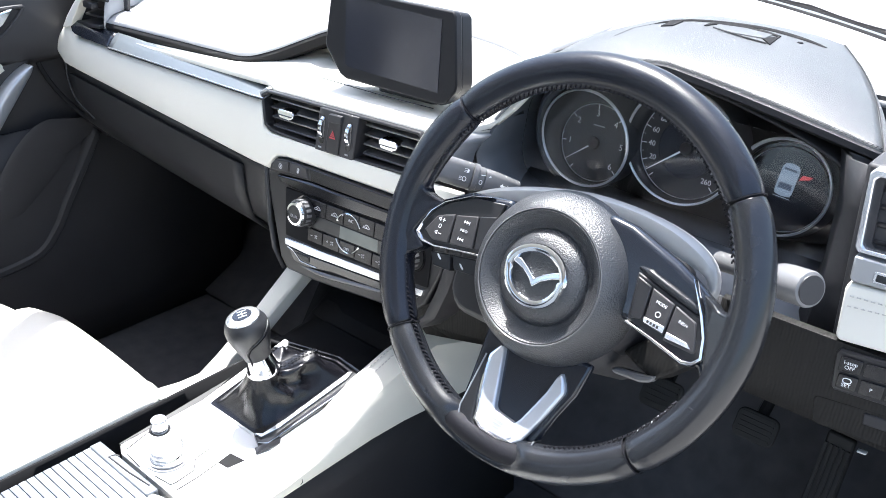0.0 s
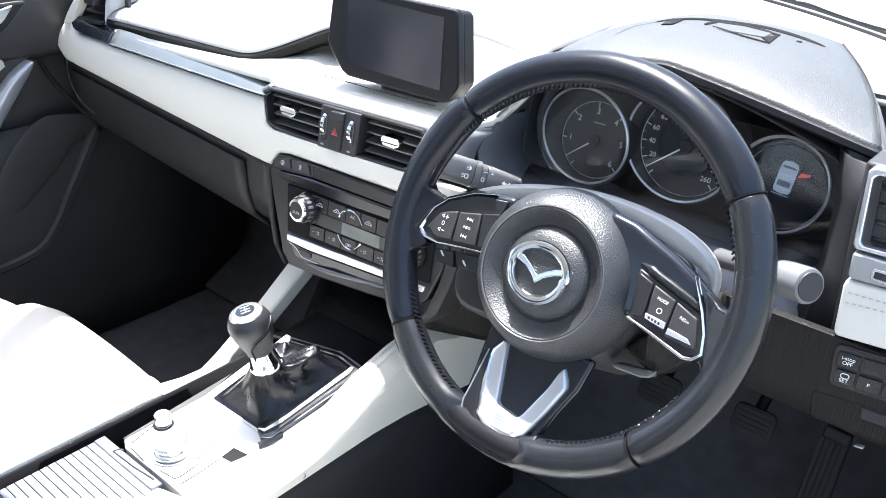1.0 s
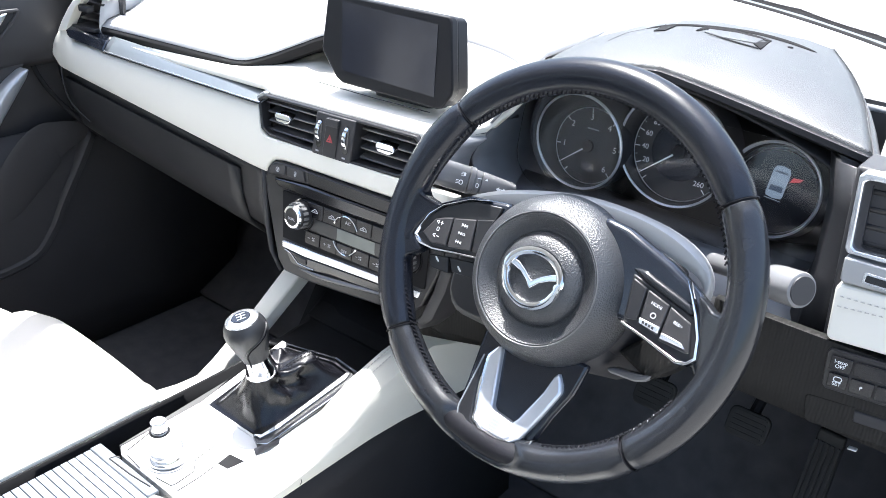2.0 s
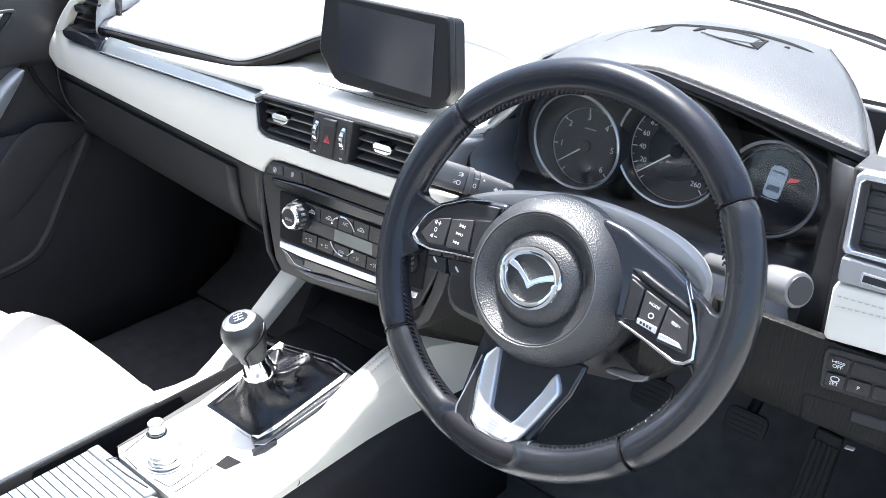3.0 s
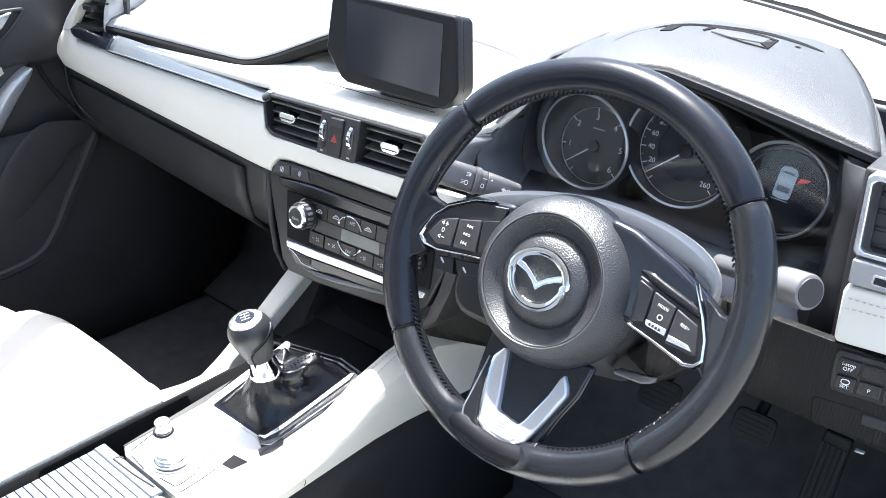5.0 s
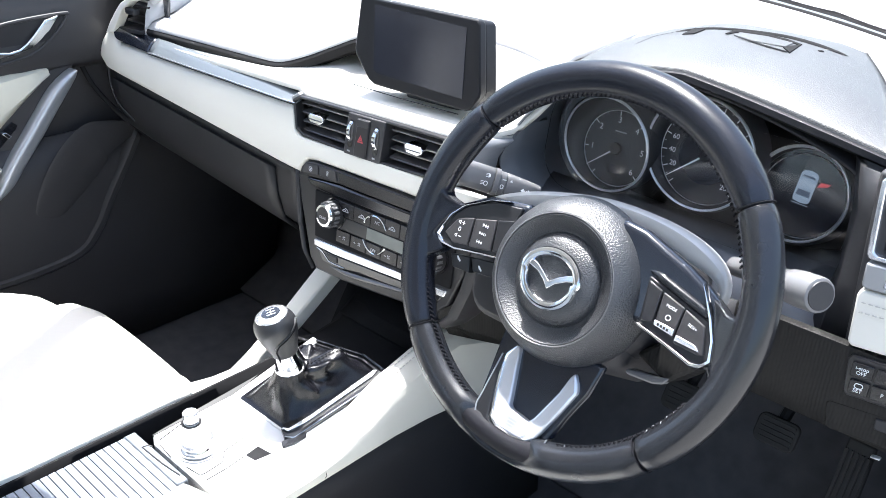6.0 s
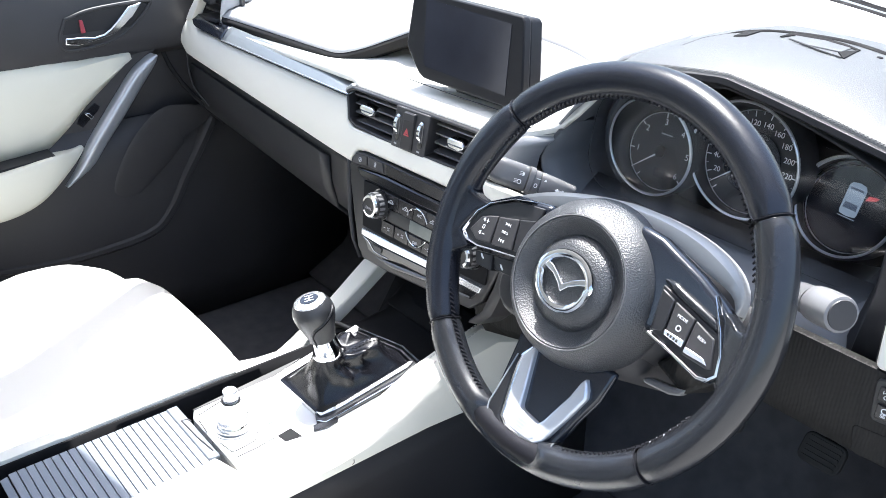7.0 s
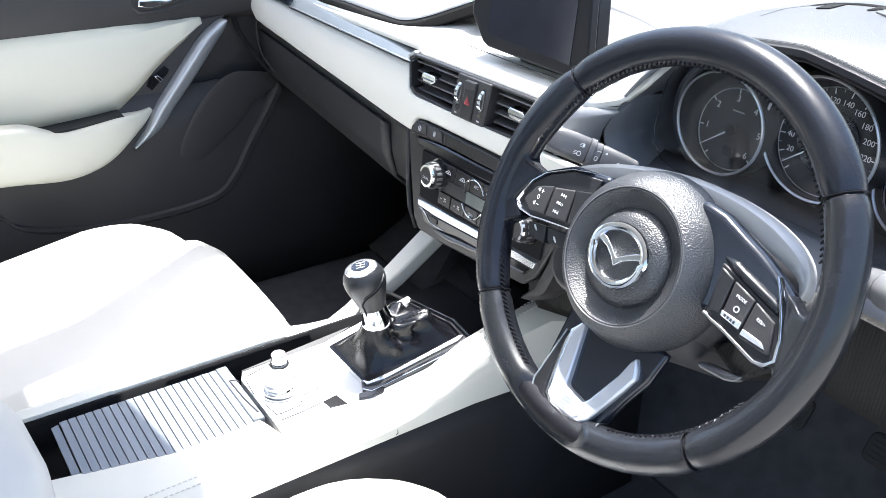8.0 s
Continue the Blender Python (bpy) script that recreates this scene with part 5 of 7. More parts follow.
SEAMS = (38.0, 142.0, 221.0, 317.0)
GAP = 0.35
REST_L = [(-0.172, 0.020), (-0.158, 0.024), (-0.1516, 0.0174), (-0.1377, 0.0151), (-0.1290, 0.0155), (-0.1397, 0.0030), (-0.1462, -0.0108), (-0.1500, -0.0214), (-0.1420, -0.0275), (-0.1360, -0.0320), (-0.1410, -0.0375), (-0.150, -0.045), (-0.163, -0.055), (-0.172, -0.030)]
REST_R = [(0.1330, 0.0275), (0.1415, 0.0238), (0.1496, 0.0190), (0.1569, 0.0182), (0.1612, 0.0221), (0.1680, 0.0300), (0.172, 0.0), (0.168, -0.045), (0.161, -0.055), (0.1578, -0.0431), (0.1526, -0.0239), (0.1466, -0.0051), (0.1385, 0.0140)]
rim_part(SEAMS[0] + GAP, SEAMS[1] - GAP)
rim_part(SEAMS[1] + GAP, SEAMS[2] - GAP, rest=REST_L)
rim_part(SEAMS[2] + GAP, SEAMS[3] - GAP, skin=M_WORN)
right_sec = rim_part(SEAMS[3] + GAP, SEAMS[0] + 360 - GAP, rest=REST_R, skin=M_WORN)
part("core", tube([(RIM * math.cos(radians(a)), RIM * math.sin(radians(a)), 0) for a in range(0, 360, 6)], 0.0125, 12, closed=True), M_BTHREAD, wheel)
# lacing on the inside of the rim
lace = bmesh.new()
for a in np.arange(0, 360, 1.7):
    d = abs(((a + 180) % 360) - 180)
    if 60 < (a % 360) < 120 or d < 62 or d > 118 or 222 < a < 250 or 290 < a < 317:
        if min(abs(a - 352), abs(a - 8), abs(a - 180)) < 14:
            continue
        r = RIM - TUBE_R * 0.985
        m = Matrix.Rotation(radians(a), 4, 'Z') @ Matrix.Translation((r, 0, 0.0045)) @ Matrix.Rotation(radians(28), 4, 'X')
        bmesh.ops.create_cube(lace, size=1.0, matrix=m @ Matrix.Diagonal((0.0012, 0.0014, 0.0056, 1)))
tagged(part("lacing", lace, M_BTHREAD, wheel, "dark lacing along the rim"), kind="stuff")
for a in (SEAMS[0], SEAMS[1], SEAMS[2], SEAMS[3]):
    part("seam", tube([((RIM + 0.0158 * math.cos(t)) * math.cos(radians(a)), (RIM + 0.0158 * math.cos(t)) * math.sin(radians(a)), 0.0163 * math.sin(t)) for t in np.linspace(0, math.tau, 24, endpoint=False)], 0.0005, 5, closed=True, up=(-math.sin(radians(a)), math.cos(radians(a)), 0)), M_BTHREAD, wheel)
# worn patch with torn flecks inside the rim at four o'clock
for i in range(5):
    a = radians(-27 - 2.6 * i)
    r = RIM - TUBE_R * (0.93 + 0.05 * (i % 2))
    part("scuff", prism([(0, 0), (0.0015 + 0.0009 * (i % 3), 0.0005), (0.0008, 0.0012)], lambda u, v, d: Matrix.Rotation(a, 4, 'Z') @ Vector((r + u * 0.7 - 0.0008, v * 1.4, 0.0072 + 0.9 * u + d)), 0, 0.0004), M_TRIMG, right_sec, "pale worn fleck")


def wl(u, v, d):
    return Vector((u, v, d))


# spokes
SPR = [(0.152, 0.0165), (0.1415, 0.0225), (0.1254, 0.0317), (0.1012, 0.0427), (0.0779, 0.0502), (0.0565, 0.0574), (0.030, 0.060), (0.045, -0.020), (0.080, -0.0190), (0.1044, -0.0240), (0.135, -0.0310), (0.145, -0.0295), (0.151, -0.038), (0.160, -0.050), (0.165, -0.02)]
SPL = [(0.166, 0.014), (0.152, 0.012), (0.140, 0.014), (0.107, 0.033), (0.060, 0.040), (0.050, -0.022), (0.077, -0.0200), (0.1044, -0.0250), (0.124, -0.0290), (0.141, -0.0285), (0.152, -0.034), (0.160, -0.055), (0.172, -0.03)]
for s, outline in ((-1, SPL), (1, SPR)):
    part("spoke", prism([(s * u, v) for u, v in outline], wl, -0.020, -0.002), M_SMOOTHB, wheel, "dark side spoke", bevel=0.006, seg=4)
# arch behind the spokes
arch = []
for t in np.linspace(0, 1, 33):
    a = math.pi * (1 - t)
    x = 0.150 * math.cos(a)
    y = 0.010 + 0.060 * math.sin(a) ** 0.8 + (0.085 * x if x > 0 else 0.15 * x)
    w = 1.0
    if x > 0:                         # the right arm stops short of the rim and narrows
        w = 1.0 - 0.75 * max(0.0, (x - 0.110) / 0.040) ** 2
        x *= 0.875
    arch.append([(x * (1 - 0.10 * w), y - 0.016 * w, -0.018 - 0.012 * (1 - w)), (x * (1 - 0.03 * w), y - 0.004 * w, -0.022 - 0.008 * (1 - w)), (x, y, -0.030), (x * 0.99, y - 0.001, -0.046), (x * 0.95, y - 0.014, -0.055)])
M_ARCH = mat("grey_back_cover", (0.44, 0.44, 0.435), 0.34, metal=0.2, tint=0.05)
part("back_cover", loft(arch), M_ARCH, wheel, "smooth grey spoke back cover", solid=0.003)
# hub with airbag pad
HC = Vector((-0.002, -0.012, 0))
hubm = Matrix.Translation(HC)
part("hub", lathe([(0.0, -0.045), (0.070, -0.045), (0.0785, -0.030), (0.0795, -0.020), (0.0775, -0.008), (0.0715, 0.006), (0.0650, 0.0150), (0.0605, 0.0185), (0.0590, 0.0180), (0.0585, 0.0035), (0.0, 0.0035)], 72), M_AIRBAG, wheel, "grained airbag hub", m=hubm)
part("hub_line", lathe([(0.0588, 0.0182), (0.0594, 0.0188), (0.0602, 0.0184)], 72), M_STALKTOP, wheel, m=hubm)
part("pad_ring", lathe([(0.0584, 0.0180), (0.0575, 0.0184), (0.0542, 0.0157), (0.0490, 0.0106), (0.0455, 0.0082), (0.0430, 0.0078)], 72), M_AIRBAG, wheel, "grained dished pad ring", m=hubm)
part("pad_centre", lathe([(0.0432, 0.0076), (0.0428, 0.0092), (0.0405, 0.0124), (0.0360, 0.0160), (0.0310, 0.0186), (0.0200, 0.0206), (0.0, 0.0212)], 72), M_AIRBAG, wheel, "grained domed pad centre", m=hubm)
for dx in (0, 1):
    part("pad_mark", box(0.006, 0.0007, 0.0006, hubm @ Matrix.Translation((0.012 - 0.001 * dx, -0.0495 - 0.002 * dx, 0.0122)) @ pose(0, 0, 0, 0, 0, 10)), M_GREYPL, wheel)
# plain chrome badge: a ring with a winged bar
bz = part("badge", tube([HC + Vector((0.0272 * math.cos(t) * (1.03 if math.sin(t) > 0 else 0.97), 0.0012 + 0.0232 * math.sin(t) * (1.0 if math.sin(t) > 0 else 1.08), 0.0228 + 0.001 * math.cos(2 * t))) for t in np.linspace(0, math.tau, 60, endpoint=False)], 0.0040, 10, closed=True, squash=0.7), M_BADGE, wheel, "plain chrome badge ring")
WING = [(-0.0262, -0.0005), (-0.0183, -0.0022), (-0.0105, -0.0068), (-0.0018, -0.0135), (0.0068, -0.0066), (0.0148, -0.0020), (0.0235, 0.0012),
        (0.0252, -0.0050), (0.0150, -0.0085), (0.0055, -0.0140), (-0.0012, -0.0215), (-0.0072, -0.0150), (-0.0150, -0.0098), (-0.0262, -0.0068)]
part("badge_bar", prism(WING, lambda u, v, d: Vector((u, v, d)), 0.0195, 0.0242), M_BADGE, bz, bevel=0.0014, seg=3)
# switch pods
POD_L = [(-0.150, -0.021), (-0.145, -0.010), (-0.1385, 0.003), (-0.126, 0.0150), (-0.100, 0.0290), (-0.066, 0.034), (-0.074, -0.0185), (-0.1044, -0.0230), (-0.1239, -0.0265), (-0.139, -0.0260)]
POD_R = [(0.0750, 0.0235), (0.0916, 0.0195), (0.1150, 0.0130), (0.1370, 0.0075), (0.1445, -0.0060), (0.1480, -0.0210), (0.1425, -0.0265), (0.1340, -0.0285), (0.1044, -0.0215), (0.0800, -0.0165)]
for s in (-1, 1):
    pod = part("switch_pod", prism(POD_L if s < 0 else POD_R, wl, -0.008, 0.001), M_SATIN, wheel, "black switch pod", bevel=0.0012)
    lo_e = [(-0.074, -0.0185), (-0.1044, -0.0237), (-0.1239, -0.0276), (-0.1400, -0.0271), (-0.1500, -0.0218), (-0.1462, -0.0110), (-0.1396, 0.0029), (-0.1275, 0.0157), (-0.1005, 0.0303), (-0.080, 0.0355)] if s < 0 else [(0.0800, -0.0180), (0.1044, -0.0227), (0.1350, -0.0302), (0.1437, -0.0280), (0.1490, -0.0214), (0.1452, -0.0055), (0.1375, 0.0102), (0.1300, 0.0220), (0.1214, 0.0348)]
    wid = [0.0013, 0.0015, 0.0016, 0.0021, 0.0034, 0.0019, 0.0011, 0.0009, 0.0008, 0.0005] if s < 0 else [0.0019, 0.0021, 0.0024, 0.0026, 0.0028, 0.0024, 0.0024, 0.0016, 0.0006]
    ce = []
    cpts = [Vector((u, v, 0.0022)) for u, v in lo_e]
    for i_, p in enumerate(cpts):
        tdir = (cpts[min(i_ + 1, len(cpts) - 1)] - cpts[max(i_ - 1, 0)]).normalized()
        nrm = Vector((-tdir.y, tdir.x, 0)) * (wid[i_] * (1 if s < 0 else 1))
        ce.append([p - nrm + Vector((0, 0, -0.006)), p - nrm, p - nrm * 0.3 + Vector((0, 0, 0.0022)), p + nrm * 0.5 + Vector((0, 0, 0.0020)), p + nrm, p + nrm + Vector((0, 0, -0.006))])
    part("chrome_edge", loft(ce, True, True), M_BADGE, pod, "chrome lower edge", bevel=0.0005)
    if s < 0:
        keys = [[(-0.1408, -0.0165), (-0.1314, 0.0001), (-0.1225, 0.0045), (-0.1122, 0.0080), (-0.1103, -0.0197), (-0.1284, -0.0230)], [(-0.1108, 0.0078), (-0.0871, 0.0145), (-0.0820, -0.0155), (-0.1085, -0.0200)], [(-0.0857, 0.0150), (-0.0680, 0.0205), (-0.0720, -0.0138), (-0.0807, -0.0150)]]
    else:
        keys = [[(0.1155, 0.0100), (0.1355, 0.0034), (0.1432, -0.0190), (0.1400, -0.0208), (0.1152, -0.0200)], [(0.0930, 0.0160), (0.1142, 0.0104), (0.1140, -0.0165), (0.0948, -0.0130)], [(0.0775, 0.0205), (0.0914, 0.0163), (0.0930, -0.0115), (0.0825, -0.0140)]]
    for j, kk in enumerate(keys):
        key = part("key", prism(kk, wl, 0.001, 0.0040), M_SATIN if j == 2 else M_GREYPL, pod, bevel=0.0012)
        cx = sum(q[0] for q in kk) / len(kk)
        cy = sum(q[1] for q in kk) / len(kk)
        at = lambda u, v, d: Vector((cx + u * 0.66, cy + v * 0.8, d))
        if s < 0 and j == 1:
            text_part("INFO", 0.0036, Matrix.Translation((cx, cy, 0.0044)), M_PRINT, key, "letters")
            for vy, sg in ((0.0105, 1), (-0.0105, -1)):
                for k in range(2):
                    part("icon", prism([(sg * (-0.004 + 0.0045 * k), 0.002), (sg * (0.0002 + 0.0045 * k), 0.0), (sg * (-0.004 + 0.0045 * k), -0.002)], lambda u, v, d: at(u, v + vy, d), 0.0042, 0.0045), M_PRINT, key)
                part("icon", prism([(sg * 0.0050, 0.002), (sg * 0.0058, 0.002), (sg * 0.0058, -0.002), (sg * 0.0050, -0.002)], lambda u, v, d: at(u, v + vy, d), 0.0042, 0.0045), M_PRINT, key)
        elif s < 0 and j == 0:
            for vy in (0.0085, -0.0085):
                part("icon", ring_frame([(-0.0065, 0.0008), (-0.0025, 0.0026), (-0.0025, -0.0026), (-0.0065, -0.0008)], [(-0.0056, 0.0004), (-0.0034, 0.0014), (-0.0034, -0.0014), (-0.0056, -0.0004)], lambda u, v, d: at(u + 0.001, v + vy, d), 0.0042, 0.0045), M_PRINT, key)
                part("icon", prism([(0.001, 0.0005), (0.006, 0.0005), (0.006, -0.0005), (0.001, -0.0005)], lambda u, v, d: at(u, v + vy, d), 0.0042, 0.0045), M_PRINT, key)
                if vy > 0:
                    part("icon", prism([(0.003, 0.0026), (0.004, 0.0026), (0.004, -0.0026), (0.003, -0.0026)], lambda u, v, d: at(u, v + vy, d), 0.0043, 0.0046), M_PRINT, key)
            part("icon", ring_frame(rounded(0.0045, 0.0055, 0.002), rounded(0.003, 0.004, 0.0014), lambda u, v, d: at(u, v, d), 0.0042, 0.0045), M_PRINT, key)
        elif s > 0 and j == 1:
            text_part("MODE", 0.0036, Matrix.Translation((0.1043, 0.0062, 0.0042)) @ pose(0, 0, 0, 0, 0, -8), M_PRINT, key, "letters")
            part("icon", ring_frame(rounded(0.0050, 0.0050, 0.0024), rounded(0.0036, 0.0036, 0.0017), lambda u, v, d: Vector((0.1045 + u, -0.0025 + v, d)), 0.0042, 0.0045), M_PRINT, key)
            part("silver_key", prism([(0.0942, -0.0082), (0.1136, -0.0092), (0.1136, -0.0150), (0.0950, -0.0126)], wl, 0.0040, 0.0056), M_SILVER, key, "silver lower key", bevel=0.0008)
            for k in range(4):
                part("letter_bar", box(0.0018, 0.0022, 0.0003, Matrix.Translation((0.0990 + 0.0030 * k, -0.0108 - 0.0004 * k, 0.0057))), M_GREYPL, key)
        elif s > 0 and j == 0:
            text_part("RES/+", 0.0036, Matrix.Translation((0.1265, -0.0015, 0.0042)) @ pose(0, 0, 0, 0, 0, -12), M_PRINT, key, "letters")
            part("silver_key", prism([(0.1163, -0.0125), (0.1342, -0.0139), (0.1392, -0.0178), (0.1160, -0.0175)], wl, 0.0040, 0.0054), M_SILVER, key, "silver lower key", bevel=0.0008)
# rolled edge of the right spoke over its keys
part("spoke_ridge", tube(smooth_path([(0.070, 0.0275, -0.004), (0.0830, 0.0260, -0.001), (0.0940, 0.0228, 0.0), (0.1140, 0.0175, 0.0), (0.1335, 0.0120, -0.001)], 5), [0.0008 + 0.0032 * min(1.0, i / 6) for i in range(21)], 10, squash=0.8), M_WORN, wheel, "shiny rolled spoke edge")
# phone keys under the left pod
for xa, xb, za, zb in ((-0.1322, -0.1093, -0.0352, -0.0308), (-0.1076, -0.0790, -0.0306, -0.0250)):
    k2 = part("phone_key", prism([(xa, za), (xb, zb), (xb + 0.005, zb - 0.0150), (xa + 0.007, za - 0.0120)], wl, -0.016, -0.006), M_SATIN, wheel, bevel=0.001)
    part("icon", prism([(-0.003, 0.002), (-0.0015, 0.0025), (0.003, -0.001), (0.0025, -0.0025), (-0.001, -0.0005)], lambda u, v, d: Vector(((xa + xb) / 2 + u, -0.037 + v, d)), -0.006, -0.0057), M_PRINT, k2)
# lower spoke: dark base and silver V trim
def slope(u, v, d):
    """The lower spoke climbs from the hub on to the rim."""
    return Vector((u, v, d - 0.012 + 0.013 * min(1.15, max(0.0, (-v - 0.09) / 0.06))))


BASE = [(-0.050, -0.070), (-0.046, -0.130), (-0.044, -0.158), (-0.030, -0.168), (0.030, -0.166), (0.040, -0.156), (0.0475, -0.125), (0.056, -0.100), (0.060, -0.070)]
lsp = part("lower_spoke", prism(BASE, slope, -0.014, -0.0045), M_SMOOTHB, wheel, "dark lower spoke", bevel=0.003)
FRO = [(-0.0360, -0.100), (-0.0372, -0.1400), (-0.0375, -0.1530), (-0.0310, -0.1670), (-0.0170, -0.1745), (0.0094, -0.1755), (0.0289, -0.1690), (0.0399, -0.1588), (0.0430, -0.1480), (0.0335, -0.1540), (0.0250, -0.1618), (0.0090, -0.1648), (-0.0110, -0.1642), (-0.0208, -0.1575), (-0.0285, -0.1318), (-0.0335, -0.1040)]
part("lower_frame", prism(FRO, slope, -0.012, 0.0046), M_SATIN, lsp, "black frame of the lower spoke", bevel=0.0025, seg=3)
VO = [(-0.0317, -0.0975), (-0.0295, -0.0915), (-0.0250, -0.0875), (-0.0225, -0.0870), (-0.0072, -0.1385), (-0.0040, -0.1415), (0.0174, -0.1436), (0.0214, -0.1373), (0.0323, -0.1068), (0.0357, -0.0908), (0.0385, -0.0853), (0.0451, -0.0939), (0.0482, -0.1009), (0.0401, -0.1270), (0.0310, -0.1535), (0.0242, -0.1600), (0.0090, -0.1630), (-0.0100, -0.1625), (-0.0190, -0.1565), (-0.0262, -0.1318), (-0.0312, -0.1090)]
part("silver_trim", prism(VO, slope, -0.006, 0.0034), M_VTRIM, lsp, "satin silver V-shaped trim", bevel=0.0022, seg=3)
part("trim_lip", tube([slope(u, v, 0.0034) for u, v in ((-0.0255, -0.0880), (-0.0312, -0.0985), (-0.0308, -0.1090), (-0.0258, -0.1318), (-0.0186, -0.1560), (-0.0098, -0.1615), (0.0090, -0.1620), (0.0235, -0.1590))], [0.0008, 0.0016, 0.0018, 0.0018, 0.0018, 0.0018, 0.0018, 0.0006], 8), M_BADGE, lsp, "bright lip of the trim")
part("trim_plate", prism([(-0.0105, -0.1425), (0.0165, -0.1450), (0.0215, -0.1545), (0.0170, -0.1590), (-0.0070, -0.1595), (-0.0140, -0.1545)], slope, 0.0034, 0.0040), M_VTRIM, lsp, "bright plate with faint marks", bevel=0.0004)
# Thin pale tube paints the highlight along the frame's outer edge.
part("frame_glint", tube(smooth_path([slope(u, v, 0.0046) for u, v in FRO[:9]], 4), 0.0008, 6), M_TRIMG, lsp)
for i in range(4):
    part("trim_mark", box(0.013 - 0.0015 * i, 0.0007, 0.0003, Matrix.Translation(slope(0.003, -0.1470 - 0.0030 * i, 0.0042)) @ pose(0, 0, 0, -12, 0, 0)), M_SILVERP, lsp)

# ---- centre console ----
console = thing("centre_console", "cream leather centre console with silver-edged gear surround", "centre console")


def cz(y):
    """Height of the console's top."""
    return 0.334 + max(0.0, y + 0.10) * 0.30


def ctop(u, v, d):
    return Vector((u, v, cz(v) + d))


# right rail: padded cream member, running forward into the stack's knee
rail = []
for y in (-0.53, -0.48, -0.44, -0.40, -0.36, -0.335, -0.30, -0.235, -0.222, -0.12, -0.05, 0.02, 0.08, 0.14, 0.20, 0.27, 0.34):
    t = cz(min(y, 0.02)) + max(0.0, min(1.0, (y + 0.02) / 0.14)) * 0.036 - max(0.0, y - 0.13) * 0.36
    inner = 0.054 - 0.21 * max(0.0, -0.335 - y) if y < -0.23 else 0.101
    low_z = 0.307 - max(0.0, y - 0.05) * 0.15
    h = 0.004 if y > -0.46 else -0.004
    rail.append([Vector(q) for q in ((inner, y, t - 0.018), (inner + 0.001, y, t - 0.001), (inner + 0.012, y, t + h), (0.118, y, t + h - 0.001), (0.130, y, t - 0.004), (0.1385, y, t - 0.012), (0.142, y, (t + low_z) / 2), (0.140, y, low_z), (0.120, y, low_z - 0.012))])
part("right_rail", loft(rail, False, False), M_CREAM, console, "padded cream leather side rail", solid=0.006)
part("stitching", stitch_run([(0.112, y, cz(min(y, 0.02)) + max(0.0, min(1.0, (y + 0.02) / 0.14)) * 0.036 + 0.0050 - max(0.0, y - 0.13) * 0.36) for y in np.linspace(-0.45, 0.30, 76)], 0.0036, 0.0024, 0.0006), M_THREAD, console)
part("stitching", stitch_run([(0.121, y, cz(min(y, 0.02)) + max(0.0, min(1.0, (y + 0.02) / 0.14)) * 0.036 + 0.0025 - max(0.0, y - 0.13) * 0.36) for y in np.linspace(-0.45, 0.30, 76)], 0.0036, 0.0024, 0.0006), M_THREAD, console)
part("rail_seam", tube([(0.100, -0.098, cz(-0.1) + 0.0035), (0.125, -0.096, cz(-0.1) + 0.0012), (0.1395, -0.096, cz(-0.1) - 0.012), (0.1428, -0.097, cz(-0.1) - 0.02), (0.140, -0.098, 0.309)], 0.0005, 5), M_GREYPL, console)
part("side_panel", loft([[(0.128, y, 0.304 - max(0.0, y - 0.05) * 0.15), (0.130, y, 0.25), (0.134, y, 0.12), (0.14, y, 0.0)] for y in (-0.60, -0.40, -0.23, -0.10, 0.10, 0.36)]), M_BLACK, console, "black lower console side", solid=0.006)
# left rail and wing that climbs to the stack
lr = []
for y in (-0.53, -0.45, -0.35, -0.25, -0.16, -0.135):
    lr.append([Vector((a, y, b)) for a, b in ((-0.145, 0.25), (-0.135, 0.30), (-0.120, 0.325), (-0.108, 0.335), (-0.098, 0.338), (-0.088, 0.336), (-0.085, 0.331))])
part("left_rail", loft(lr), M_CREAM, console, "cream leather side rail", solid=0.005)
wng = []
for tl, br in (((-0.108, -0.140, 0.337), (-0.085, -0.135, 0.334)), ((-0.120, -0.085, 0.318), (-0.098, -0.062, 0.308)), ((-0.136, -0.043, 0.303), (-0.108, -0.030, 0.300)), ((-0.138, -0.015, 0.315), (-0.112, 0.004, 0.314)),
               ((-0.132, 0.045, 0.360), (-0.099, 0.061, 0.360)), ((-0.1315, 0.085, 0.390), (-0.090, 0.092, 0.391)), ((-0.130, 0.125, 0.421), (-0.082, 0.128, 0.424))):
    a, b = Vector(tl), Vector(br)
    if a.y > -0.02:
        b = a.lerp(b, 0.76)
    dn = Vector((0, 0.5, -0.85)) * 0.02
    wng.append([a, a.lerp(b, 0.1) - dn * 0.12, a.lerp(b, 0.9) - dn * 0.12, b, b + dn, a + dn])
part("wing", loft(wng, True, True), M_CREAM, console, "cream wing bracing the stack", bevel=0.003)
part("left_side", loft([[(-0.139, y, 0.27), (-0.138, y, 0.12), (-0.14, y, 0.0)] for y in (-0.6, -0.3, 0.0, 0.36)]), M_BLACK, console, "black lower console side", solid=0.006)
# black trough between left rail and panel
part("trough", loft([[(-0.0862, y, 0.332), (-0.0868, y, 0.285), (-0.070, y, 0.280), (-0.040, y, 0.283), (0.02, y, 0.285)] for y in (-0.55, -0.3, -0.1, 0.10)]), M_VOID, console, "black trough", solid=0.004)
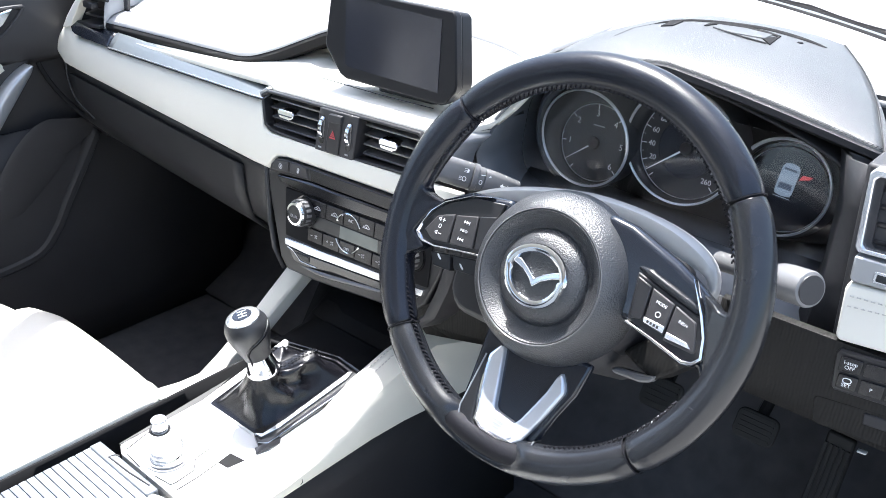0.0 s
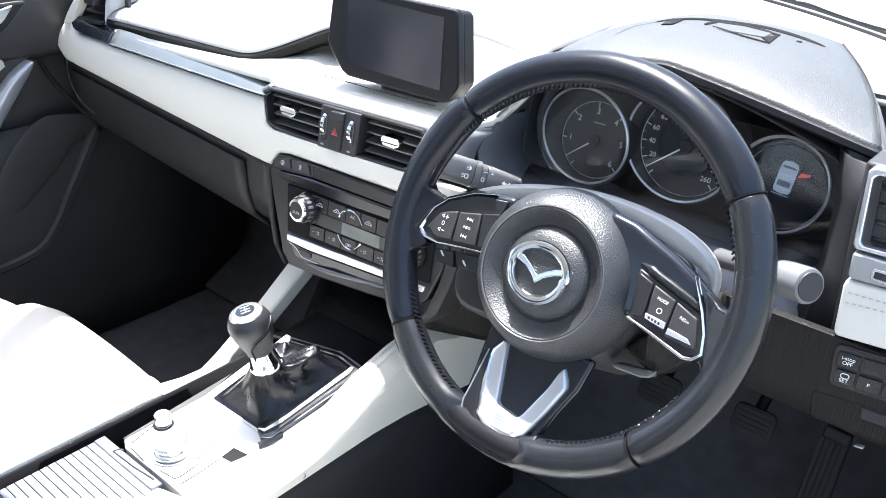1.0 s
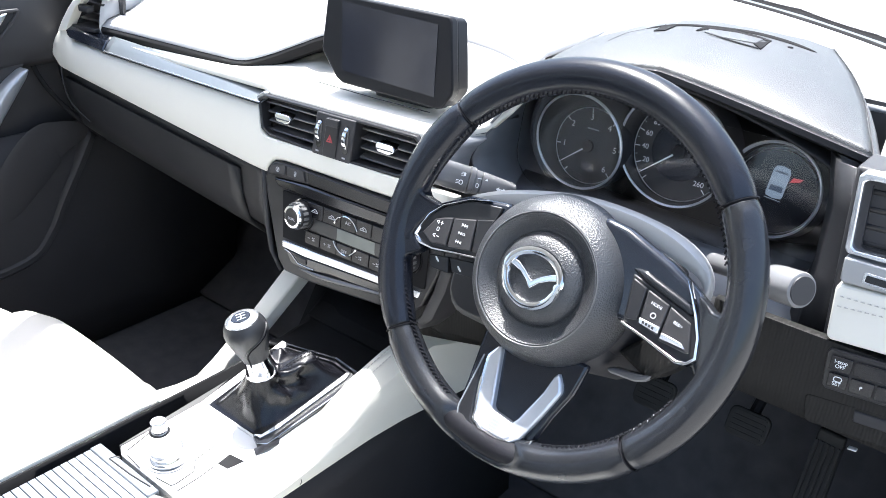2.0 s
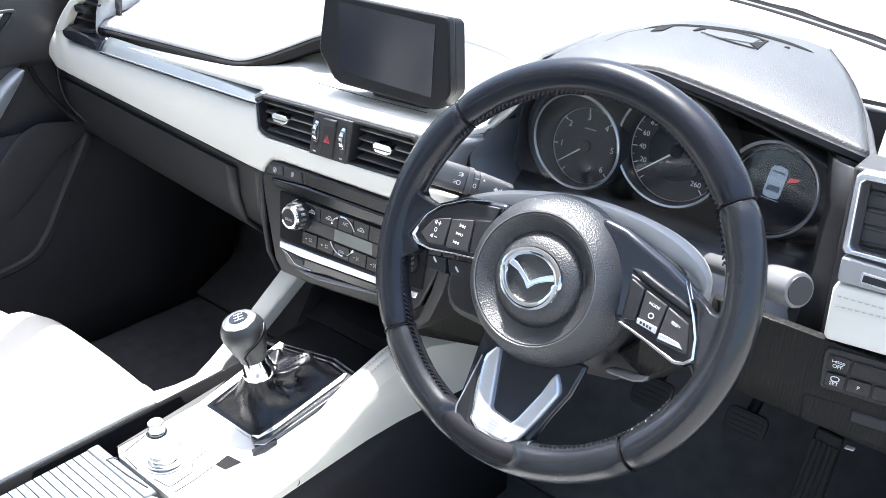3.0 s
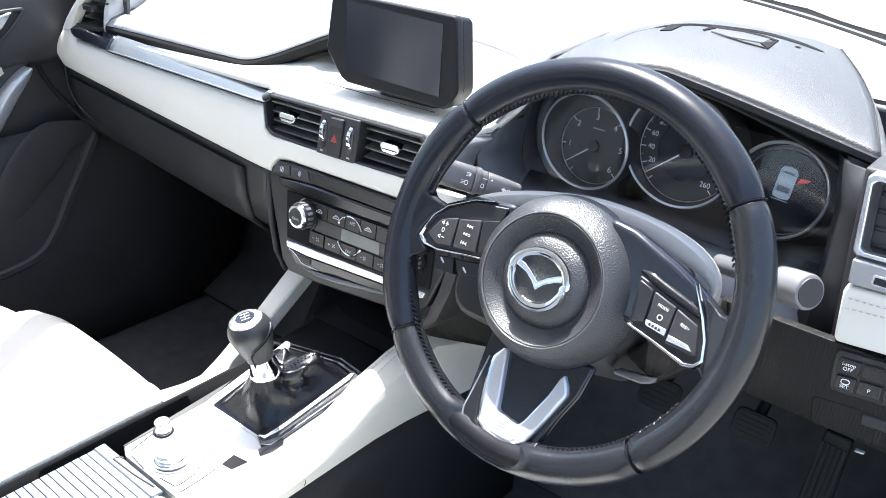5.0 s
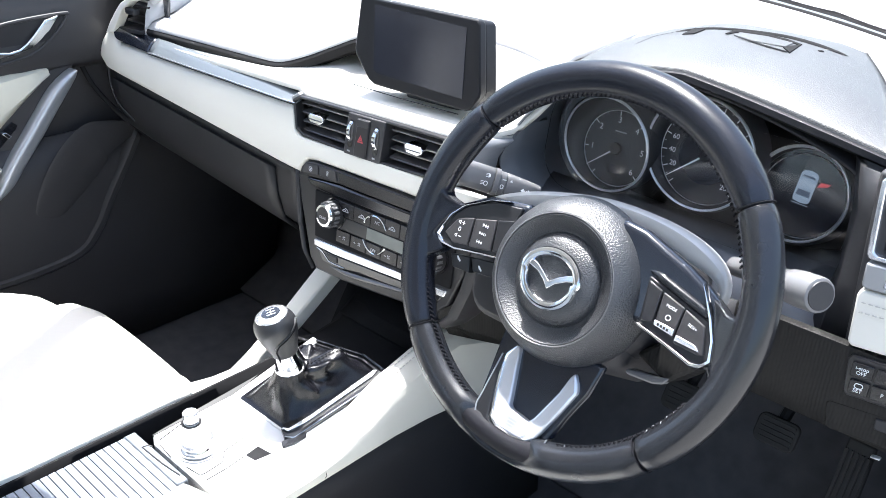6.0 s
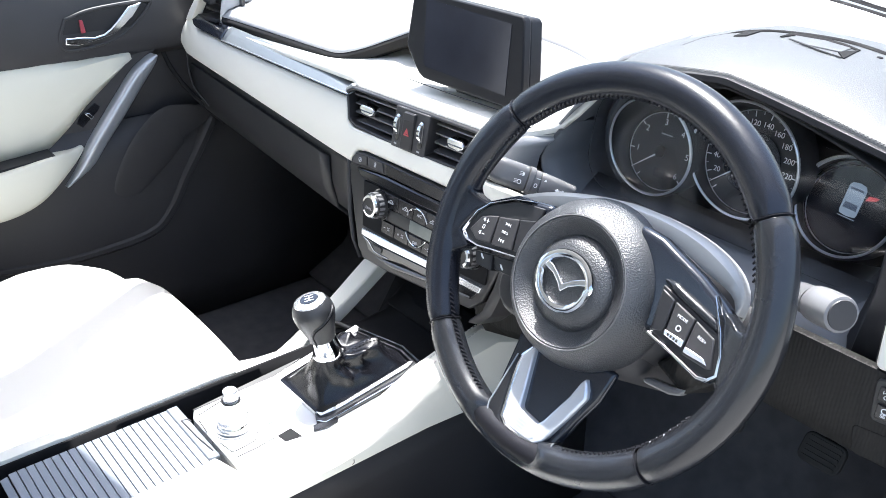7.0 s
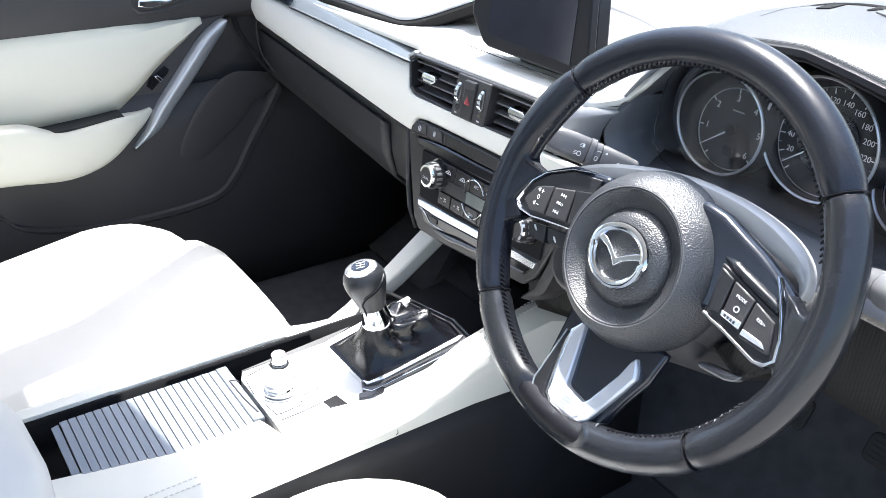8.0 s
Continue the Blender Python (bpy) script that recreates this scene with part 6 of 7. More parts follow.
# upper panel with the rotary control
PANEL = [(-0.0465, -0.0972), (0.102, -0.0972), (0.100, -0.222), (-0.030, -0.222), (-0.044, -0.215)]
M_PANEL = mat("pale_satin_panel", (0.72, 0.72, 0.72), 0.28, metal=0.1, tint=0.04)
part("upper_panel", prism(PANEL, ctop, -0.030, -0.0005), M_PANEL, console, "pale satin panel", bevel=0.002)
part("side_strip", prism([(-0.036, 0.030), (-0.0465, -0.1000), (-0.0342, -0.1000), (-0.0230, 0.030)], ctop, -0.030, -0.0005), M_PANEL, console, bevel=0.001)
part("side_strip", prism([(0.0755, -0.1055), (0.102, -0.1055), (0.110, 0.034)], ctop, -0.030, -0.0005), M_PANEL, console, bevel=0.001)
part("panel_side", prism([(-0.047, -0.055), (-0.045, -0.100), (-0.043, -0.214), (-0.048, -0.214), (-0.051, -0.100)], ctop, -0.05, -0.002), M_TROUGH, console)
for line in ([(0.0332, -0.2178), (0.0572, -0.2141), (0.0585, -0.2080), (0.0562, -0.1830), (0.0407, -0.1698), (0.0362, -0.1365)], [(0.0693, -0.2150), (0.0688, -0.1866), (0.0655, -0.1596)], [(-0.0233, -0.2185), (0.0066, -0.2210)], [(-0.0306, -0.2140), (-0.0420, -0.1700)]):
    part("groove", tube([ctop(*q, 0.0) for q in line], 0.0007, 5), M_GREYPL, console)
# pocket as a flush patch, its shade painted dark, and blank switch
POCKET = [(0.0653, -0.1571), (0.0622, -0.1367), (0.0853, -0.1330), (0.0815, -0.1550)]
part("panel_lip", tube([ctop(-0.0340, -0.0990, 0.0012), ctop(0.0595, -0.0978, 0.0012)], 0.0016, 6), M_PANEL, console)
part("pocket", ring_frame([(0.0735 + (u - 0.0735) * 1.12, -0.146 + (v + 0.146) * 1.12) for u, v in POCKET], POCKET, ctop, -0.006, 0.0008), M_PANEL, console)
part("pocket_shade", prism(POCKET, ctop, -0.001, 0.0004), M_VOID, console, "flush dark patch for the shade in a pocket")
part("blank_switch", prism([(0.0770, -0.1130), (0.0855, -0.0800), (0.0945, -0.0880), (0.0868, -0.1185)], ctop, 0.0, 0.0030), M_GLOSSB, console, "dark blank switch", bevel=0.001)
# rotary commander and volume knob
com = thing("rotary_controller", "chrome-rimmed rotary controller on the console", "control knob")
cm = Matrix.Translation((0.017, -0.191, 0.334))
part("base_ring", lathe([(0.0235, -0.001), (0.0250, 0.0016), (0.0238, 0.0024), (0.0220, 0.001)], 48), M_PANEL, com, m=cm)
part("knob", lathe([(0.0, 0.0195), (0.0175, 0.0195), (0.0195, 0.0180), (0.0200, 0.0150), (0.0192, 0.0112)], 48), M_SILVER, com, "satin silver knob", m=cm)
part("skirt", lathe([(0.0190, 0.0112), (0.0205, 0.0080), (0.0215, 0.0030), (0.0210, 0.0)], 48), M_CHROME, com, "chrome skirt", m=cm)
part("knob_top", lathe([(0.0, 0.0206), (0.0150, 0.0206), (0.0170, 0.0196)], 40), M_PANEL, com, m=cm)
vol = thing("volume_knob", "small chrome volume knob on the console", "control knob")
vm = Matrix.Translation((-0.0340, -0.168, 0.3335))
part("knob", lathe([(0.0, 0.0165), (0.0085, 0.0165), (0.0098, 0.0150), (0.0100, 0.0045), (0.0085, 0.0035), (0.0085, 0.0)], 32), M_SILVER, vol, m=vm)
part("foot", lathe([(0.0085, 0.0), (0.0125, 0.0015), (0.0130, 0.0)], 32), M_SATIN, vol, m=vm)
# tambour lid over the cup holders
lidt = thing("tambour_lid", "slatted roller lid over the cup holders", "lid")
part("front_panel", prism([(-0.064, -0.228), (0.056, -0.228), (0.054, -0.243), (-0.064, -0.243)], ctop, -0.012, 0.002), M_TAMBOUR, lidt, bevel=0.002)
for i in range(21):
    y = -0.2478 - 0.0095 * i
    xr = 0.060 - 0.021 * max(0, min(1, (-0.335 - y) / 0.10))
    gap = 0.0007
    drop = 0.020 * max(0.0, (-0.425 - y) / 0.03) ** 2
    part("slat", box(xr + 0.062, 0.0095 - gap, 0.006, Matrix.Translation(((xr - 0.062) / 2, y, 0.3325 - drop)) @ pose(0, 0, 0, 32 * max(0.0, (-0.425 - y) / 0.03), 0, 0)), M_TAMBOUR, lidt, bevel=0.0006)
part("lid_groove", tube([ctop(-0.0232, -0.2279, 0.0022), ctop(-0.0285, -0.2300, 0.0022), ctop(-0.0306, -0.2370, 0.0022), ctop(0.0104, -0.2356, 0.0022), ctop(0.0438, -0.2318, 0.0022)], 0.0011, 5), M_GREYPL, lidt)
part("lid_bed", box(0.108, 0.195, 0.01, Matrix.Translation((-0.008, -0.334, 0.3265))), M_GREYPL, lidt)
# armrest box behind the lid
arm = thing("console_bin", "cream leather centre armrest box behind the lid", "armrest")
ar = []
for y, s in ((-0.466, 0.45), (-0.472, 0.72), (-0.486, 0.90), (-0.510, 0.98), (-0.56, 1.0), (-0.80, 1.0)):
    ar.append([Vector((0.002 + u, y + 0.25 * max(0.0, -0.03 - u) ** 1.2 * -3.0 * (y > -0.52), 0.345 + v)) for u, v in rounded(0.225 * s + 0.02, 0.13 * s, 0.028 * s, 5)])
part("cushion", loft(ar, True, True), M_SEAT, arm)
part("box_body", box(0.22, 0.30, 0.27, Matrix.Translation((-0.012, -0.66, 0.145))), M_BLACK, arm)

# ---- gear lever ----
gear = thing("gear_lever", "black leather gear lever with chrome-trimmed knob and gaiter", "gear lever")
SUR = [(-0.0226, 0.0250), (0.0569, 0.0423), (0.1005, 0.0385), (0.1099, 0.0305), (0.0854, -0.1010), (0.0755, -0.1069), (0.0600, -0.1000), (-0.0338, -0.1008)]
SURI = [(-0.0205, 0.0200), (0.0560, 0.0345), (0.0860, 0.0315), (0.0850, 0.0200), (0.0735, -0.0640), (0.0665, -0.0925), (0.0585, -0.0968), (-0.0320, -0.0985)]


def between(k):
    return [(a + (c - a) * k, b + (d - b) * k) for (a, b), (c, d) in zip(SUR, SURI)]


def edging(k0, k1, i0, i1):
    """A strip of the surround between two insets, along its front and driver's sides only."""
    return between(k0)[i0:i1] + between(k1)[i0:i1][::-1]


part("surround", prism(edging(0.0, 0.32, 0, 7), ctop, -0.006, 0.0055), M_GLOSSB, gear, "gloss black surround", bevel=0.0012)
part("surround_step", prism(edging(0.32, 0.70, 0, 7), ctop, -0.008, 0.0015), M_SATIN, gear, "black channel", bevel=0.0006)
part("surround_lip", prism(edging(0.70, 1.0, 2, 7), ctop, -0.008, 0.0042), M_SILVER, gear, "polished inner lip", bevel=0.0008)
part("surround_edge", tube([ctop(*q, 0.0052) for q in between(0.06)[1:6]], 0.0009, 6), M_CHROME, gear, "thin chrome edge")
KN = Vector((0.020, -0.075, 0.473))       # knob's crown
gai = []
inner = [(0.036 + (u - 0.036) * 0.985, -0.034 + (v + 0.034) * 0.985) for u, v in SURI]
dense = []
loop = [Vector((*q, 0)) for q in inner]
loop.append(loop[0])
leng = [(b - a).length for a, b in zip(loop[:-1], loop[1:])]
for i in range(72):
    d = sum(leng) * i / 72
    k = 0
    while d > leng[k]:
        d -= leng[k]
        k += 1
    dense.append(loop[k].lerp(loop[k + 1], d / leng[k]))
top_c = Vector((0.030, -0.058, 0.398))
for j, t in enumerate((0.0, 0.06, 0.14, 0.24, 0.34, 0.44, 0.54, 0.64, 0.74, 0.84, 0.92, 1.0)):
    ring = []
    for i, q in enumerate(dense):
        base = ctop(q.x, q.y, 0.002)
        d = Vector((q.x - 0.036, q.y + 0.034, 0))
        ang = math.atan2(d.y, d.x)
        topp = top_c + Vector((0.0190 * math.cos(ang), 0.0190 * math.sin(ang), 0))
        f = t ** 0.75
        z_arch = 0.020 * math.sin(math.pi * min(1.0, t * 1.15)) * (0.25 + 0.75 * max(0.0, math.sin(ang)))
        p = base.lerp(topp, f)
        p.z = base.z + (topp.z - base.z) * (t ** 1.7) + z_arch
        fold = 0.0095 * math.sin(math.pi * t) * math.sin(5 * ang + 5.0 * t) + 0.0060 * math.sin(math.pi * t) * math.sin(9 * ang - 7 * t) + 0.002 * math.sin(math.pi * t) * math.sin(17 * ang + 9 * t)
        fold *= (0.12 + 0.88 * max(0.0, math.sin(ang + 0.3))) * min(1.0, max(0.0, (t - 0.10) / 0.35))
        p += Vector((math.cos(ang), math.sin(ang), 0.6)) * fold
        ring.append(p)
    gai.append(ring)
part("gaiter", loft(gai, True), M_BOOT, gear, "creased black leather gaiter", sub=1)
part("gaiter_seam", stitch_run([gai[j][2] + Vector((-0.001, -0.0015, 0.001)) for j in range(4, 12)], 0.003, 0.002, 0.0006), M_BTHREAD, gear)
part("gaiter_seam", stitch_run([gai[j][14] + Vector((0.0, 0.001, 0.003)) for j in range(3, 12)], 0.003, 0.0022, 0.0007), M_BTHREAD, gear)
ax3 = (KN - top_c).normalized()
GM = Matrix.Translation(top_c) @ ax3.to_track_quat('Z', 'Y').to_matrix().to_4x4()
part("collar", lathe([(0.0195, -0.003), (0.0205, 0.001), (0.0185, 0.006), (0.0170, 0.018), (0.0165, 0.026)], 36), M_CHROME, gear, "chrome collar", m=GM)
GRIP = [(0.0150, 0.011), (0.0156, 0.018), (0.0178, 0.029), (0.0212, 0.040), (0.0247, 0.051), (0.0266, 0.060), (0.0268, 0.066), (0.0256, 0.0715), (0.0233, 0.0760), (0.0206, 0.0792)]
part("grip", lathe(GRIP, 40), M_KNOB, gear, "black leather knob", m=GM)
part("knob_cap", lathe([(0.0207, 0.0788), (0.0204, 0.0806), (0.0185, 0.0822), (0.0120, 0.0834), (0.0, 0.0838)], 40), M_SILVER, gear, "satin silver cap", m=GM)
part("shift_plate", lathe([(0.0, 0.0846), (0.0112, 0.0842), (0.0120, 0.0832)], 32), M_SMOOTHB, gear, "dark shift pattern plate", m=GM)
for u in (-0.006, 0.0, 0.006):
    part("pattern_bar", box(0.0009, 0.011, 0.0004, GM @ Matrix.Translation((u, 0.0005, 0.0847))), M_PRINT, gear)
part("pattern_bar", box(0.013, 0.0009, 0.0004, GM @ Matrix.Translation((0, 0.0005, 0.0848))), M_PRINT, gear)
facing = GM.inverted().to_3x3() @ Vector((0.8, -0.55, 0))
turn0 = math.atan2(facing.y, facing.x)


def on_grip(a, z):
    r = glide(z, [(zz, rr) for rr, zz in GRIP]) + 0.0003
    return GM @ Vector((r * math.cos(turn0 + radians(a)), r * math.sin(turn0 + radians(a)), z))


# the leather is lapped in an S round the knob
part("knob_seam", tube([on_grip(glide(k, [(0, 85), (0.3, 45), (0.6, 0), (0.8, -22), (1, -30)]), glide(k, [(0, 0.067), (0.3, 0.058), (0.6, 0.049), (0.8, 0.038), (1, 0.014)])) for k in np.linspace(0, 1, 22)], 0.0009, 6), M_BTHREAD, gear)
part("knob_seam", tube([on_grip(glide(k, [(0, 80), (0.3, 42), (0.6, -3), (0.8, -25), (1, -33)]), glide(k, [(0, 0.0695), (0.3, 0.0605), (0.6, 0.0515), (0.8, 0.0395), (1, 0.014)])) for k in np.linspace(0, 1, 22)], 0.0010, 6), M_KNOB, gear)
# tray ahead of the gear lever
part("tray", loft([[(x, 0.026, 0.366 - dz), (x, 0.045, 0.354 - dz), (x, 0.080, 0.346 - dz), (x, 0.125, 0.352 - dz), (x, 0.165, 0.385)] for x, dz in ((-0.112, 0.030), (-0.085, 0.010), (-0.04, 0.0), (0.03, 0.0), (0.097, 0.0))]), M_VOID, console, "black dished tray", solid=0.004)

# ---- seats ----
def cushion(cx, hw, y0, y1, z_front, slope, name, label, side):
    st = thing(name, label, "car seat")
    rings = []
    NX, NY = 44, 34
    for j in range(NY + 1):
        v = j / NY
        y = y0 + (y1 - y0) * v
        row = []
        for i in range(NX + 1):
            u = -1 + 2 * i / NX
            au = abs(u)
            yy = y - (0.020 * au ** 4 if u * side > 0 else 0.150 * (max(0, au - 0.22) / 0.74) ** 2.5) * (1 - v)       # the front corners sweep back
            z = z_front - slope * v * (y0 - y1)
            z += 0.030 * math.exp(-((au - 0.82) / 0.16) ** 2) * min(1, v * 4 + 0.3)      # bolsters
            z -= 0.020 * math.exp(-((au - (0.60 - 0.18 * v)) / 0.050) ** 2) * min(1.0, 0.7 + v * 2)  # the seam beside each bolster
            z += 0.010 * math.cos(u * 1.5)
            z += 0.0035 * math.sin(y * 9 + 1.3) * (1 - au)
            ed = max(0.0, (au - 0.93) / 0.07)
            z -= 0.050 * ed ** 2.5
            fe = max(0.0, 1 - v * 9.0)
            z -= 0.055 * fe ** 2.6
            row.append(Vector((cx + hw * u * (1.0 - 0.02 * fe), yy, z)))
        rings.append(row)
    skirt = [[Vector((p.x, p.y + (0.0 if k else 0.004), p.z - 0.13 * k)) for p in rings[0]] for k in (1, 0)]
    bm = loft([skirt[0]] + rings)
    part("cushion", bm, M_SEAT, st, solid=0.02)
    part("base", box(hw * 1.7, (y0 - y1) * 0.85, 0.16, Matrix.Translation((cx, (y0 + y1) / 2 - 0.03, 0.10))), M_BLACK, st, "black seat base", bevel=0.02)
    # piping seams beside the bolsters
    for s in (-1, 1):
        pts = []
        for j in range(1, NY + 1):
            i = int(round((s * (0.60 - 0.18 * j / NY) + 1) / 2 * NX))
            pts.append(rings[j][i] + Vector((0, 0, 0.0006)))
        part("seam", tube(pts, 0.0012, 5), M_CREAM, st)
    # backrest rising behind the cushion
    bk = []
    for t in np.linspace(0, 1, 12):
        yb, zb = y1 + 0.02 - 0.22 * t, 0.26 + 0.62 * t
        wb = hw * (0.92 - 0.25 * max(0.0, t - 0.6) ** 1.2)
        th = 0.075 - 0.03 * t
        bk.append([Vector((cx + wb * u, yb + th * (0.55 * abs(u) ** 2.0 if front else -1.2) + (0.02 if front else 0), zb + 0.1 * th * (1 if front else -1))) for u, front in [(-1, 1), (-0.8, 1), (-0.5, 1), (0, 1), (0.5, 1), (0.8, 1), (1, 1), (1, 0), (0, 0), (-1, 0)]])
    part("backrest", loft(bk, True, True), M_SEAT, st, "white leather backrest")
    return st


cushion(-0.366, 0.246, -0.062, -0.68, 0.296, 0.135, "passenger_seat", "white leather passenger seat with raised bolsters", 1)
cushion(0.385, 0.238, -0.030, -0.70, 0.300, 0.10, "driver_seat", "white leather driver seat with cushion below the wheel", 1)

# ---- passenger door ----
door = thing("passenger_door", "closed passenger door with cream leather, dark trim and silver pull", "car door")


def dx(x):
    return lambda u, v, d: Vector((x + d, u, v))


part("upper_trim", loft([[(-0.782, y, 0.590), (-0.772, y, 0.602 + 0.0), (-0.768, y, 0.63), (-0.775, y, 0.70), (-0.80, y, 0.745)] for y in (-0.75, -0.45, -0.2, 0.0, 0.12, 0.30)]), M_GREYPL, door, "dark upper door trim", solid=0.006)
part("door_card", box(0.02, 1.35, 0.80, Matrix.Translation((-0.800, -0.09, 0.37))), M_GREYPL, door)
part("sill_strip", loft([[(-0.786, y, 0.722), (-0.778, y, 0.732), (-0.796, y, 0.748)] for y in (-0.75, -0.3, 0.05, 0.20)]), M_SILVER, door, "bright sill strip", solid=0.004)
part("window_frame", box(0.03, 1.1, 0.06, Matrix.Translation((-0.815, -0.2, 0.775))), M_GREYPL, door, bevel=0.005)
ins = loft([[(-0.768 - (0.018 if k == 0 else 0.008 if k == 5 else 0.0), y, zt + (zb - zt) * k / 5) for k in range(6)] for y, zt, zb in ((-0.75, 0.590, 0.455), (-0.45, 0.602, 0.440), (-0.30, 0.611, 0.432), (-0.20, 0.613, 0.430), (-0.147, 0.611, 0.438), (-0.100, 0.606, 0.476), (-0.064, 0.599, 0.512), (-0.01, 0.595, 0.556), (0.032, 0.591, 0.589))])
part("leather_insert", ins, M_DOORLEATHER, door, "cream leather door insert", solid=0.008)
part("switch_panel", prism([(0.034, 0.591), (0.085, 0.596), (0.06, 0.56), (-0.02, 0.47), (-0.10, 0.40), (-0.30, 0.40), (-0.30, 0.425), (-0.20, 0.430), (-0.147, 0.438), (-0.064, 0.512)], dx(-0.775), -0.01, 0.004), M_GREYPL, door, "dark grey switch panel", bevel=0.0015)
sw1 = part("window_switch", prism([(-0.083, 0.480), (-0.075, 0.495), (-0.044, 0.514), (-0.035, 0.505), (-0.040, 0.497), (-0.072, 0.470)], dx(-0.771), 0.0, 0.002), M_GLOSSB, door, "black window switch", bevel=0.0015)
part("switch_cap", prism([(-0.066, 0.497), (-0.059, 0.4985), (-0.050, 0.489), (-0.056, 0.485)], dx(-0.769), 0.0, 0.005), M_BADGE, sw1, bevel=0.001)
pull = []
for (ya, za), (yb, zb) in (((0.0740, 0.5895), (0.0825, 0.5872)), ((0.0567, 0.5859), (0.0800, 0.5700)), ((0.0239, 0.5664), (0.0600, 0.5400)), ((-0.0100, 0.5275), (0.0350, 0.5085)), ((-0.0450, 0.4850), (0.0065, 0.4729)), ((-0.0789, 0.4423), (-0.0300, 0.4320)), ((-0.1050, 0.4020), (-0.0632, 0.3943)), ((-0.1257, 0.3698), (-0.1180, 0.3690))):
    a, b = Vector((-0.757, ya, za)), Vector((-0.760, yb, zb))
    a, b = a.lerp(b, 0.20), a.lerp(b, 0.86)
    back = Vector((-0.014, 0, 0))
    pull.append([a + back, a, a.lerp(b, 0.08) + Vector((0.006, 0, 0)), a.lerp(b, 0.26) + Vector((0.010, 0, 0)), a.lerp(b, 0.60) + Vector((0.007, 0, 0)), b, b + back])
part("pull_handle", loft([smooth_path([r[k] for r in pull], 4) for k in range(7)]), M_PULL, door, "satin silver door pull", solid=0.002, sub=2, sharp=180)
ah = []
for y, zt, zb, xo in ((-0.074, 0.440, 0.428, -0.768), (-0.086, 0.443, 0.414, -0.752), (-0.106, 0.441, 0.404, -0.734), (-0.140, 0.448, 0.384, -0.714), (-0.178, 0.444, 0.354, -0.708), (-0.230, 0.438, 0.341, -0.704), (-0.265, 0.436, 0.340, -0.702), (-0.300, 0.462, 0.345, -0.700), (-0.35, 0.466, 0.352, -0.70), (-0.50, 0.470, 0.362, -0.70), (-0.75, 0.475, 0.375, -0.70)):
    ah.append([(-0.785, y, zt - 0.008), (xo - 0.018, y, zt - 0.004), (xo - 0.008, y, zt), (xo - 0.001, y, zt - 0.008), (xo, y, (zt + zb) / 2), (xo - 0.004, y, zb + 0.012), (xo - 0.018, y, zb + 0.002), (-0.785, y, zb)])
part("armrest", loft(ah, True, True), M_DOORLEATHER, door, "cream leather door armrest", sub=2, sharp=180)
part("pull_cup", box(0.05, 0.15, 0.02, Matrix.Translation((-0.750, -0.215, 0.430)) @ pose(0, 0, 0, 4, 0, 0)), M_TROUGH, door)
part("lower_panel", loft([[(-0.778, y, 0.47), (-0.764, y, 0.38), (-0.758, y, 0.24), (-0.765, y, 0.10), (-0.77, y, 0.0)] for y in (-0.75, -0.4, -0.1, 0.1, 0.25, 0.50)]), M_GREYPL, door, "dark lower door panel", solid=0.006)
# speaker pocket: a swelling on the lower panel with a raised lip
pk = smooth_path([(-0.757, -0.42, 0.300), (-0.755, -0.374, 0.288), (-0.755, -0.341, 0.257), (-0.755, -0.251, 0.233), (-0.754, -0.123, 0.221), (-0.754, 0.019, 0.232), (-0.755, 0.072, 0.271), (-0.756, 0.110, 0.331), (-0.758, 0.150, 0.39), (-0.760, 0.185, 0.445)], 5)
part("pocket_rim", loft([[p + Vector((-0.006, 0.004, -0.012)), p + Vector((0.004, 0.002, -0.003)), p + Vector((0.004, -0.003, 0.003)), p + Vector((-0.008, -0.010, 0.012))] for p in pk]), M_GREYPL, door, solid=0.003)
pk2 = smooth_path([(-0.760, 0.186, 0.458), (-0.757, 0.120, 0.452), (-0.756, 0.086, 0.440), (-0.755, 0.035, 0.394), (-0.756, -0.010, 0.338), (-0.758, -0.03, 0.30)], 6)
part("speaker_swell", tube(pk2, [0.006 + 0.040 * math.sin(math.pi * min(1.0, (i + 1) / len(pk2))) for i in range(len(pk2))], 18, squash=0.055, up=(1, 0, 0)), M_GREYPL, door, "speaker swelling")
RECESS = [(-0.074, 0.671), (-0.023, 0.683), (0.071, 0.688), (0.081, 0.681), (0.044, 0.645), (0.002, 0.624), (-0.064, 0.616), (-0.085, 0.623), (-0.087, 0.641)]
# No hollow behind the handle: a proud patch carries the recess's shade as colour.
hnd = part("recess_shade", prism(RECESS, dx(-0.7765), 0.0, 0.0130), M_TROUGH, door, "proud dark patch for the shade in the handle recess", bevel=0.003)
part("recess_rim", tube(smooth_path([(-0.7640, u, v) for u, v in RECESS + RECESS[:1]], 5)[:-1], 0.0034, 8, closed=True, up=(1, 0, 0)), M_GREYPL, hnd)
LEVER = [(-0.081, 0.641), (-0.050, 0.640), (-0.030, 0.637), (-0.013, 0.640), (0.000, 0.648), (0.014, 0.660), (0.038, 0.683), (0.063, 0.688), (0.043, 0.664), (0.027, 0.650), (0.011, 0.639), (-0.017, 0.632), (-0.059, 0.625), (-0.083, 0.629)]
part("lever", prism(LEVER, dx(-0.7605), 0.0, 0.008), M_BADGE, hnd, "chrome door lever", bevel=0.0025, seg=3)
part("lock_tab", prism([(-0.051, 0.668), (-0.045, 0.667), (-0.042, 0.645), (-0.050, 0.644)], dx(-0.7645), 0.0, 0.005), M_REDPL, hnd, "red lock tab", bevel=0.0012)
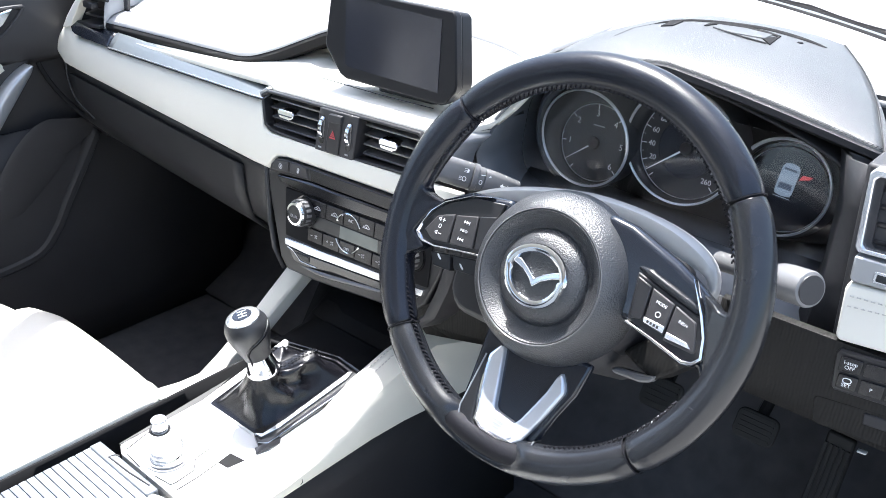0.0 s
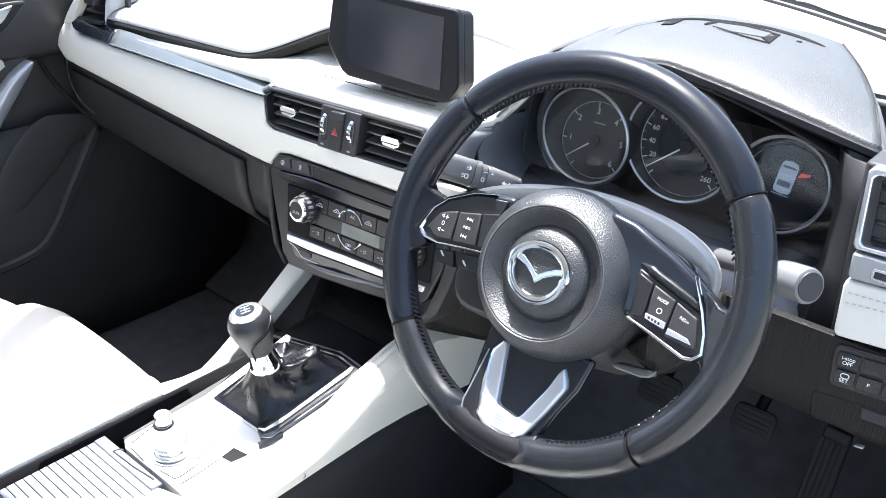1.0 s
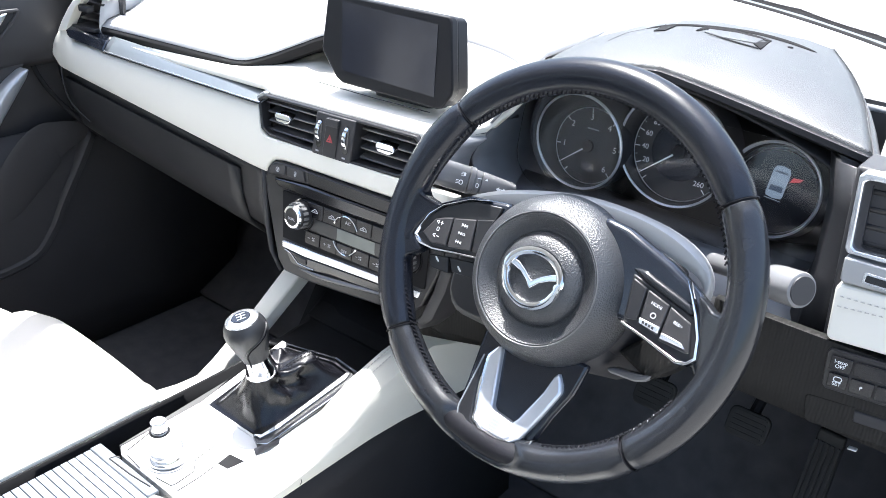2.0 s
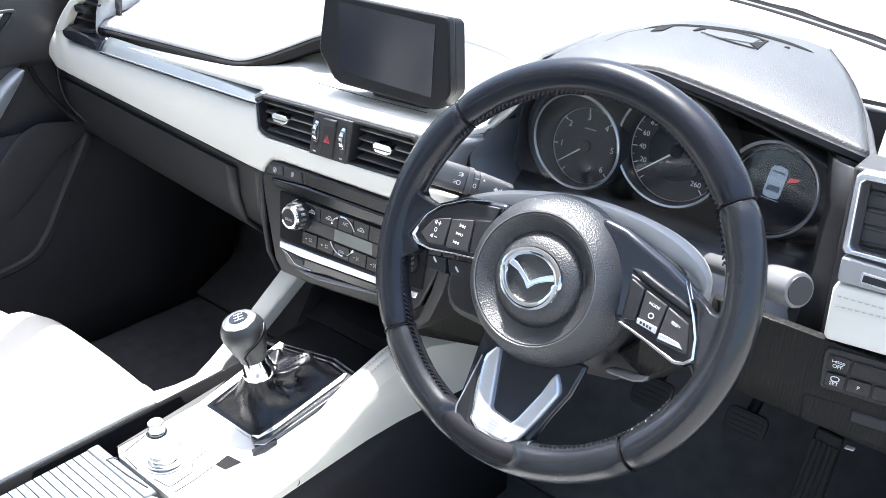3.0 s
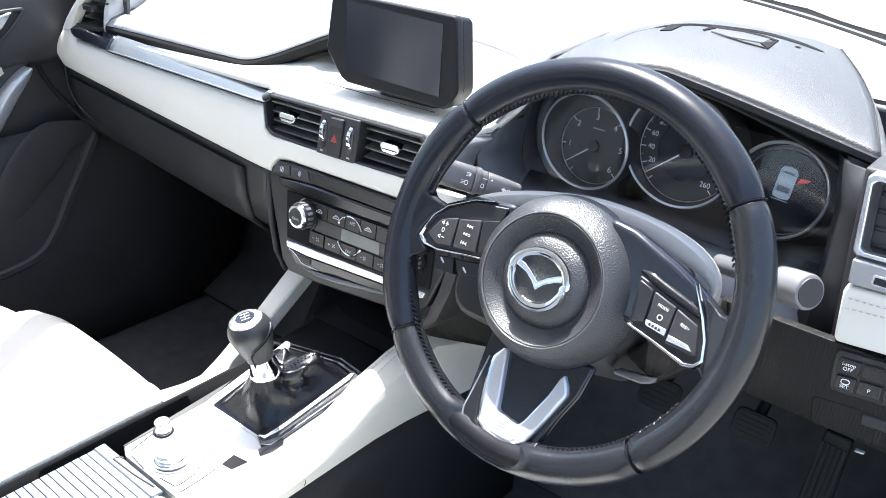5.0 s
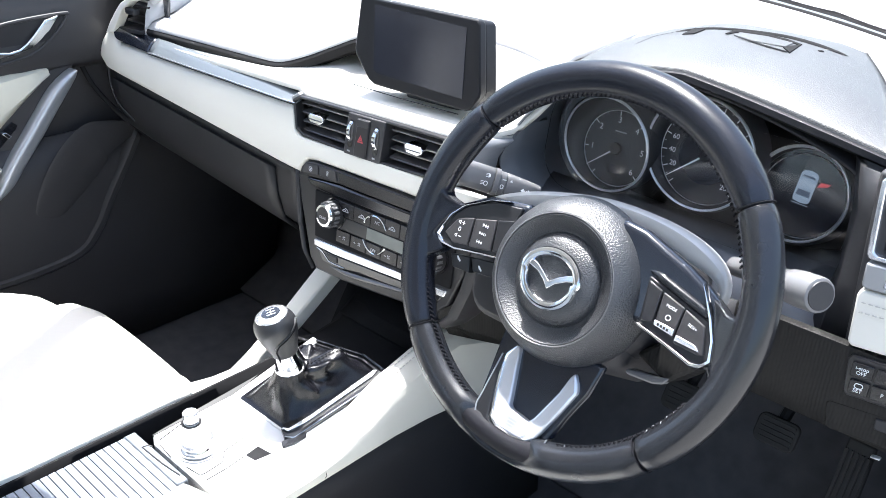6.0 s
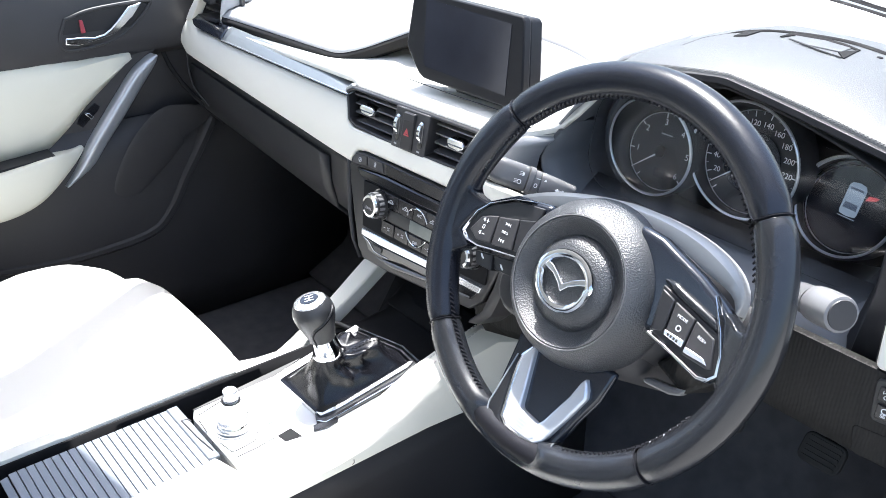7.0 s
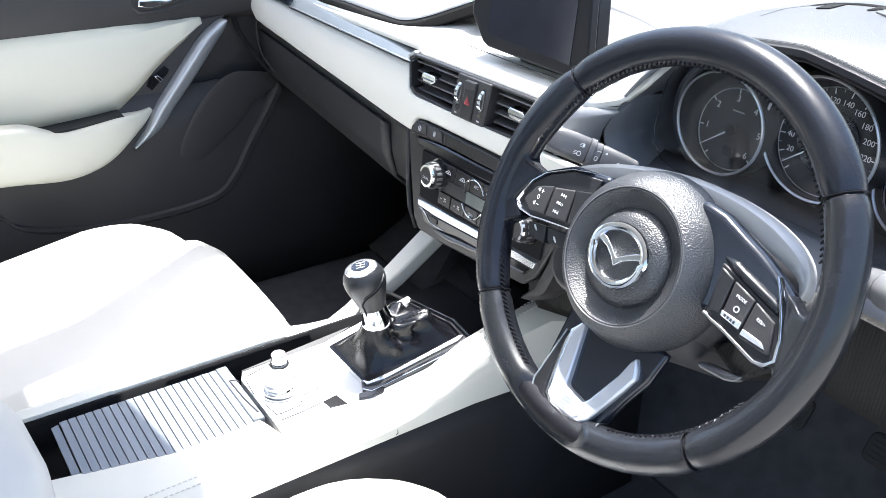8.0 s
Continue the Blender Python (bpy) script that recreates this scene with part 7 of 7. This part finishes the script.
# black seal between door and dashboard
tagged(part("trim", tube(smooth_path([(-0.80, 0.115, 0.80), (-0.792, 0.108, 0.72), (-0.792, 0.10, 0.63), (-0.775, 0.11, 0.56), (-0.74, 0.14, 0.50), (-0.70, 0.18, 0.45)], 6), 0.0045, 10), M_VOID), "black rubber door seal", "door seal", kind="structure")
part("footwell_tag", box(0.02, 0.004, 0.003, Matrix.Translation((-0.33, 0.50, 0.24)) @ pose(0, 0, 0, 0, -25, 0)), M_GREYPL, dash)

# ---- pedals ----
def pedal(name, label, p, w, h, tiltd, rot):
    th = thing(name, label, "pedal", group="pedals")
    m = Matrix.Translation(p) @ pose(0, 0, 0, 90 - tiltd, 0, rot)
    pad_ = part("pad", prism(rounded(w, h, 0.010), lambda u, v, d: m @ Vector((u, v, d)), -0.004, 0.004), M_RUBBER, th, bevel=0.002)
    for k in range(5):
        part("rib", prism(rounded(w * 0.8, 0.004, 0.0015), lambda u, v, d: m @ Vector((u, v + (k - 2) * h * 0.17, d)), 0.004, 0.006), M_RUBBER, pad_)
    part("lever", tube([m @ Vector((0, h * 0.3, -0.005)), m @ Vector((0, h * 1.0, -0.02)), m @ Vector((0, h * 2.6, -0.03))], 0.008, 8), M_SATIN, th)


pedal("clutch_pedal", "black rubber clutch pedal in the footwell", (0.355, 0.38, 0.296), 0.058, 0.046, 30, 0)
pedal("brake_pedal", "black rubber brake pedal in the footwell", (0.490, 0.38, 0.312), 0.056, 0.040, 30, 0)
acc = thing("accelerator_pedal", "tall ribbed black accelerator pedal hinged at the floor", "pedal", group="pedals")
am = Matrix.Translation((0.588, 0.375, 0.262)) @ pose(0, 0, 0, 74, 0, -4)
ap = part("pad", prism([(-0.021, -0.13), (0.021, -0.13), (0.017, 0.085), (-0.017, 0.085)], lambda u, v, d: am @ Vector((u, v, d)), -0.006, 0.006), M_RUBBER, acc, bevel=0.003)
for k in range(5):
    part("rib", box(0.004, 0.18, 0.004, am @ Matrix.Translation((-0.014 + 0.007 * k, -0.02, 0.007))), M_RUBBER, ap)
